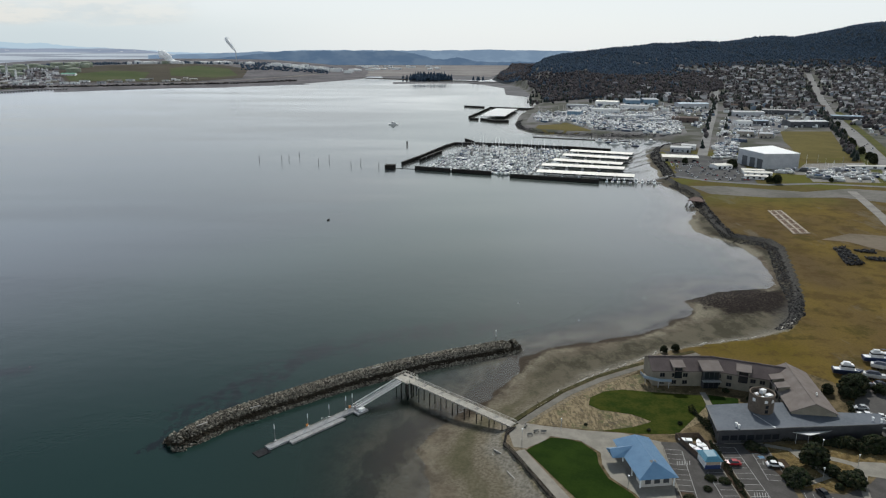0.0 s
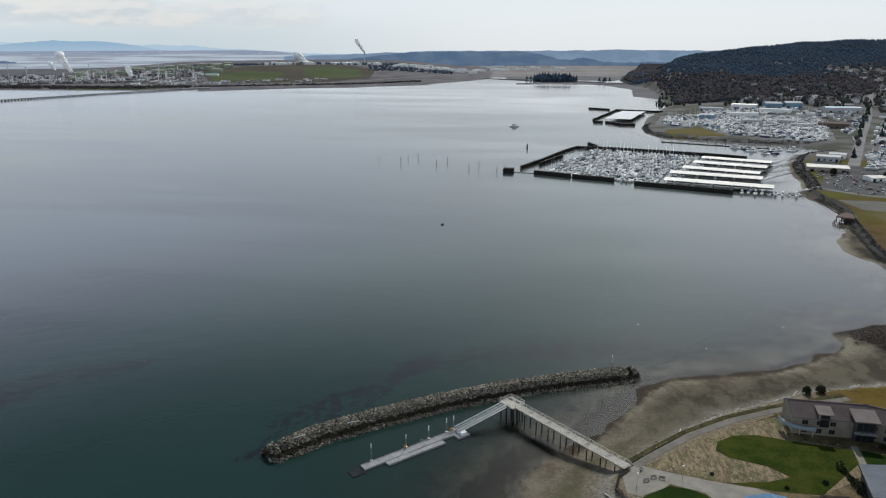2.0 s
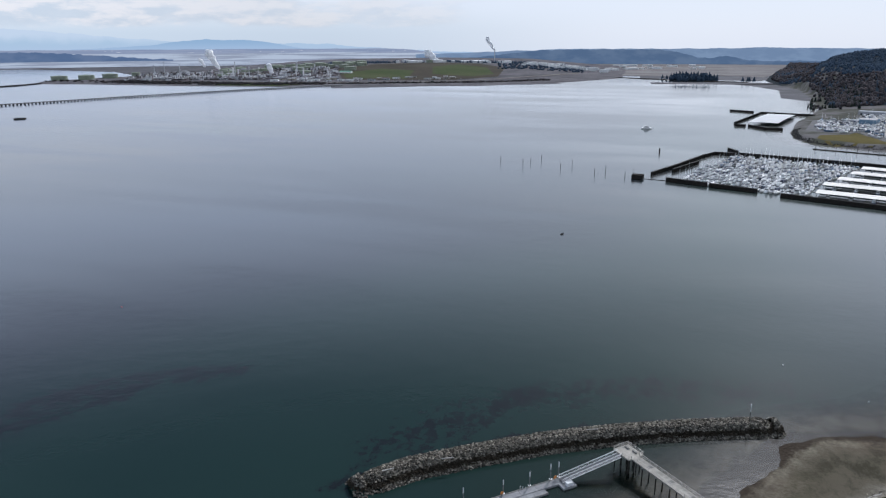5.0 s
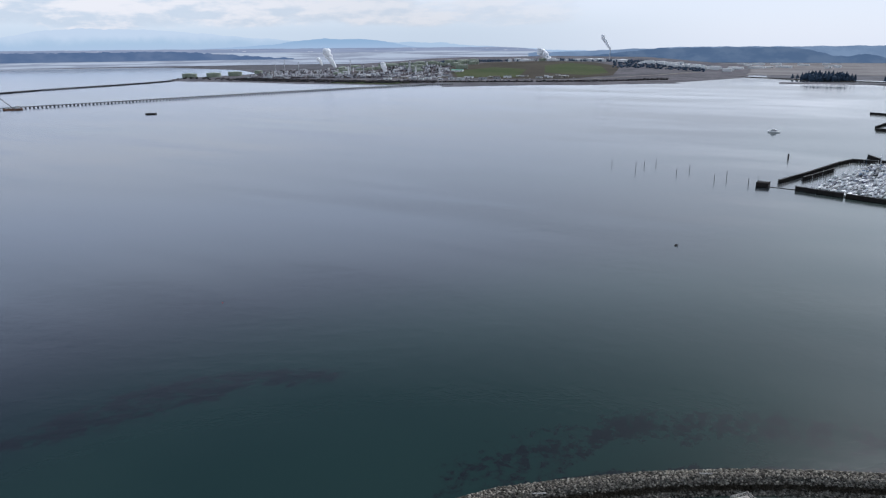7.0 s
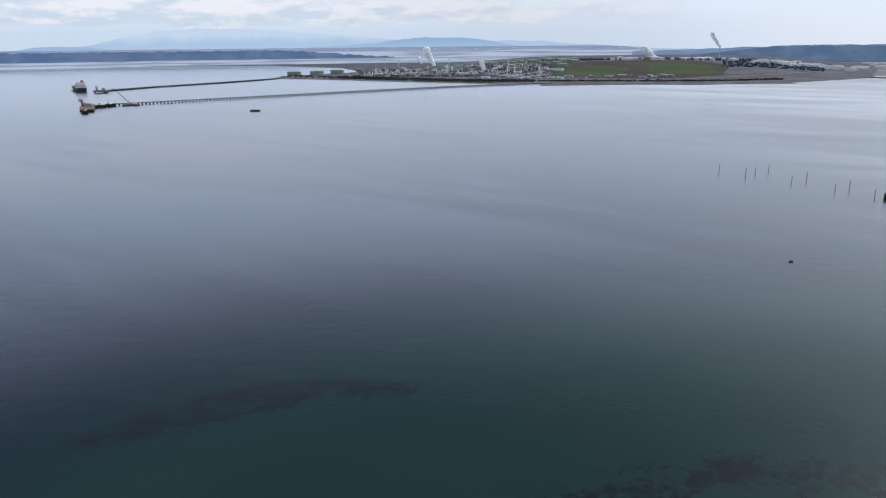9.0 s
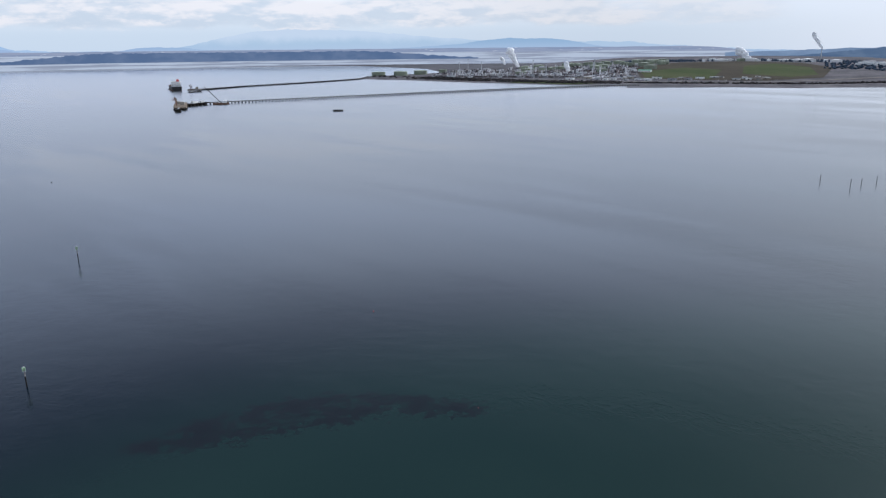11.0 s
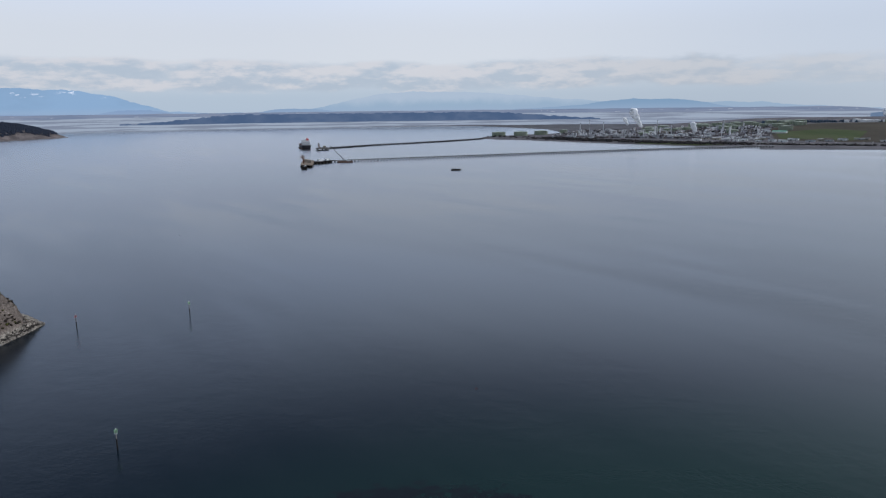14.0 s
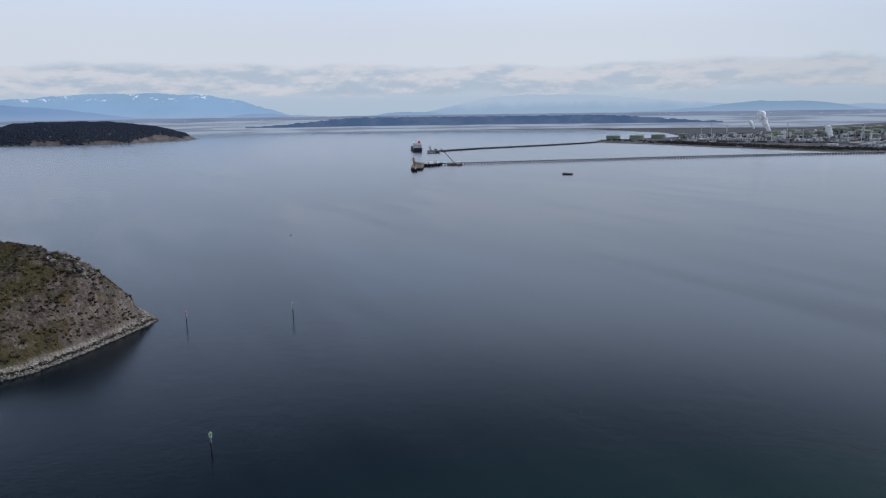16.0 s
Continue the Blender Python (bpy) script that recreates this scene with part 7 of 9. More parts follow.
PALE = surface("bleached_concrete", (0.27, 0.225, 0.18), (0.46, 0.41, 0.34), 0.4, 0.9, 0.2)
for a, b in (((0.08, 0), (0.08, 1)), ((0.5, 0), (0.5, 1)), ((0.92, 0), (0.92, 1)), ((0, 0.02), (1, 0.02)), ((0, 0.2), (1, 0.2)), ((0, 0.42), (1, 0.42)), ((0, 0.62), (1, 0.62)), ((0, 0.8), (1, 0.8)), ((0, 0.98), (1, 0.98))):
    part("footing", Build().beam((*across(*a), 0.1), (*across(*b), 0.1), 1.5 if a[0] == b[0] else 1.1, 0.5), PALE, slab)
part("floor_slab", Build().slab([(x - 236, y - 472) for x, y in S], -0.1, 0.09), surface("rubble_floor", (0.11, 0.075, 0.055), (0.19, 0.14, 0.11), 0.3, 0.95, 0.5), slab)
rg = random.Random(31)
for name, outline, n in (("a", [(233, 406), (241, 407), (233, 372), (222, 370)], 420), ("b", [(243, 401), (254, 399), (252, 394), (244, 396)], 110), ("c", [(240, 386), (252, 384), (250, 378), (241, 380)], 110)):
    b = Build()
    xs, ys = zip(*outline)
    for x, y, _ in scatter(rg, n, outline):
        s = rg.uniform(0.3, 1.0)
        b.lump(x, y, G + rg.uniform(0.1, 1.1), s, s * 0.8, s * 0.7, rg, 0.3)
    single("rubble_heap", b, RIPRAP, "dark rubble heap on the waste ground", "rubble", "rubble heaps", "stuff")
# riprap along the banks
def strew(line, n, lo, hi, small, large, name, mat, label):
    b, spots = Build(), []
    for i in range(n):
        x, y, a = along(line, rg.uniform(0, length(line) - 1))
        q = rg.uniform(lo, hi)
        spots.append((x - q * math.sin(a), y + q * math.cos(a)))
    spots = np.array(spots)
    for (x, y), z in zip(spots, land_height(spots[:, 0], spots[:, 1])):
        s = rg.uniform(small, large)
        b.lump(x, y, float(z) + 0.1 * s, s, s * 0.8, s * 0.6, rg, 0.3)
    single(name, b, mat, label, "riprap", "", "stuff")


strew([(148, 280), (162, 296), (172, 318), (186, 361), (203, 411), (202, 425), (187, 438), (190, 467), (199, 521), (208, 563), (209, 599), (206, 622)], 5200, -0.5, 6.0, 0.18, 0.6, "bank_riprap", RIPRAP, "dark boulders lining the bank")
strew([(213, 642), (218, 665), (226, 700), (232, 750), (243, 800), (256, 836), (272, 870), (312, 898)], 1500, -1, 8, 0.4, 1.1, "basin_riprap", RIPRAP, "dark boulders round the boat basin")
strew([(292, 972), (238, 975), (174, 1003), (135, 1027), (122, 1073), (122, 1125), (131, 1185)], 1500, -1, 8, 0.4, 1.1, "point_riprap", RIPRAP, "dark boulders round the boatyard point")
strew([(27, 204), (40, 220), (55, 234), (72, 245), (90, 257), (110, 265), (135, 271)], 700, 0.5, 5, 0.1, 0.3, "beach_cobbles", ARMOUR, "pale cobbles on the upper beach")
# bleached drift logs on the upper beach
for i in range(38):
    line = [(24, 203), (33, 214), (43.5, 226), (57, 237.6), (72, 247.4), (88, 259), (109, 266.6), (129, 271.6), (146, 280), (158, 294)] if i < 34 else [(16, 188), (18, 182), (25, 165), (33, 145)]
    x, y, a = along(line, rg.uniform(0, length(line) - 1))
    q = rg.uniform(-0.3, 2.2)
    x, y, a = x - q * math.sin(a), y + q * math.cos(a), a + rg.uniform(-0.5, 0.5)
    if i >= 34:
        x -= 1.5
    n, r = rg.uniform(0.8, 2.6), rg.uniform(0.07, 0.17)
    z = float(land_height(np.array([x]), np.array([y]))[0]) + r
    single("drift_log", Build().beam((x - n * math.cos(a), y - n * math.sin(a), z), (x + n * math.cos(a), y + n * math.sin(a), z + 0.05), r * 2, r * 2), bpy.data.materials["bleached_log"], "bleached drift log on the upper beach", "log", "beach logs")
# old wharf stub on the bank
stub = thing("old_wharf", pose(202, 545, 0, 0, 0, -35), "collapsed dark timber wharf on the bank", "wharf")
part("deck", Build().box(0, 0, 3.9, 14, 16, 0.5), surface("rotten_deck", (0.12, 0.085, 0.075), (0.17, 0.125, 0.11), 0.4, 0.9, 0.3), stub)
for i in range(5):
    for j in range(3):
        part("pile", Build().cyl(-6.5 + i * 3.2, -8 - j * 3.4, -2, 3.9 - j * 1.1, 0.3, 0.25, 7), DARK_PILE, stub)


# ---- buildings of the port ----
def hut(name, x, y, wide, deep, high, turn, wallmat, roofmat, label, group="", pitch=0.12, windows=0, category="building", z=None):
    """A plain building on its front-left corner: walls, pitched roof, doors or windows along the front."""
    if z is None:
        z = float(land_height(np.array([x]), np.array([y]))[0])
    t = thing(name, pose(x, y, z, 0, 0, turn), label, category, group)
    ridge = high + deep / 2 * pitch
    b = Build().add([(0, 0, -2), (wide, 0, -2), (wide, deep, -2), (0, deep, -2), (0, 0, high), (wide, 0, high), (wide, deep, high), (0, deep, high), (0, deep / 2, ridge), (wide, deep / 2, ridge)],
                    [(3, 2, 1, 0), (0, 1, 5, 4), (2, 3, 7, 6), (1, 2, 6, 9, 5), (3, 0, 4, 8, 7), (4, 5, 9, 8), (6, 7, 8, 9)])
    part("wall", b, wallmat, t)
    o = 0.4
    for y0 in (-o, deep + o):
        pts = [(-o, deep / 2, ridge + 0.1), (wide + o, deep / 2, ridge + 0.1), (wide + o, y0, high - o * pitch + 0.1), (-o, y0, high - o * pitch + 0.1)]
        pts += [(px, py, pz - 0.18) for px, py, pz in pts]
        part("roof", Build().add(pts, [(0, 1, 2, 3), (7, 6, 5, 4), (0, 4, 5, 1), (1, 5, 6, 2), (2, 6, 7, 3), (3, 7, 4, 0)]), roofmat, t)
    for i in range(windows):
        part("window" if i % 3 else "door", Build().box((i + 0.5) * wide / windows, -0.03, 0.9 if i % 3 else 0, min(wide / windows * 0.4, 3.2), 0.14, min(high - 1.6, 1.5) if i % 3 else min(high - 0.8, 3.0)), GLASS_DARK, t)
    return t


GREY_SHEET = surface("grey_sheet_wall", (0.40, 0.41, 0.43), (0.48, 0.49, 0.505), 0.15, 0.8, 0.1)
TAN_WALL = surface("tan_wall", (0.30, 0.27, 0.23), (0.38, 0.35, 0.30), 0.3, 0.8, 0.1)
BLUE_SHEET = surface("blue_sheet", (0.13, 0.22, 0.30), (0.17, 0.27, 0.36), 0.2, 0.55, 0.1)
DARK_SHEET = surface("slate_sheet", (0.06, 0.065, 0.075), (0.09, 0.095, 0.105), 0.2, 0.6, 0.1)
BROWN_ROOF = surface("brown_roof", (0.11, 0.085, 0.075), (0.16, 0.125, 0.11), 0.3, 0.8, 0.1)
# the tall white warehouse
wh = thing("warehouse", pose(313, 686, G, 0, 0, 1), "tall pale grey warehouse with a white roof and large doors", "warehouse")
out = [(0, 0), (36, 2.5), (35, 59), (-8, 41)]
part("wall", Build().slab(out, -1, 15.0), GREY_SHEET, wh)
part("roof", Build().slab([(14 + (x - 14) * 1.02, 25 + (y - 25) * 1.02) for x, y in out], 15.0, 15.5), WHITE, wh)
for k in range(14):
    part("wall_rib", Build().box(1.2 + k * 2.6, -0.12 + k * 0.18, 0, 0.25, 0.3, 15), GREY_SHEET, wh)
for k in (0.14, 0.42, 0.72):
    part("door", Build().box(-8 * k - 0.12, 41 * k, 0, 0.4, 8, 9.5, 11), DARK_SHEET, wh)
for spec in (("restaurant", 230, 738, 36, 20, 5.0, GRID + 8, TAN_WALL, CREAM_ROOF, "low waterfront building with a pale flat roof", 9), ("office", 259, 806, 22, 16, 5.2, GRID, GREY_SHEET, WHITE_ROOF, "small pale port office with a white roof", 5),
             ("shed", 278, 826, 16, 14, 5, GRID, WHITE, WHITE_ROOF, "small white shed", 2), ("shed", 268, 686, 17, 13, 3.6, 12, WHITE, CREAM_ROOF, "small white port shed", 3), ("shed", 281, 652, 24, 9, 3.2, -14, WHITE, CREAM_ROOF, "long low white storage shed", 4),
             ("shed", 274, 634, 20, 8, 3.0, -14, WHITE, CREAM_ROOF, "long low white storage shed", 4), ("shed", 285, 668, 20, 8, 3.0, -14, WHITE, CREAM_ROOF, "low white storage shed", 3), ("workshop", 520, 1068, 58, 26, 8, 2, DARK_SHEET, WHITE_ROOF, "dark workshop with a white roof", 8), ("workshop", 446, 1080, 22, 22, 7, GRID + 20, WHITE, WHITE_ROOF, "white workshop", 4),
             ("workshop", 474, 1088, 22, 20, 7, GRID + 20, DARK_SHEET, BLUE_SHEET, "workshop with a teal roof", 4), ("workshop", 495, 1222, 52, 22, 7, GRID + 18, GREY_SHEET, WHITE_ROOF, "long white-roofed workshop", 6), ("workshop", 440, 1342, 56, 30, 8, GRID + 20, GREY_SHEET, BLUE_SHEET, "long pale workshop", 6),
             ("workshop", 362, 1134, 40, 26, 7, GRID, BROWN_ROOF, BROWN_ROOF, "brown workshop", 5), ("workshop", 394, 951, 20, 20, 7, GRID + 4, TAN_WALL, GREY_SHEET, "grey workshop", 4), ("workshop", 416, 934, 16, 18, 6, GRID + 4, TAN_WALL, GREY_SHEET, "small grey workshop", 3), ("workshop", 357, 1402, 27, 40, 9, GRID + 18, BLUE_SHEET, GREY_SHEET, "blue-grey boat hall", 3),
             ("workshop", 391, 1404, 28, 40, 9, GRID + 18, BLUE_SHEET, GREY_SHEET, "blue-grey boat hall", 3), ("workshop", 266, 1280, 48, 22, 7, GRID + 14, WHITE, WHITE_ROOF, "long white boat hall", 4), ("workshop", 212, 1226, 22, 24, 9, GRID, BLUE_SHEET, WHITE_ROOF, "blue boat hall", 3), ("workshop", 268, 1178, 26, 18, 6, GRID, GREY_SHEET, GREY_SHEET, "grey shed with open front", 3),
             ("workshop", 318, 1176, 24, 18, 6, GRID, GREY_SHEET, GREY_SHEET, "grey shed", 3), ("workshop", 326, 1136, 26, 16, 5, GRID, GREY_SHEET, GREY_SHEET, "low grey shed", 3), ("workshop", 330, 1340, 50, 20, 7, GRID, WHITE, WHITE_ROOF, "white works building", 5), ("workshop", 300, 1420, 44, 24, 8, GRID, WHITE, CREAM_ROOF, "pale works building", 5),
             ("workshop", 240, 1400, 40, 18, 6, GRID, GREY_SHEET, GREY_SHEET, "grey works building", 4), ("workshop", 560, 1260, 60, 22, 7, GRID, DARK_SHEET, DARK_SHEET, "dark warehouse", 6), ("workshop", 640, 1180, 46, 20, 6, GRID, DARK_SHEET, BLUE_SHEET, "slate-blue warehouse", 5), ("shed", 398, 690, 42, 6, 3.2, -3, WHITE, CREAM_ROOF, "long low storage roof", 5),
             ("shop", 660, 1040, 60, 18, 5, GRID, TAN_WALL, BROWN_ROOF, "long low brown shop row", 8), ("shop", 760, 1200, 54, 18, 5, GRID, TAN_WALL, GREY_SHEET, "long low shop row", 8), ("shop", 640, 960, 40, 18, 5, GRID, TAN_WALL, DARK_SHEET, "low dark-roofed shop", 6)):
    name, x, y, w, d, hh, turn, wm, rm, words, nw = spec
    hut(name, x, y, w, d, hh, turn, wm, rm, words + " in the port yards", "port buildings", 0.1, min(nw, 4))

# ---- boats ashore ----
b = Build()
count = 0
for zone, n in (([(290, 748), (312, 752), (362, 876), (340, 884)], 60), ([(304, 674), (340, 658), (334, 626), (398, 620), (430, 640), (400, 690), (352, 688)], 60), ([(150, 1135), (172, 1115), (198, 1130), (216, 1024), (300, 965), (336, 992), (408, 1280), (225, 1310), (165, 1280)], 760),
                ([(395, 945), (430, 930), (478, 1010), (430, 1060)], 40), ([(250, 1300), (300, 1320), (320, 1400), (230, 1390)], 60), ([(480, 1100), (560, 1130), (560, 1210), (500, 1215)], 40)):
    xs, ys = zip(*zone)
    for x, y, _ in scatter(rg, n, zone):
        a = rg.choice((GRID, GRID + 90, GRID + 180)) + rg.uniform(-12, 12)
        m = pose(x, y, G + 0.9, 0, 0, a)
        if count < 45 and y < 800:
            kind = rg.choice((0, 1, 2, 3, 4, 5, 6))
            tagged(copy_thing(BOATS[kind], m), BOAT_WORDS[kind].replace("moored at a dock", "propped ashore").replace("at a dock", "propped ashore"), "boat", "boats ashore")
            single("boat_stand", Build().box(x, y, G, 4.0, 1.6, 0.95, a, 0.7), RUST, "steel cradle under a boat ashore", "boat cradle", "boat cradles")
            count += 1
        else:
            n2 = rg.uniform(8, 14)
            src = boat_mesh(n2, n2 * 0.3, 2.2)
            b.add(src.v, src.f, pose(x, y, G + 0.3, 0, 0, a))
            b.box(x, y, G + 2.3, n2 * 0.45, n2 * 0.22, 1.6, a, 0.8)
            if rg.random() < 0.3:
                b.cyl(x, y, G + 3, G + rg.uniform(11, 17), 0.12, 0.08, 4)
for zone, n in (([(345, 900), (380, 890), (440, 1060), (480, 1230), (560, 1260), (420, 1420), (250, 1430), (300, 1310), (415, 1290)], 300), ([(470, 1050), (560, 1060), (640, 1180), (650, 1290), (560, 1290), (480, 1150)], 130), ([(580, 960), (700, 950), (820, 1230), (700, 1250)], 110)):
    for x, y, _ in scatter(rg, n, zone):
        if within(x, y, [(483, 1017), (571, 1034), (455, 790), (372, 725)]) or abs((x - 286) * 0.925 - (y - 778) * 0.38) < 9:
            continue
        z = float(land_height(np.array([x]), np.array([y]))[0])
        b.box(x, y, z, rg.uniform(3, 11), rg.uniform(2, 4.5), rg.uniform(1.5, 4), GRID + rg.choice((0, 90)) + rg.uniform(-6, 6), 0.9)
single("boatyard_boats", b, BOAT_WHITE, "crowded white boats, trailers and crates standing in the boatyards", "boats", "", "stuff")
# work boats on trailers in the yard behind the long building
for x, y, a, kind, words in ((148.4, 236.0, -14, 7, "dark-hulled work boat with a white cabin roof on a trailer"), (156.6, 232.6, -24, 6, "grey covered boat on a trailer in the yard"), (165.6, 246.8, -10, 7, "dark-hulled work boat on a trailer in the yard"),
                             (164.0, 240.2, -30, 6, "covered boat on a trailer in the yard"), (172.0, 250.0, -8, 5, "dark sailing boat on a trailer in the yard")):
    tagged(copy_thing(BOATS[kind], pose(x, y, G + 0.95, 0, 0, a)), words, "boat", "yard work boats")
    tr = thing("boat_trailer", pose(x, y, G, 0, 0, a), "steel boat trailer under a work boat", "trailer", "boat trailers")
    part("frame", Build().box(0, 0, 0.45, 8.0, 1.7, 0.55, 0, 0.9), RUST, tr)
    for wx in (-1.6, -0.6):
        for wy in (-1.0, 1.0):
            part("wheel", Build().cyl(wx, wy, 0.0, 0.66, 0.34, 0.34, 10), DARK_PILE, tr)
# parked cars in the port lot
lot = [(214, 645), (232, 636), (272, 618), (292, 690), (290, 735), (262, 730), (236, 728), (226, 690)]
for x, y, _ in scatter(rg, 80, lot):
    y = 640 + round((y - 640) / 11) * 11 + rg.uniform(-1, 1)
    park(rg.choice(("white", "silver", "white", "black", "navy", "grey", "red", "van")), x, y, G + 0.1, GRID + 90 + rg.uniform(-4, 4), "parked in the port lot", "port cars")
for i in range(14):
    d = rg.uniform(0.02, 0.9)
    side = rg.choice((-3, 3))
    x, y = 463 + (960 - 463) * d + side, 742 + (1883 - 742) * d
    park(rg.choice(("white", "silver", "black", "van", "grey")), x, y, float(land_height(np.array([x]), np.array([y]))[0]) + 0.17, 66, "on the main road", "road cars")

# ---- houses and trees on the town slope ----
HOUSE_WALL = [surface(f"house_paint_{k}", c, tuple(v * 1.15 for v in c), 0.4, 0.8, 0.1) for k, c in (("white", (0.62, 0.61, 0.58)), ("grey", (0.30, 0.30, 0.30)), ("tan", (0.36, 0.31, 0.24)), ("blue", (0.20, 0.26, 0.32)))]
HOUSE_ROOF = [surface(f"house_roof_{k}", c, tuple(v * 1.3 for v in c), 0.4, 0.85, 0.1) for k, c in (("dark", (0.06, 0.06, 0.065)), ("grey", (0.17, 0.17, 0.175)), ("brown", (0.12, 0.09, 0.075)), ("pale", (0.30, 0.29, 0.28)))]
town = [(430, 1440), (560, 1300), (640, 1260), (620, 1010), (560, 760), (700, 700), (1100, 900), (1700, 1200), (2000, 1500), (2000, 2200), (1500, 2350), (1000, 2330), (700, 2150), (520, 1950), (380, 1700), (330, 1500)]
spots = []
for i in range(-60, 90):
    for j in range(-40, 80):
        x, y = 700 + i * 24 * gx + j * 31 * -gy, 1500 + i * 24 * gy + j * 31 * gx
        spots.append((x + rg.uniform(-9, 9), y + rg.uniform(-10, 10)))
sx, sy = np.array(spots).T
keep = inside(sx, sy, town) & (away(sx, sy, [(405, 610), (463, 742), (960, 1883), (1060, 2110)]) > 22) & (away(sx, sy, [(286, 778), (595, 1577), (700, 1850)]) > 16) & (sx < 0.85 * sy + 40)
sz = land_height(sx, sy)
walls, roofs = Build(), Build()
COPSE = [(300, 1560), (464, 1590), (600, 1630), (650, 1690), (735, 1900), (722, 2060), (606, 2150), (500, 2130), (400, 2120), (330, 1900)]
made = 0
order = sorted(np.where(keep)[0], key=lambda k: math.hypot(sx[k], sy[k]))
for k in order:
    if rg.random() < 0.2:
        continue
    x, y, z = float(sx[k]), float(sy[k]), float(sz[k])
    if z > 62 or (within(x, y, COPSE) and rg.random() < 0.93):
        continue
    w, d, hh = rg.uniform(10, 17), rg.uniform(9, 12), rg.choice((3.4, 5.4, 5.6, 6.0))
    turn = GRID + rg.choice((0, 90))
    if made < 150:
        hut("house", x, y, w, d, hh, turn, rg.choice(HOUSE_WALL), rg.choice(HOUSE_ROOF), rg.choice(("small house with a pitched roof on the town slope", "family house with a gabled roof")), "town houses", 0.5, 2, "house", z)
        made += 1
    else:
        m = pose(x, y, z, 0, 0, turn)
        walls.box(x, y, z - 2, w, d, hh + 2, turn)
        roofs.add([(-w / 2 - .4, -d / 2 - .4, hh), (w / 2 + .4, -d / 2 - .4, hh), (w / 2 + .4, d / 2 + .4, hh), (-w / 2 - .4, d / 2 + .4, hh), (-w / 2 - .4, 0, hh + d * 0.28), (w / 2 + .4, 0, hh + d * 0.28)],
                  [(0, 1, 5, 4), (2, 3, 4, 5), (1, 2, 5), (3, 0, 4), (3, 2, 1, 0)], m)
single("far_house_walls", walls, islands("far_house_paint", [(0.76, 0.75, 0.73), (0.46, 0.46, 0.47), (0.52, 0.48, 0.44), (0.36, 0.41, 0.46), (0.70, 0.69, 0.68), (0.32, 0.29, 0.28)], 0.8, 0, 2, 0.1), "far houses of the hillside town", "houses", "", "stuff")
single("far_house_roofs", roofs, islands("far_house_roofs", [(0.07, 0.07, 0.078), (0.13, 0.13, 0.14), (0.11, 0.095, 0.09), (0.46, 0.455, 0.46), (0.24, 0.235, 0.245), (0.10, 0.098, 0.105), (0.30, 0.295, 0.305), (0.13, 0.115, 0.11)], 0.85), "pitched roofs of the far houses", "houses", "", "stuff")


def conifer(b, x, y, z, high, r, rg):
    n = 6
    a0 = rg.uniform(0, 1)
    ring = [(x + r * rg.uniform(0.75, 1.2) * math.cos(a0 + 6.28 * i / n), y + r * rg.uniform(0.75, 1.2) * math.sin(a0 + 6.28 * i / n), z + high * rg.uniform(0.05, 0.18)) for i in range(n)]
    mid = [(x + r * 0.55 * math.cos(a0 + 0.5 + 6.28 * i / n), y + r * 0.55 * math.sin(a0 + 0.5 + 6.28 * i / n), z + high * rg.uniform(0.45, 0.6)) for i in range(n)]
    b.add(ring + mid + [(x, y, z + high)], [(i, (i + 1) % n, n + i) for i in range(n)] + [((i + 1) % n, n + (i + 1) % n, n + i) for i in range(n)] + [(n + i, n + (i + 1) % n, 2 * n) for i in range(n)])


# wooded ridge: conifers above, bare alder woods on the lower slopes
firs, alders, town_firs = Build(), Build(), Build()
N = 80000
tx = np.array([rg.uniform(30, 3300) for _ in range(N)])
ty = np.array([rg.uniform(1550, 3500) if i % 8 else rg.uniform(3400, 4700) for i in range(N)])
tx = np.where(ty > 3450, tx * 0.45, tx)
tz = land_height(tx, ty)
in_town = inside(tx, ty, town)
woods = waves(tx, ty, 9, 500)
on_land = inside(tx, ty, BANK + [(4990, 4950), (4990, -500)])
nf = 0
for x, y, z, t, w, ok in zip(tx.tolist(), ty.tolist(), tz.tolist(), in_town, woods, on_land):
    if not ok or math.hypot(x, y) > 4700 or x > 0.95 * y + 200:
        continue
    if t and z < 60 and not within(x, y, COPSE):
        continue
    high_up = z > 44 + 14 * w
    if high_up or w > 0.45 or rg.random() < 0.07:
        conifer(firs, x, y, z - 1, rg.uniform(6, 10.5), rg.uniform(3.4, 5.6), rg)
    else:
        s = rg.uniform(2.4, 4.6)
        alders.lump(x, y, z + s * 0.8, s, s, s * 1.1, rg, 0.35)
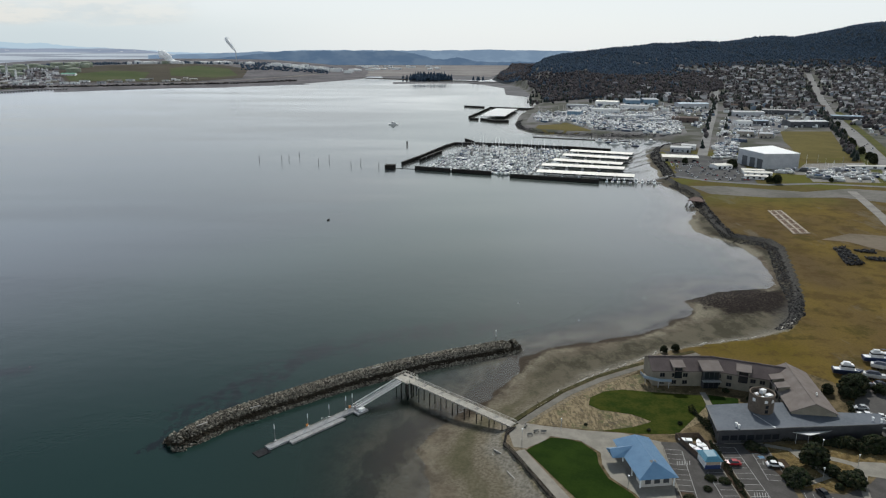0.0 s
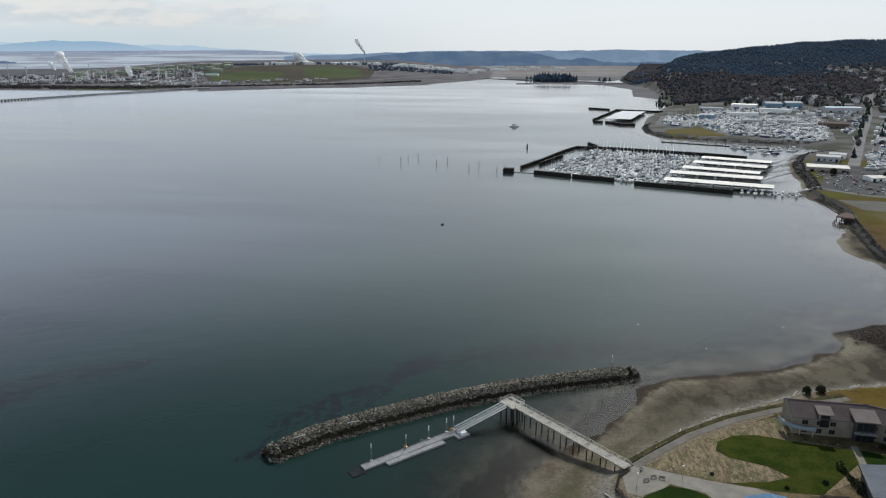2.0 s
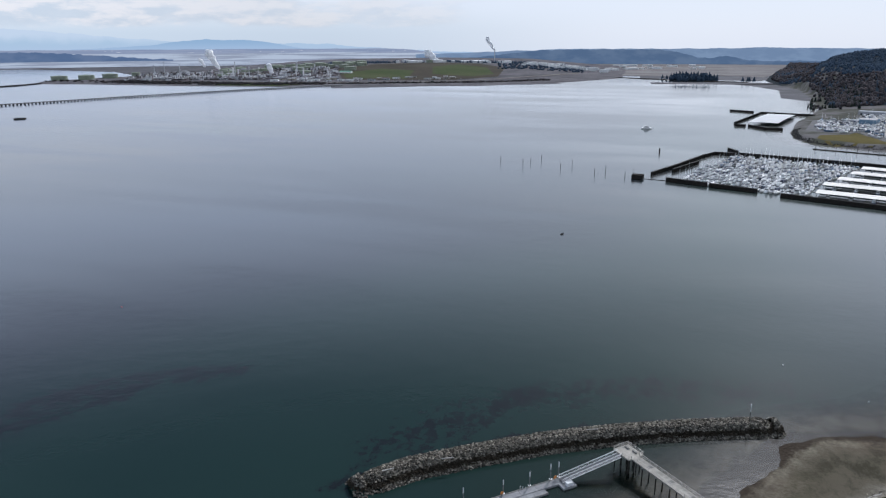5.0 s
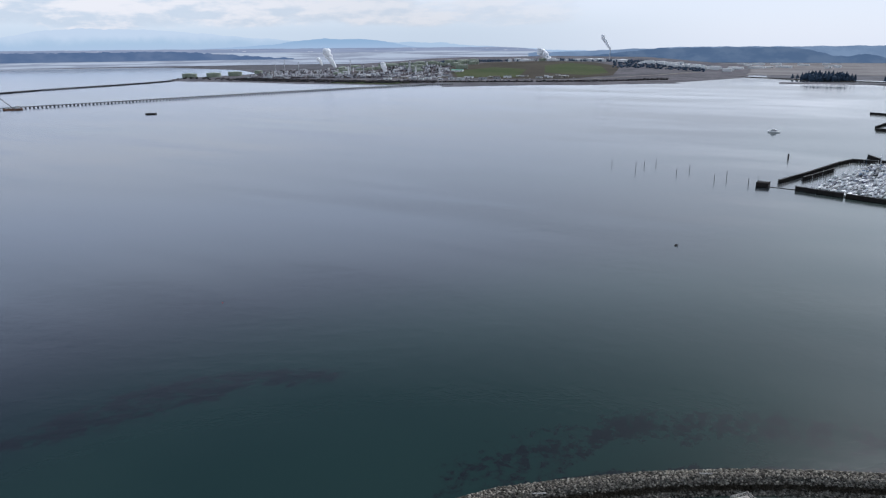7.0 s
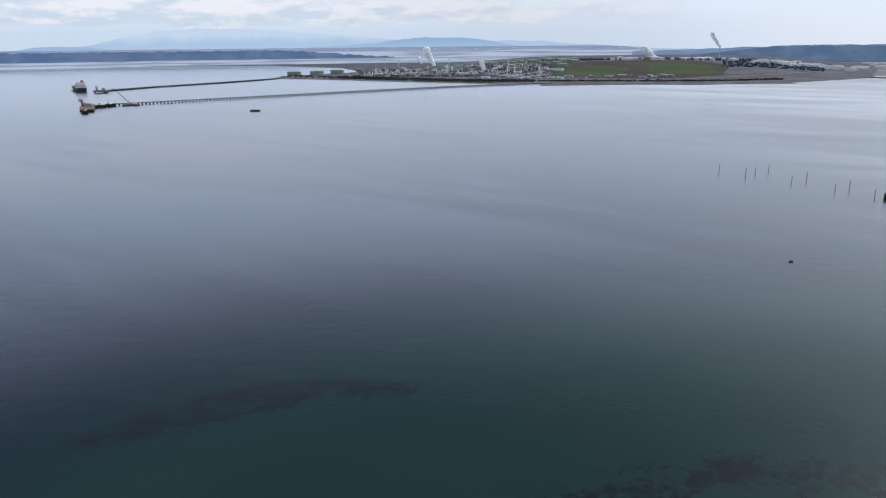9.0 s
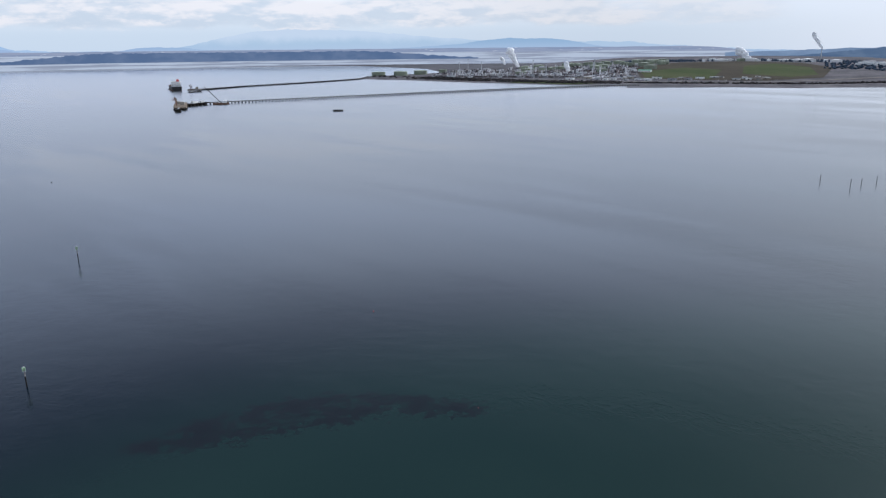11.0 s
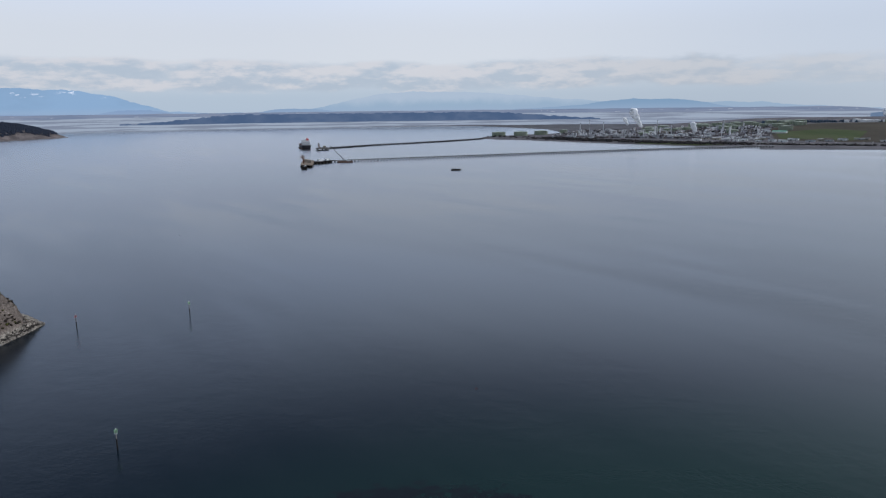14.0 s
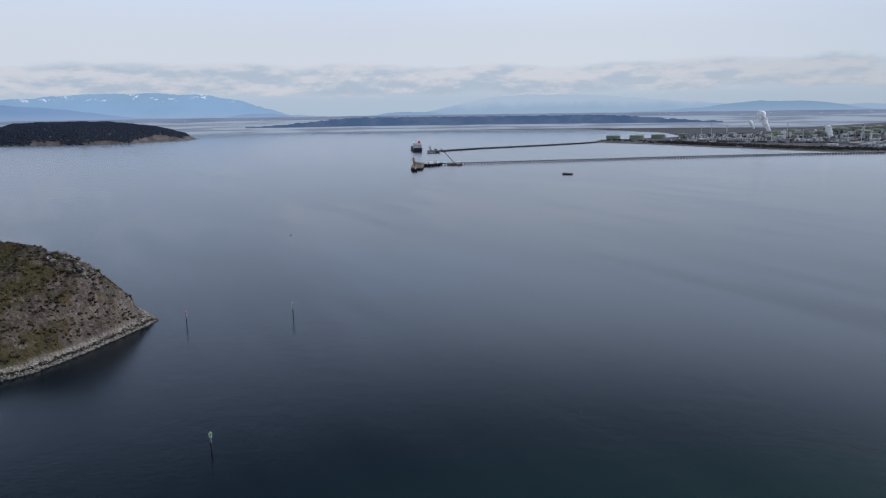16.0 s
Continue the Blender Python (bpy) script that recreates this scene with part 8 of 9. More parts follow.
# trees among the houses
for i in range(7600):
    k = order[rg.randrange(len(order))]
    x, y = float(sx[k]) + rg.uniform(-17, 17), float(sy[k]) + rg.uniform(-17, 17)
    z = float(sz[k])
    if rg.random() < 0.35:
        conifer(town_firs, x, y, z, rg.uniform(5, 12), rg.uniform(2.2, 3.8), rg)
    else:
        s = rg.uniform(2.4, 4.6)
        alders.lump(x, y, z + s, s, s, s, rg, 0.35)
for line, n in (([(447, 728), (469, 784), (516, 879), (600, 1072), (720, 1350), (920, 1800)], 170), ([(310, 815), (480, 1240), (560, 1440)], 40), ([(300, 1470), (420, 1450), (560, 1480), (700, 1500)], 160), ([(230, 1500), (260, 1700), (290, 1900)], 120)):
    for i in range(n):
        x, y, a = along(line, rg.uniform(0, length(line) - 1))
        q = rg.uniform(10, 19) if n == 170 else rg.choice((-14, 14)) + rg.uniform(-3, 3) if n == 40 else rg.uniform(-40, 60)
        x, y = x - q * math.sin(a), y + q * math.cos(a)
        z = float(land_height(np.array([x]), np.array([y]))[0])
        conifer(town_firs, x, y, z, rg.uniform(6, 13), rg.uniform(2.2, 3.8), rg) if rg.random() < 0.6 else alders.lump(x, y, z + 3, 3.4, 3.4, 3.6, rg, 0.35)
single("fir_woods", firs, HAZY_EVERGREEN, "dark conifer woods on the ridge and through the town", "trees", "", "stuff", True)
single("town_firs", town_firs, islands("town_fir_needles", [(0.020, 0.030, 0.026), (0.027, 0.037, 0.030), (0.016, 0.025, 0.024), (0.032, 0.040, 0.028)], 0.95, 0, 0.5), "dark green firs among the houses and streets", "trees", "", "stuff", True)
single("alder_woods", alders, BARE_WOOD, "bare brown winter woods on the slope", "trees", "", "stuff", True)
patch("forest_floor", [(250, 1560), (262, 1700), (256, 1900), (256, 2100), (238, 2330), (215, 2430), (206, 2700), (260, 3200), (365, 3900), (480, 4900), (3300, 4900), (3300, 2300), (2000, 2250), (1500, 2380), (1000, 2350), (700, 2180), (520, 1980), (380, 1730), (330, 1540)], land_height, HAZY_FOREST, 60, 0.8, "dark forest floor under the woods, tinted blue for haze", "ground")
for i, (x, y, w, h) in enumerate(((286, 698, 9, 8), (290, 702, 8, 7), (293, 612, 8, 8), (288, 615, 6, 6), (442, 722, 8, 8), (449, 735, 9, 9), (455, 752, 8, 8), (588, 1064, 9, 9), (548, 974, 8, 8), (504, 876, 8, 8), (490, 846, 8, 9), (466, 786, 8, 9), (248, 720, 6, 6), (345, 620, 4, 4))):
    bush(x, y, G, w, h, 300 + i, None, "tree", "dark broad evergreen tree beside the road", "tree", "street trees")


# ---- the two tanker wharves ----
GREY_PILE = surface("weathered_pile", (0.055, 0.056, 0.064), (0.095, 0.096, 0.105), 0.3, 0.9, 0.1)
TAR_DECK = surface("wharf_deck", (0.09, 0.088, 0.085), (0.15, 0.145, 0.14), 0.2, 0.9, 0.1)


def trestle(line, bays, label, solid=()):
    """A long approach trestle: deck on paired piles, with pipes and bents."""
    x0, y0 = line[0]
    t = thing("wharf_trestle", pose(x0, y0, 0), label, "wharf", "tanker wharves")
    deck = Build().slab([(x - x0, y - y0) for x, y in ribbon(line, 6.0)], 3.3, 4.2)
    part("deck", deck, TAR_DECK, t)
    for q in (-2.6, -1.6):
        pts = [(x - x0 + q, y - y0) for x, y in line]
        b = Build()
        for a, c in zip(pts, pts[1:]):
            b.beam((*a, 4.7), (*c, 4.7), 0.6, 0.6)
        part("pipe", b, STEEL, t)
    n = length(line)
    for i in range(bays):
        x, y, a = along(line, n * (i + 0.5) / bays)
        b = Build().box(x - x0, y - y0, -2, 2.3, 5.0, 5.4, math.degrees(a), 0.85)
        if (i + 0.5) / bays > 0.0:
            part("bent", b, GREY_PILE, t)
    return t


trestle([(-1466, 866), (-1462, 880), (-1381, 1152), (-1301, 1434), (-1202, 1718), (-1099, 1942), (-1040, 2000)], 158, "long dark tanker wharf trestle on pile bents")
trestle([(-1956, 1112), (-2000, 1300), (-2020, 1560), (-2050, 1740), (-2085, 1850)], 120, "second dark tanker wharf trestle on pile bents")
BROWN_DECK = surface("brown_deck", (0.17, 0.135, 0.105), (0.25, 0.205, 0.16), 0.05, 0.9, 0.2)
VIEW = 151.3        # heading of the berths, degrees
head = thing("tanker_berth", pose(-1432, 793, 0, 0, 0, VIEW), "brown timber tanker berth platform on piles", "wharf")
part("platform", Build().slab([(-70, -12), (-40, -14), (66, -12), (66, 12), (-30, 13), (-70, 8)], 3.6, 5.6), BROWN_DECK, head)
rg = random.Random(12)
for i in range(13):
    for y in (-11, 0, 11):
        part("pile", Build().cyl(-66 + i * 10.6, y, -2, 3.7, 0.8, 0.7, 6), DARK_PILE, head)
part("mooring_dolphin", Build().box(-104, 2, -2, 14, 11, 7), DARK_PILE, head)
part("catwalk", Build().beam((-98, 2, 5.4), (-68, 0, 5.4), 2.0, 0.6), STEEL, head)
part("deck_house", Build().box(0, -4, 5.6, 16, 9, 6), TAN_WALL, head)
part("deck_house", Build().box(34, 4, 5.6, 10, 8, 5), TAN_WALL, head)
for x, y, h in ((-30, 6, 14), (-14, 6, 18), (18, 7, 16), (44, 6, 12)):
    part("loading_arm", Build().beam((x, y, 5), (x + 2, y + 3, 5 + h), 0.9, 0.9).beam((x + 2, y + 3, 5 + h), (x - 5, y + 8, 9 + h * 0.5), 0.7, 0.7), RUST, head)
link = thing("berth_approach", pose(-1446, 812, 0), "dark approach deck with white cabins between berth and trestle", "wharf")
part("deck", Build().beam((0, 0, 4.6), (-14, 56, 4.6), 12, 1.8), DARK_PILE, link)
for k in range(6):
    part("pile_bent", Build().box(-14 * k / 6, 56 * k / 6, -2, 11, 4, 6.0, 14), DARK_PILE, link)
part("cabin", Build().box(-5, 22, 5.5, 7, 13, 4.5, 14), WHITE, link)
part("cabin", Build().box(-11, 42, 5.5, 6, 8, 4, 14), WHITE, link)
crane = thing("crane_barge", pose(-1440, 890, 0), "rust-red crane barge lying at the wharf", "barge")
part("hull", Build().box(0, 0, -0.5, 34, 12, 3.5, 66), RUST, crane)
part("house", Build().box(3, 8, 3, 8, 7, 5, 66), WHITE, crane)
part("jib", Build().beam((0, 0, 4), (-14, -28, 38), 1.2, 1.2), DARK_PILE, crane)
head2 = thing("tanker_berth", pose(-1925, 1088, 0, 0, 0, VIEW), "dark second tanker berth platform", "wharf")
part("platform", Build().slab([(-34, -20), (30, -16), (30, 18), (-30, 20)], 3.6, 5.6), TAR_DECK, head2)
for i in range(6):
    for y in (-14, 0, 14):
        part("pile", Build().cyl(-28 + i * 11, y, -2, 3.7, 0.9, 0.8, 6), DARK_PILE, head2)
for x, y, h in ((0, 6, 16), (12, 10, 12), (-14, 8, 14)):
    part("loading_arm", Build().beam((x, y, 5), (x - 2, y + 4, 5 + h), 1.0, 1.0), RUST, head2)
part("deck_house", Build().box(4, -6, 5.6, 14, 8, 6), TAN_WALL, head2)
ship = thing("tanker", pose(-2046, 1088, 0, 0, 0, VIEW + 9), "tanker with black and red hull and white bridge at the berth", "ship")
b = boat_mesh(130, 27, 15)
b.v = [(x, y, z - 3) for x, y, z in b.v]
part("hull", b, surface("ship_black", (0.02, 0.02, 0.025), (0.04, 0.035, 0.04), 0.2, 0.6, 0), ship)
part("boot_stripe", Build().box(-4, 0, -0.5, 112, 25.6, 2.4), RUST, ship)
part("superstructure", Build().box(-50, 0, 12, 16, 24, 11, 0, 0.9), WHITE, ship)
part("bridge", Build().box(-47, 0, 23, 9, 26, 3.2), WHITE, ship)
part("funnel", Build().box(-50, -5, 26, 7, 7, 6, 0, 0.8), MARK_RED, ship)
part("deck", Build().box(10, 0, 11.9, 96, 23, 0.6), RUST, ship)
for k in range(2):
    part("window_band", Build().box(-50, 0, 14.5 + k * 4.0, 15.9 - k * 0.5, 23.7 - k * 0.8, 0.7), GLASS_DARK, ship)
for x in (-46, 15, 40):
    part("mast", Build().cyl(x, 0, 12, 38 if x < 0 else 26, 0.6, 0.4, 6), WHITE, ship)

# ---- the refinery ----
rg = random.Random(51)


def on_point(x, y):
    return float(point_height(np.array([float(x)]), np.array([float(y)]))[0])


def tank(x, y, r, h, mat, label, group):
    z = on_point(x, y)
    t = thing("storage_tank", pose(x, y, z), label, "tank", group)
    part("shell", Build().cyl(0, 0, -1, h, r, r, 24), mat, t)
    part("roof", Build().cyl(0, 0, h, h + r * 0.09, r * 1.01, r * 0.1, 24), mat, t)
    part("rim", Build().cyl(0, 0, h - 0.5, h + 0.05, r * 1.025, r * 1.025, 24), mat, t)
    part("stair", Build().beam((r * 1.03, 0, 0), (r * 0.9, -r * 0.6, h), 1.2, 0.6), STEEL, t)


for x, y, r in ((-2160, 1990, 27), (-2112, 2064, 27), (-2106, 2170, 27), (-2095, 2290, 16)):
    tank(x, y, r, 15, KHAKI, "large pale green oil tank on the shore", "shore tanks")
for i in range(44):
    k, v = rg.random(), rg.random()
    az = -36.5 + 10.5 * k
    d = 2780 + 560 * v + 160 * k
    x, y = d * math.sin(radians(az)), d * math.cos(radians(az))
    tank(x, y, rg.choice((15, 18, 21, 24)), rg.uniform(11, 14), KHAKI, "pale green oil tank in the tank farm", "tank farm")
for i in range(15):
    az = -23.5 + i * 0.62 + rg.uniform(-0.2, 0.2)
    d = 3440 + rg.uniform(-20, 60)
    tank(d * math.sin(radians(az)), d * math.cos(radians(az)), rg.choice((9, 14, 22, 26)), rg.uniform(8, 13), WHITE, "white storage tank on the hill crest", "hill tanks")
tank(-1215, 3190, 17, 12, KHAKI, "pale green tank on the hill", "tank farm")
PIPE_TONES = islands("process_steel", [(0.40, 0.40, 0.43), (0.26, 0.26, 0.29), (0.62, 0.62, 0.63), (0.24, 0.19, 0.18), (0.17, 0.17, 0.19), (0.46, 0.43, 0.40), (0.78, 0.78, 0.78), (0.20, 0.16, 0.15), (0.09, 0.08, 0.085), (0.14, 0.13, 0.14), (0.11, 0.09, 0.09)], 0.6)
for i in range(120):
    u, v = rg.random(), rg.random()
    # along the shore, and back from it
    a = (-1860 + 620 * u, 2060 + 245 * u)
    c = (-2300 + 760 * u, 2600 + 270 * u)
    v = v * v
    x, y = a[0] + (c[0] - a[0]) * v, a[1] + (c[1] - a[1]) * v
    z = on_point(x, y)
    kind = rg.random()
    if kind < 0.45:
        h = rg.uniform(8, 17) if rg.random() < 0.85 else rg.uniform(22, 34)
        t = thing("process_column", pose(x, y, z), "steel distillation column with platforms and pipes", "column", "process columns")
        r = rg.uniform(1.2, 3.0)
        part("shell", Build().cyl(0, 0, -1, h, r, r * 0.9, 10), PIPE_TONES, t)
        for k in range(3):
            part("platform", Build().cyl(0, 0, h * (0.4 + 0.28 * k), h * (0.4 + 0.28 * k) + 0.8, r * 1.9, r * 1.9, 8), PIPE_TONES, t)
        part("riser", Build().cyl(r * 1.3, 0, 0, h * 0.95, 0.35, 0.35, 6), PIPE_TONES, t)
    elif kind < 0.75:
        t = thing("process_unit", pose(x, y, z, 0, 0, rg.uniform(0, 90)), "steel-framed process unit full of vessels and pipes", "process unit", "process units")
        w, d, h = rg.uniform(14, 34), rg.uniform(8, 16), rg.uniform(6, 13)
        frame_b = Build()
        for fx_ in np.linspace(-w / 2, w / 2, 4):
            for fy_ in (-d / 2, d / 2):
                frame_b.box(fx_, fy_, -1, 0.9, 0.9, h + 1)
        for fy_ in (-d / 2, d / 2):
            frame_b.box(0, fy_, h * 0.6, w + 0.9, 1.0, 0.9)
        for fx_ in (-w / 2, w / 2):
            frame_b.box(fx_, 0, h * 0.6, 1.0, d + 0.9, 0.9)
        part("frame", frame_b, PIPE_TONES, t)
        for k in range(3):
            part("deck", Build().box(0, 0, h * (0.33 + 0.32 * k), w, d, 0.8), PIPE_TONES, t)
        for k in range(4):
            part("vessel", Build().cyl(rg.uniform(-w / 2, w / 2), rg.uniform(-d / 3, d / 3), 0, h * rg.uniform(0.5, 1.3), rg.uniform(1, 2.4), None, 8), PIPE_TONES, t)
    else:
        hut("plant_building", x, y, rg.uniform(14, 40), rg.uniform(10, 18), rg.uniform(5, 10), rg.uniform(-40, 0), rg.choice((GREY_SHEET, TAN_WALL, WHITE)), rg.choice((WHITE_ROOF, GREY_ROOF, WHITE_ROOF)), "low grey-walled building among the refinery units", "plant buildings", 0.1, 1, "building", z)
for x, y, h, r in ((-1560, 2270, 40, 2.2), (-1990, 2330, 52, 1.4), (-1850, 2250, 46, 1.8), (-1500, 2500, 42, 2.4), (-1480, 2460, 38, 2.2), (-2120, 2420, 36, 1.6), (-1700, 2380, 48, 2.0)):
    t = thing("flue_stack", pose(x, y, on_point(x, y)), "tall slender grey flue stack", "stack", "flue stacks")
    part("shaft", Build().cyl(0, 0, -1, h, r, r * 0.7, 10), WHITE if r > 2.9 else STEEL, t)
    part("tip", Build().cyl(0, 0, h, h + 2, r * 0.78, r * 0.78, 10), DARK_PILE, t)
far_stack = thing("flue_stack", pose(-1010, 3560, 30), "far grey power stack on the hill", "stack", "flue stacks")
part("shaft", Build().cyl(0, 0, -8, 58, 2.2, 1.8, 10), STEEL, far_stack)
# the small pale clutter between the units
clutter = Build()
for i in range(1500):
    u, v = rg.random(), rg.random() ** 1.6
    x, y = -1900 + 690 * u + (-420 + 140 * u) * v, 2030 + 250 * u + (540 + 20 * u) * v
    z, a = on_point(x, y), rg.uniform(0, 90)
    if rg.random() < 0.72:
        clutter.box(x, y, z - 1, rg.uniform(5, 22), rg.uniform(4, 12), rg.uniform(3, 7), a)
    elif rg.random() < 0.45:
        clutter.cyl(x, y, z - 1, z + rg.uniform(4, 15), rg.uniform(0.7, 2.2), None, 6)
    else:
        n = rg.uniform(10, 30)
        clutter.beam((x, y, z + 5), (x + n * math.cos(a), y + n * math.sin(a), z + 5), 3.0, 1.6)
single("refinery_clutter", clutter, PIPE_TONES, "pale pipe racks, small vessels and sheds crowding the refinery", "refinery works", "", "stuff")
# steam as it hangs over the works
STEAM = surface("steam", (0.95, 0.95, 0.95), (0.98, 0.98, 0.98), 0.03, 1.0, 0)


def plume(x, y, z, rise, drift, s0, s1, n, label):
    b = Build()
    for i in range(n):
        k = i / n
        k = k + rg.uniform(-0.04, 0.04)
        s = s0 + (s1 - s0) * max(k, 0)
        b.lump(x + drift[0] * k + rg.uniform(-s, s) * 0.55, y + drift[1] * k + rg.uniform(-s, s) * 0.5, z + rise * k + rg.uniform(-s, s) * 0.4, s * rg.uniform(0.5, 0.95), s * rg.uniform(0.5, 0.95), s * rg.uniform(0.5, 0.95), rg, 0.2) if k > 0 else None
    single("steam_plume", b, STEAM, label, "steam", "steam plumes", "stuff", True)


plume(-1735, 2330, 38, 56, (-34, -9), 5, 13, 170, "white steam plume rising over the refinery")
plume(-1783, 2310, 44, 24, (-16, 0), 3, 7, 60, "white steam wisp over the refinery")
plume(-1570, 2430, 18, 30, (-12, 0), 6, 9, 90, "white steam cloud over a cooling tower")
plume(-1260, 3420, 40, 44, (-60, 10), 8, 17, 170, "broad white steam cloud behind the hill")
plume(-1010, 3560, 90, 60, (-42, 0), 4, 10, 90, "thin white plume from the far stack")
# scrub, road, meadow and low buildings along the point
scrub = Build()
for i in range(1900):
    line = [(-2150, 1900), (-1865, 1905), (-1510, 1915), (-1251, 1945), (-1110, 2010)] if i < 1500 else [(-1110, 2030), (-930, 2110), (-640, 2260), (-480, 2440)]
    x, y, a = along(line, rg.uniform(0, length(line) - 1))
    q = rg.uniform(8, 95) if i < 1500 else rg.uniform(10, 40)
    x, y = x - q * math.sin(a), y + q * math.cos(a) 
    if i < 1500 and -2150 < x < -1900 and rg.random() < 0.85:
        continue
    s = rg.uniform(1.5, 4.2)
    if on_point(x, y) > 0.5:
        scrub.lump(x, y, on_point(x, y) + s * 0.4, s * 1.4, s, s * rg.uniform(0.6, 1.2), rg, 0.35)
hill_trees = Build()
for i in range(900):
    az, d = rg.uniform(-31, -8), rg.uniform(3430, 3620)
    if az < -24 or az > -21 or rg.random() < 0.4:
        x, y = d * math.sin(radians(az)), d * math.cos(radians(az))
        conifer(hill_trees, x, y, on_point(x, y) - 1, rg.uniform(6, 13), rg.uniform(4, 7), rg)
for i in range(260):
    az, d = rg.uniform(-15.5, -9), rg.uniform(3000, 3350)
    x, y = d * math.sin(radians(az)), d * math.cos(radians(az))
    hill_trees.lump(x, y, on_point(x, y) + 2, rg.uniform(4, 8), 5, 3.6, rg, 0.35)
# dark firs standing between the works
for i in range(420):
    u, v = rg.random(), rg.random()
    x, y = -1900 + 690 * u + (-420 + 140 * u) * v, 2020 + 250 * u + (540 + 20 * u) * v
    if rg.random() < 0.5:
        conifer(scrub, x, y, on_point(x, y) - 1, rg.uniform(6, 14), rg.uniform(2.4, 4.4), rg)
    else:
        scrub.lump(x, y, on_point(x, y) + 2, rg.uniform(3, 6), 4, rg.uniform(2, 4), rg, 0.35)
single("hill_woods", hill_trees, HAZY_EVERGREEN, "woods along the hill crest, tinted blue for haze", "trees", "", "stuff", True)
single("point_scrub", scrub, islands("dark_scrub", [(0.030, 0.030, 0.032), (0.048, 0.040, 0.040), (0.028, 0.034, 0.034), (0.060, 0.050, 0.048), (0.036, 0.032, 0.034)], 0.95, 0, 0.1), "dark scrub and trees along the point", "scrub", "", "stuff")


def polar(rows):
    return [(d * math.sin(radians(a)), d * math.cos(radians(a))) for a, d in rows]


HILL_GRASS = surface("hill_grass", (0.055, 0.078, 0.030), (0.085, 0.095, 0.045), 0.006, 0.95, 0)
HILL_BROWN = surface("hill_brown", (0.060, 0.052, 0.040), (0.085, 0.074, 0.056), 0.006, 0.95, 0)
patch("meadow_1", polar(((-27.5, 2560), (-24, 2500), (-19, 2500), (-15.5, 2650), (-15, 3050), (-17, 3300), (-21, 3380), (-25, 3330), (-28, 3050))), point_height, HILL_BROWN, 60, 0.7, "brown grass hill above the refinery road", "meadow")
patch("meadow_2", polar(((-27.2, 2600), (-22.6, 2560), (-22.0, 2900), (-24.5, 3000), (-27.6, 2850))), point_height, HILL_GRASS, 60, 1.2, "green pasture on the hill", "meadow")
patch("meadow_3", polar(((-20.6, 2750), (-17.5, 2650), (-15.8, 2750), (-16.4, 3050), (-18.6, 3200), (-20.6, 3060))), point_height, HILL_GRASS, 60, 1.2, "green pasture on the hill", "meadow")
patch("meadow_4", [(-1450, 1915), (-1240, 1935), (-1180, 1990), (-1420, 2010)], point_height, HILL_GRASS, 40, 0.6, "green verge beside the refinery", "meadow")
patch("road_20", ribbon([(-1500, 2030), (-1230, 2080), (-960, 2180), (-760, 2320), (-560, 2640), (-480, 2900)], 14), point_height, CONCRETE, 40, 1.6, "pale shore road along the point", "road")
hut("green_hall", -1318, 2500, 46, 22, 7, 10, WHITE, surface("green_roof", (0.16, 0.36, 0.25), (0.20, 0.42, 0.30), 0.1, 0.6, 0), "white hall with a green roof beside the refinery", "plant buildings", 0.3, 4, "building", on_point(-1318, 2500))
for i in range(60):
    u = rg.random()
    x, y, a = along([(-1400, 2080), (-1230, 2110), (-1000, 2230), (-800, 2400)], rg.uniform(0, 700))
    q = rg.uniform(20, 130) if i < 34 else rg.uniform(-5, 5)
    x, y = x - q * math.sin(a), y + q * math.cos(a)
    if i < 34:
        hut("plant_building", x, y, rg.uniform(10, 28), rg.uniform(8, 14), rg.uniform(4, 7), rg.uniform(-20, 20), rg.choice((GREY_SHEET, TAN_WALL, WHITE)), rg.choice((WHITE_ROOF, GREY_ROOF, BROWN_ROOF)), "low works building beside the shore road", "plant buildings", 0.12, 1, "building", on_point(x, y))
    else:
        park(rg.choice(("white", "van", "silver")), x, y, on_point(x, y) + 1.6, math.degrees(a), "on the shore road", "road cars")
for i in range(46):
    az, d = rg.uniform(-14.5, -6.5), rg.uniform(3150, 3500)
    x, y = d * math.sin(radians(az)), d * math.cos(radians(az))
    hut("plant_building", x, y, rg.uniform(16, 46), rg.uniform(12, 20), rg.uniform(6, 12), rg.uniform(-20, 20), WHITE, WHITE_ROOF, "white works building on the far shore", "far plant buildings", 0.1, 0, "building", max(on_point(x, y), 0.4))
for i in range(26):
    az, d = rg.uniform(-7.5, -0.5), rg.uniform(3650, 4300)
    hut("plant_building", d * math.sin(radians(az)), d * math.cos(radians(az)), rg.uniform(20, 50), rg.uniform(12, 20), rg.uniform(5, 10), rg.uniform(-20, 20), WHITE, WHITE_ROOF, "white works building beyond the marsh", "far plant buildings", 0.1, 0, "building", 0.9)
causeway = thing("causeway", pose(-300, 2700, 0), "low dark railway causeway across the head of the bay", "causeway")
part("bank", Build().slab(ribbon([(-120, 160), (60, 40), (200, -60), (330, -110), (420, -160)], 14), -1, 2.2), RIPRAP, causeway)


# ---- islands ----
def island(name, outline, height, mat, spacing, label):
    xs, ys = zip(*outline)
    ob = sheet(name, np.arange(min(xs) - 6, max(xs) + 6, spacing), np.arange(min(ys) - 6, max(ys) + 6, spacing), height, mat)
    return tagged(ob, label, "island", "", "structure")


ISLE = [(-125, 2640), (-95, 2600), (-40, 2590), (10, 2600), (30, 2640), (0, 2700), (-60, 2710), (-110, 2690)]


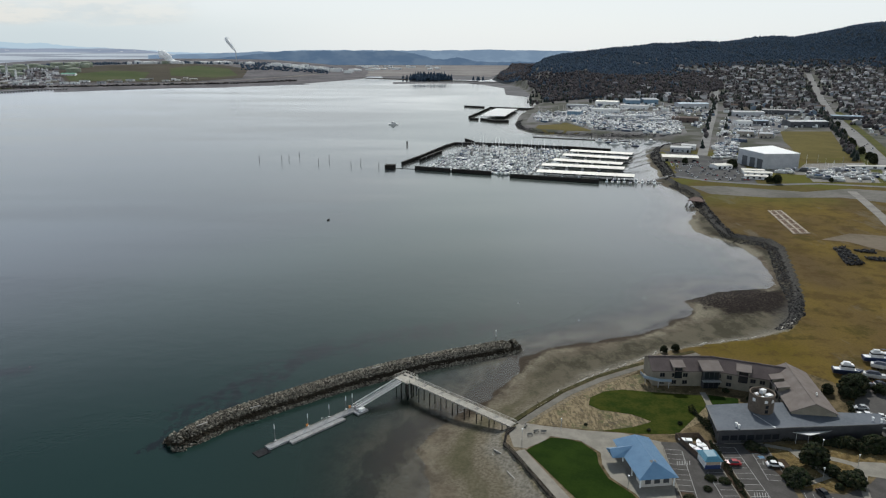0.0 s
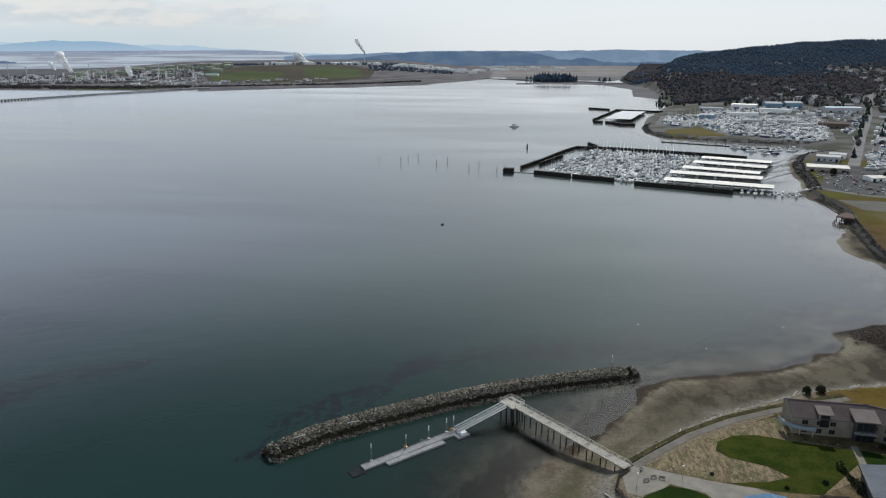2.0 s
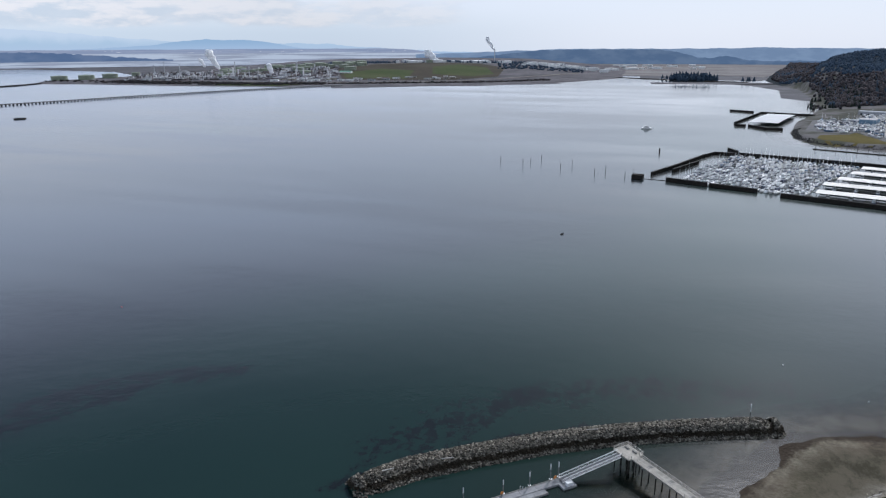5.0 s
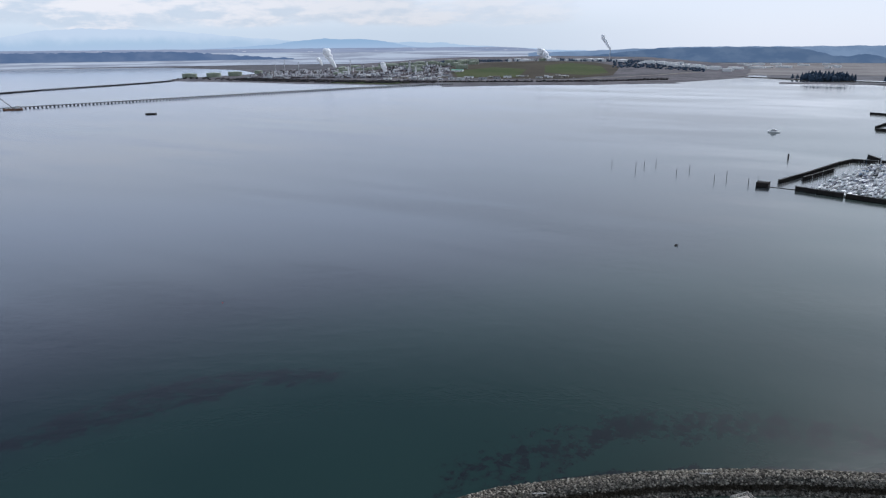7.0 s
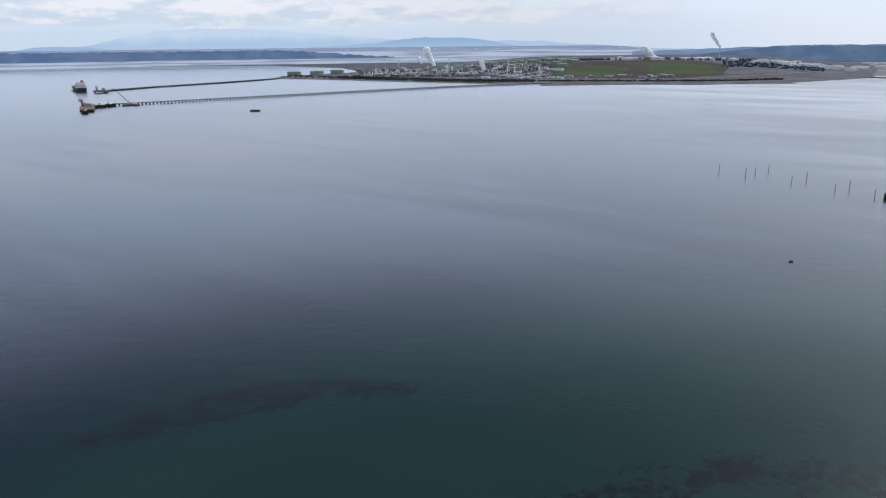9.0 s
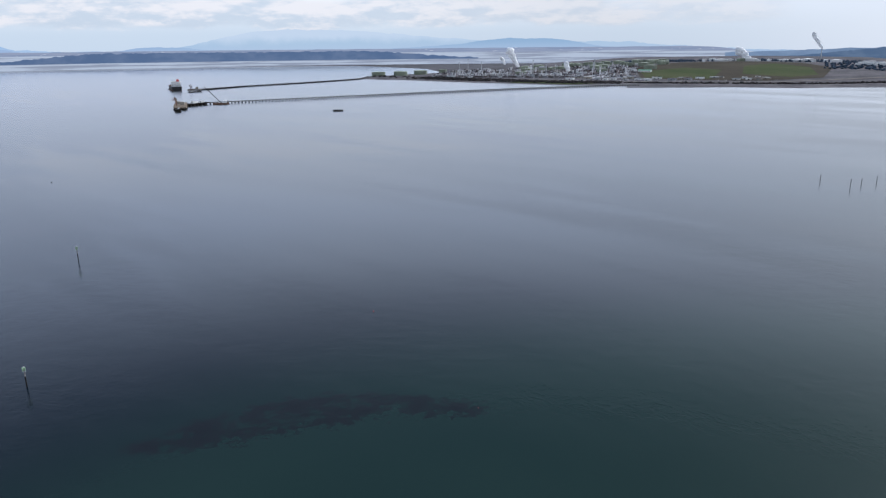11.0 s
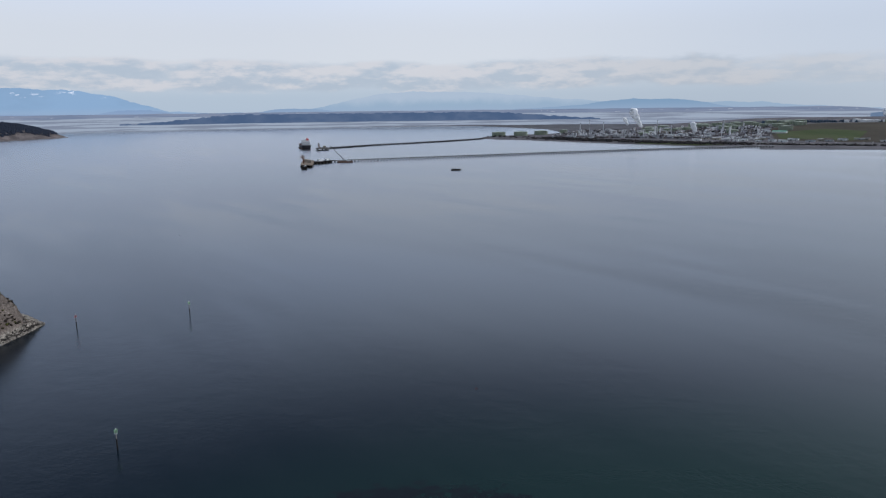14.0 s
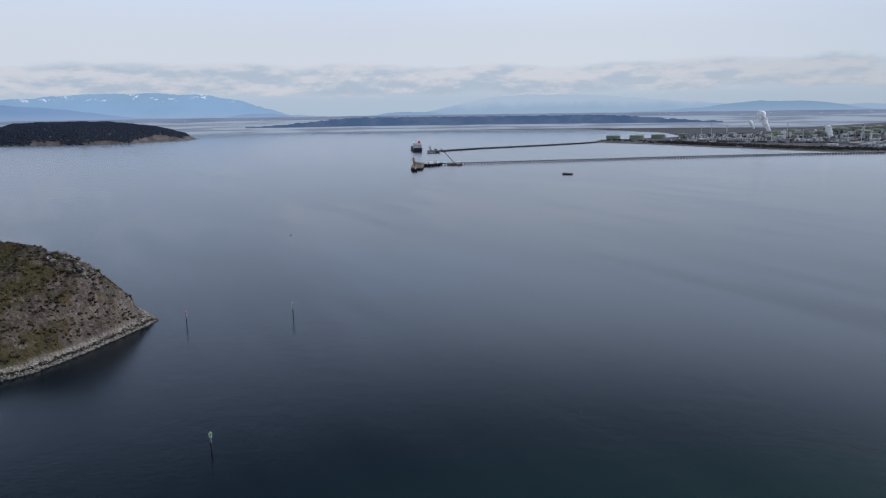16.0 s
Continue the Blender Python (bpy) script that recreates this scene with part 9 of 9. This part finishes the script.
def isle_height(x, y):
    d = away(x, y, ISLE, True)
    return np.where(inside(x, y, ISLE), np.minimum(d * 0.4, 9), -np.minimum(d, 3))


island("ground_isle", ISLE, isle_height, HAZY_FOREST, 9, "small wooded islet in the bay")
b = Build()
for x, y, z in scatter(rg, 260, ISLE, isle_height):
    if rg.random() < 0.45:
        conifer(b, x, y, z, rg.uniform(10, 24), rg.uniform(4, 7), rg)
    else:
        q = rg.uniform(4, 8)
        b.lump(x, y, z + q * 0.8, q, q, q * 1.1, rg, 0.4)
for x, y in ((105, 2560), (120, 2565), (140, 2570), (-150, 2690), (-135, 2680), (125, 2570)):
    conifer(b, x, y, 1, 18, 6, rg)
single("isle_trees", b, HAZY_EVERGREEN, "dark firs crowding the islet", "trees", "", "stuff")
HAT = [(-3740, -240), (-3600, -40), (-3510, 180), (-3560, 420), (-3680, 620), (-3800, 735), (-3950, 680), (-4120, 420), (-4200, 100), (-4120, -220), (-3900, -330)]


def hat_height(x, y):
    d = away(x, y, HAT, True)
    h = 92 * (1 - np.exp(-(d / 95) ** 1.15)) * (1 - 0.30 * ease(y, 250, 700)) * (1 - 0.25 * ease(y, 0, -300)) + 5 * waves(x, y, 4, 130)
    return np.where(inside(x, y, HAT), np.maximum(h, 0.5), -np.minimum(d, 3))


HAT_SOIL = surface("island_rock", (0.085, 0.074, 0.074), (0.20, 0.172, 0.162), 0.02, 0.95, 0)
island("ground_island", HAT, hat_height, HAT_SOIL, 16, "large dark wooded island")
b = Build()
for x, y, z in scatter(rg, 15000, HAT, hat_height):
    if z > (10 if y < 400 else 24) + rg.uniform(-7, 9) + 8 * math.sin(y / 37) and x > -3960:
        conifer(b, x, y, z - 2, rg.uniform(7, 10), rg.uniform(6, 8), rg)
# the blue in these tones is distance haze put into the colour
single("island_trees", b, islands("hazy_island_firs", [(0.022, 0.030, 0.050), (0.024, 0.032, 0.051), (0.021, 0.029, 0.049), (0.025, 0.031, 0.048)], 0.95), "dense dark firs covering the island", "trees", "", "stuff", True)

# ---- the rocky cape ----
SHORE = [(-330, -160), (-372, -60), (-402, 30), (-414, 78), (-419, 92), (-438, 114), (-462, 137), (-484, 155)]
BEHIND = [(-484, 155), (-508, 150), (-560, 132), (-650, 90), (-760, 0), (-800, -160)]
TOPS = [(-484, 155, 0), (-474, 145, 7.5), (-479, 136, 19), (-490, 121, 34), (-507, 98, 43), (-540, 66, 47), (-575, 10, 56), (-590, -160, 66)]
CAPE = SHORE + BEHIND[1:]


def cape_height(x, y):
    near, far = away(x, y, SHORE), away(x, y, BEHIND)
    best, top = np.full(np.shape(x), 1e9), np.zeros(np.shape(x))
    for (x0, y0, z0), (x1, y1, z1) in zip(TOPS, TOPS[1:]):
        dx, dy = x1 - x0, y1 - y0
        k = np.clip(((x - x0) * dx + (y - y0) * dy) / (dx * dx + dy * dy), 0, 1)
        d = np.hypot(x - x0 - k * dx, y - y0 - k * dy)
        top = np.where(d < best, z0 + k * (z1 - z0), top)
        best = np.minimum(best, d)
    edge = np.minimum(near, far)
    u = edge / (edge + best + 1e-6)
    z = top * u ** 0.85 + 2.6 * ease(edge, 0.5, 4) * ease(np.hypot(x + 484, y - 155), 4, 40)
    rough = 1.5 * waves(x, y, 21, 26, 5) + 0.9 * np.abs(waves(x, y, 22, 9, 3))
    z = z + rough * ease(edge, 3, 14)
    ledge = np.floor(z / 3.2) * 3.2
    z = z + 0.30 * (ledge - z) * ease(waves(x, y, 25, 40), -0.1, 0.4)
    return np.where(inside(x, y, CAPE), np.maximum(z, 0.2), -np.minimum(edge * 0.6, 4))


def cape_material():
    m, nt, s = material("cape_rock_and_heath")
    g = nt.nodes.new("ShaderNodeNewGeometry")
    p = g.outputs["Position"]
    sep, nrm = nt.nodes.new("ShaderNodeSeparateXYZ"), nt.nodes.new("ShaderNodeSeparateXYZ")
    nt.links.new(p, sep.inputs[0])
    nt.links.new(g.outputs["Normal"], nrm.inputs[0])
    big, mid, small = fuzz(nt, p, 0.045, 6, 0.6), fuzz(nt, p, 0.22, 6, 0.65), fuzz(nt, p, 1.2, 4)
    tone = blend(nt, span(nt, mid, 0.35, 0.65), (0.070, 0.055, 0.046), (0.155, 0.122, 0.100))
    tone = blend(nt, span(nt, fuzz(nt, p, 0.5, 5, 0.65), 0.5, 0.62, 0, 0.6), tone, (0.042, 0.033, 0.028))
    west = span(nt, sep.outputs[1], 118, 70)
    green = maths(nt, "ADD", big, maths(nt, "MULTIPLY_ADD", west, 0.09, -0.045))
    tone = blend(nt, span(nt, green, 0.47, 0.58), tone, blend(nt, span(nt, small, 0.35, 0.65), (0.045, 0.039, 0.018), (0.082, 0.068, 0.032)))
    tone = blend(nt, span(nt, fuzz(nt, p, 0.09, 6, 0.7), 0.56, 0.66), tone, (0.105, 0.068, 0.036))
    bare = maths(nt, "ADD", span(nt, nrm.outputs[2], 0.74, 0.55), span(nt, fuzz(nt, p, 0.13, 7, 0.72), 0.60, 0.66))
    tone = blend(nt, maths(nt, "MULTIPLY", bare, 0.55, clamp=True), tone, blend(nt, span(nt, small, 0.3, 0.7), (0.14, 0.118, 0.10), (0.30, 0.255, 0.22)))
    height = maths(nt, "ADD", sep.outputs[2], maths(nt, "MULTIPLY_ADD", mid, 4.4, -2.2))
    cliff = blend(nt, span(nt, small, 0.35, 0.65), (0.130, 0.115, 0.095), (0.34, 0.305, 0.255))
    cliff = blend(nt, span(nt, fuzz(nt, stretch(nt, p, 1, 1, 0.3), 0.4, 6, 0.7), 0.5, 0.62, 0, 0.8), cliff, (0.075, 0.066, 0.056))
    tone = blend(nt, span(nt, height, 5.2, 3.4), tone, cliff)
    tone = blend(nt, maths(nt, "MULTIPLY", span(nt, height, 2.8, 2.2), span(nt, height, 0.9, 1.5)), tone, (0.022, 0.019, 0.017))
    nt.links.new(tone, s.inputs["Base Color"])
    s.inputs["Roughness"].default_value, s.inputs["Specular IOR Level"].default_value = 0.95, 0.1
    relief(nt, s, maths(nt, "ADD", mid, maths(nt, "MULTIPLY", small, 0.5)), 0.9, 0.9)
    return m


cape = sheet("ground_cape", steps((-810, -560, 12), (-560, -395, 1.6), (-395, -320, 6)), steps((-170, 20, 6), (20, 165, 1.6)), cape_height, cape_material(), False)
tagged(cape, "steep rocky headland with heath and bare ledges", "headland", "", "structure")
shrubs, rocks = Build(), Build()
for x, y, z in scatter(rg, 2400, [(-600, 20), (-402, 30), (-414, 78), (-438, 114), (-462, 137), (-484, 155), (-520, 150), (-570, 120)], cape_height):
    if z > 6:
        s = rg.uniform(0.25, 0.8) * (1.5 if waves(x, y, 33, 30) > 0.25 else 1)
        for _ in range(2):
            shrubs.lump(x + rg.uniform(-s, s), y + rg.uniform(-s, s), z + s * 0.2, s, s, s * 0.7, rg, 0.4)
# thickets in clumps
thickets = Build()
for x, y, z in scatter(rg, 5200, [(-600, 20), (-402, 30), (-414, 78), (-438, 114), (-462, 137), (-484, 155), (-520, 150), (-570, 120)], cape_height):
    dense = float(waves(x, y, 37, 22, 4))
    if z > 5.5 and (dense > 0.34 or rg.random() < 0.05):
        s = rg.uniform(0.35, 1.0)
        thickets.lump(x, y, z + s * 0.3, s, s, s * 0.75, rg, 0.45)
spots = []
for i in range(800):
    x, y, a = along(SHORE[2:], rg.uniform(0, length(SHORE[2:]) - 0.5))
    q = rg.uniform(-0.4, 2.4)
    spots.append((x - q * math.sin(a), y + q * math.cos(a)))
spots = np.array(spots)
for (x, y), z in zip(spots.tolist(), cape_height(spots[:, 0], spots[:, 1]).tolist()):
    s = rg.uniform(0.2, 0.7)
    rocks.lump(x, y, max(z, -0.2) + 0.1, s * 1.2, s, s * 0.6, rg, 0.35)
for i in range(46):
    x, y, a = along([(-503, 103), (-492, 118), (-484, 129)], rg.uniform(0, 30))
    x, y = x + rg.uniform(-1, 7), y + rg.uniform(-4, 2)
    s = rg.uniform(0.6, 1.7)
    rocks.lump(x, y, float(cape_height(np.array([x]), np.array([y]))[0]) + s * 0.15, s * 1.2, s, s * 0.8, rg, 0.35)
single("cape_thickets", thickets, islands("dark_heath_thicket", [(0.020, 0.016, 0.014), (0.032, 0.025, 0.021), (0.026, 0.024, 0.012), (0.042, 0.032, 0.026)], 0.95), "near-black thickets spread over the headland", "shrubs", "", "stuff")
single("cape_shrubs", shrubs, islands("heath_shrubs", [(0.050, 0.040, 0.027), (0.075, 0.060, 0.040), (0.045, 0.045, 0.020), (0.090, 0.068, 0.050), (0.080, 0.076, 0.024)], 0.95), "low dark shrubs dotted over the headland", "shrubs", "", "stuff")
single("cape_boulders", rocks, islands("shore_boulders", [(0.15, 0.13, 0.11), (0.25, 0.22, 0.185), (0.09, 0.08, 0.07), (0.30, 0.27, 0.235), (0.035, 0.032, 0.03)], 0.9, 0.4), "pale boulders along the foot of the headland", "boulders", "", "stuff")

# take away the patterns from which the copies were made
for pattern in (*KINDS.values(), *FAR_KINDS.values(), *BOATS):
    for o in (*pattern.children_recursive, pattern):
        bpy.data.objects.remove(o)
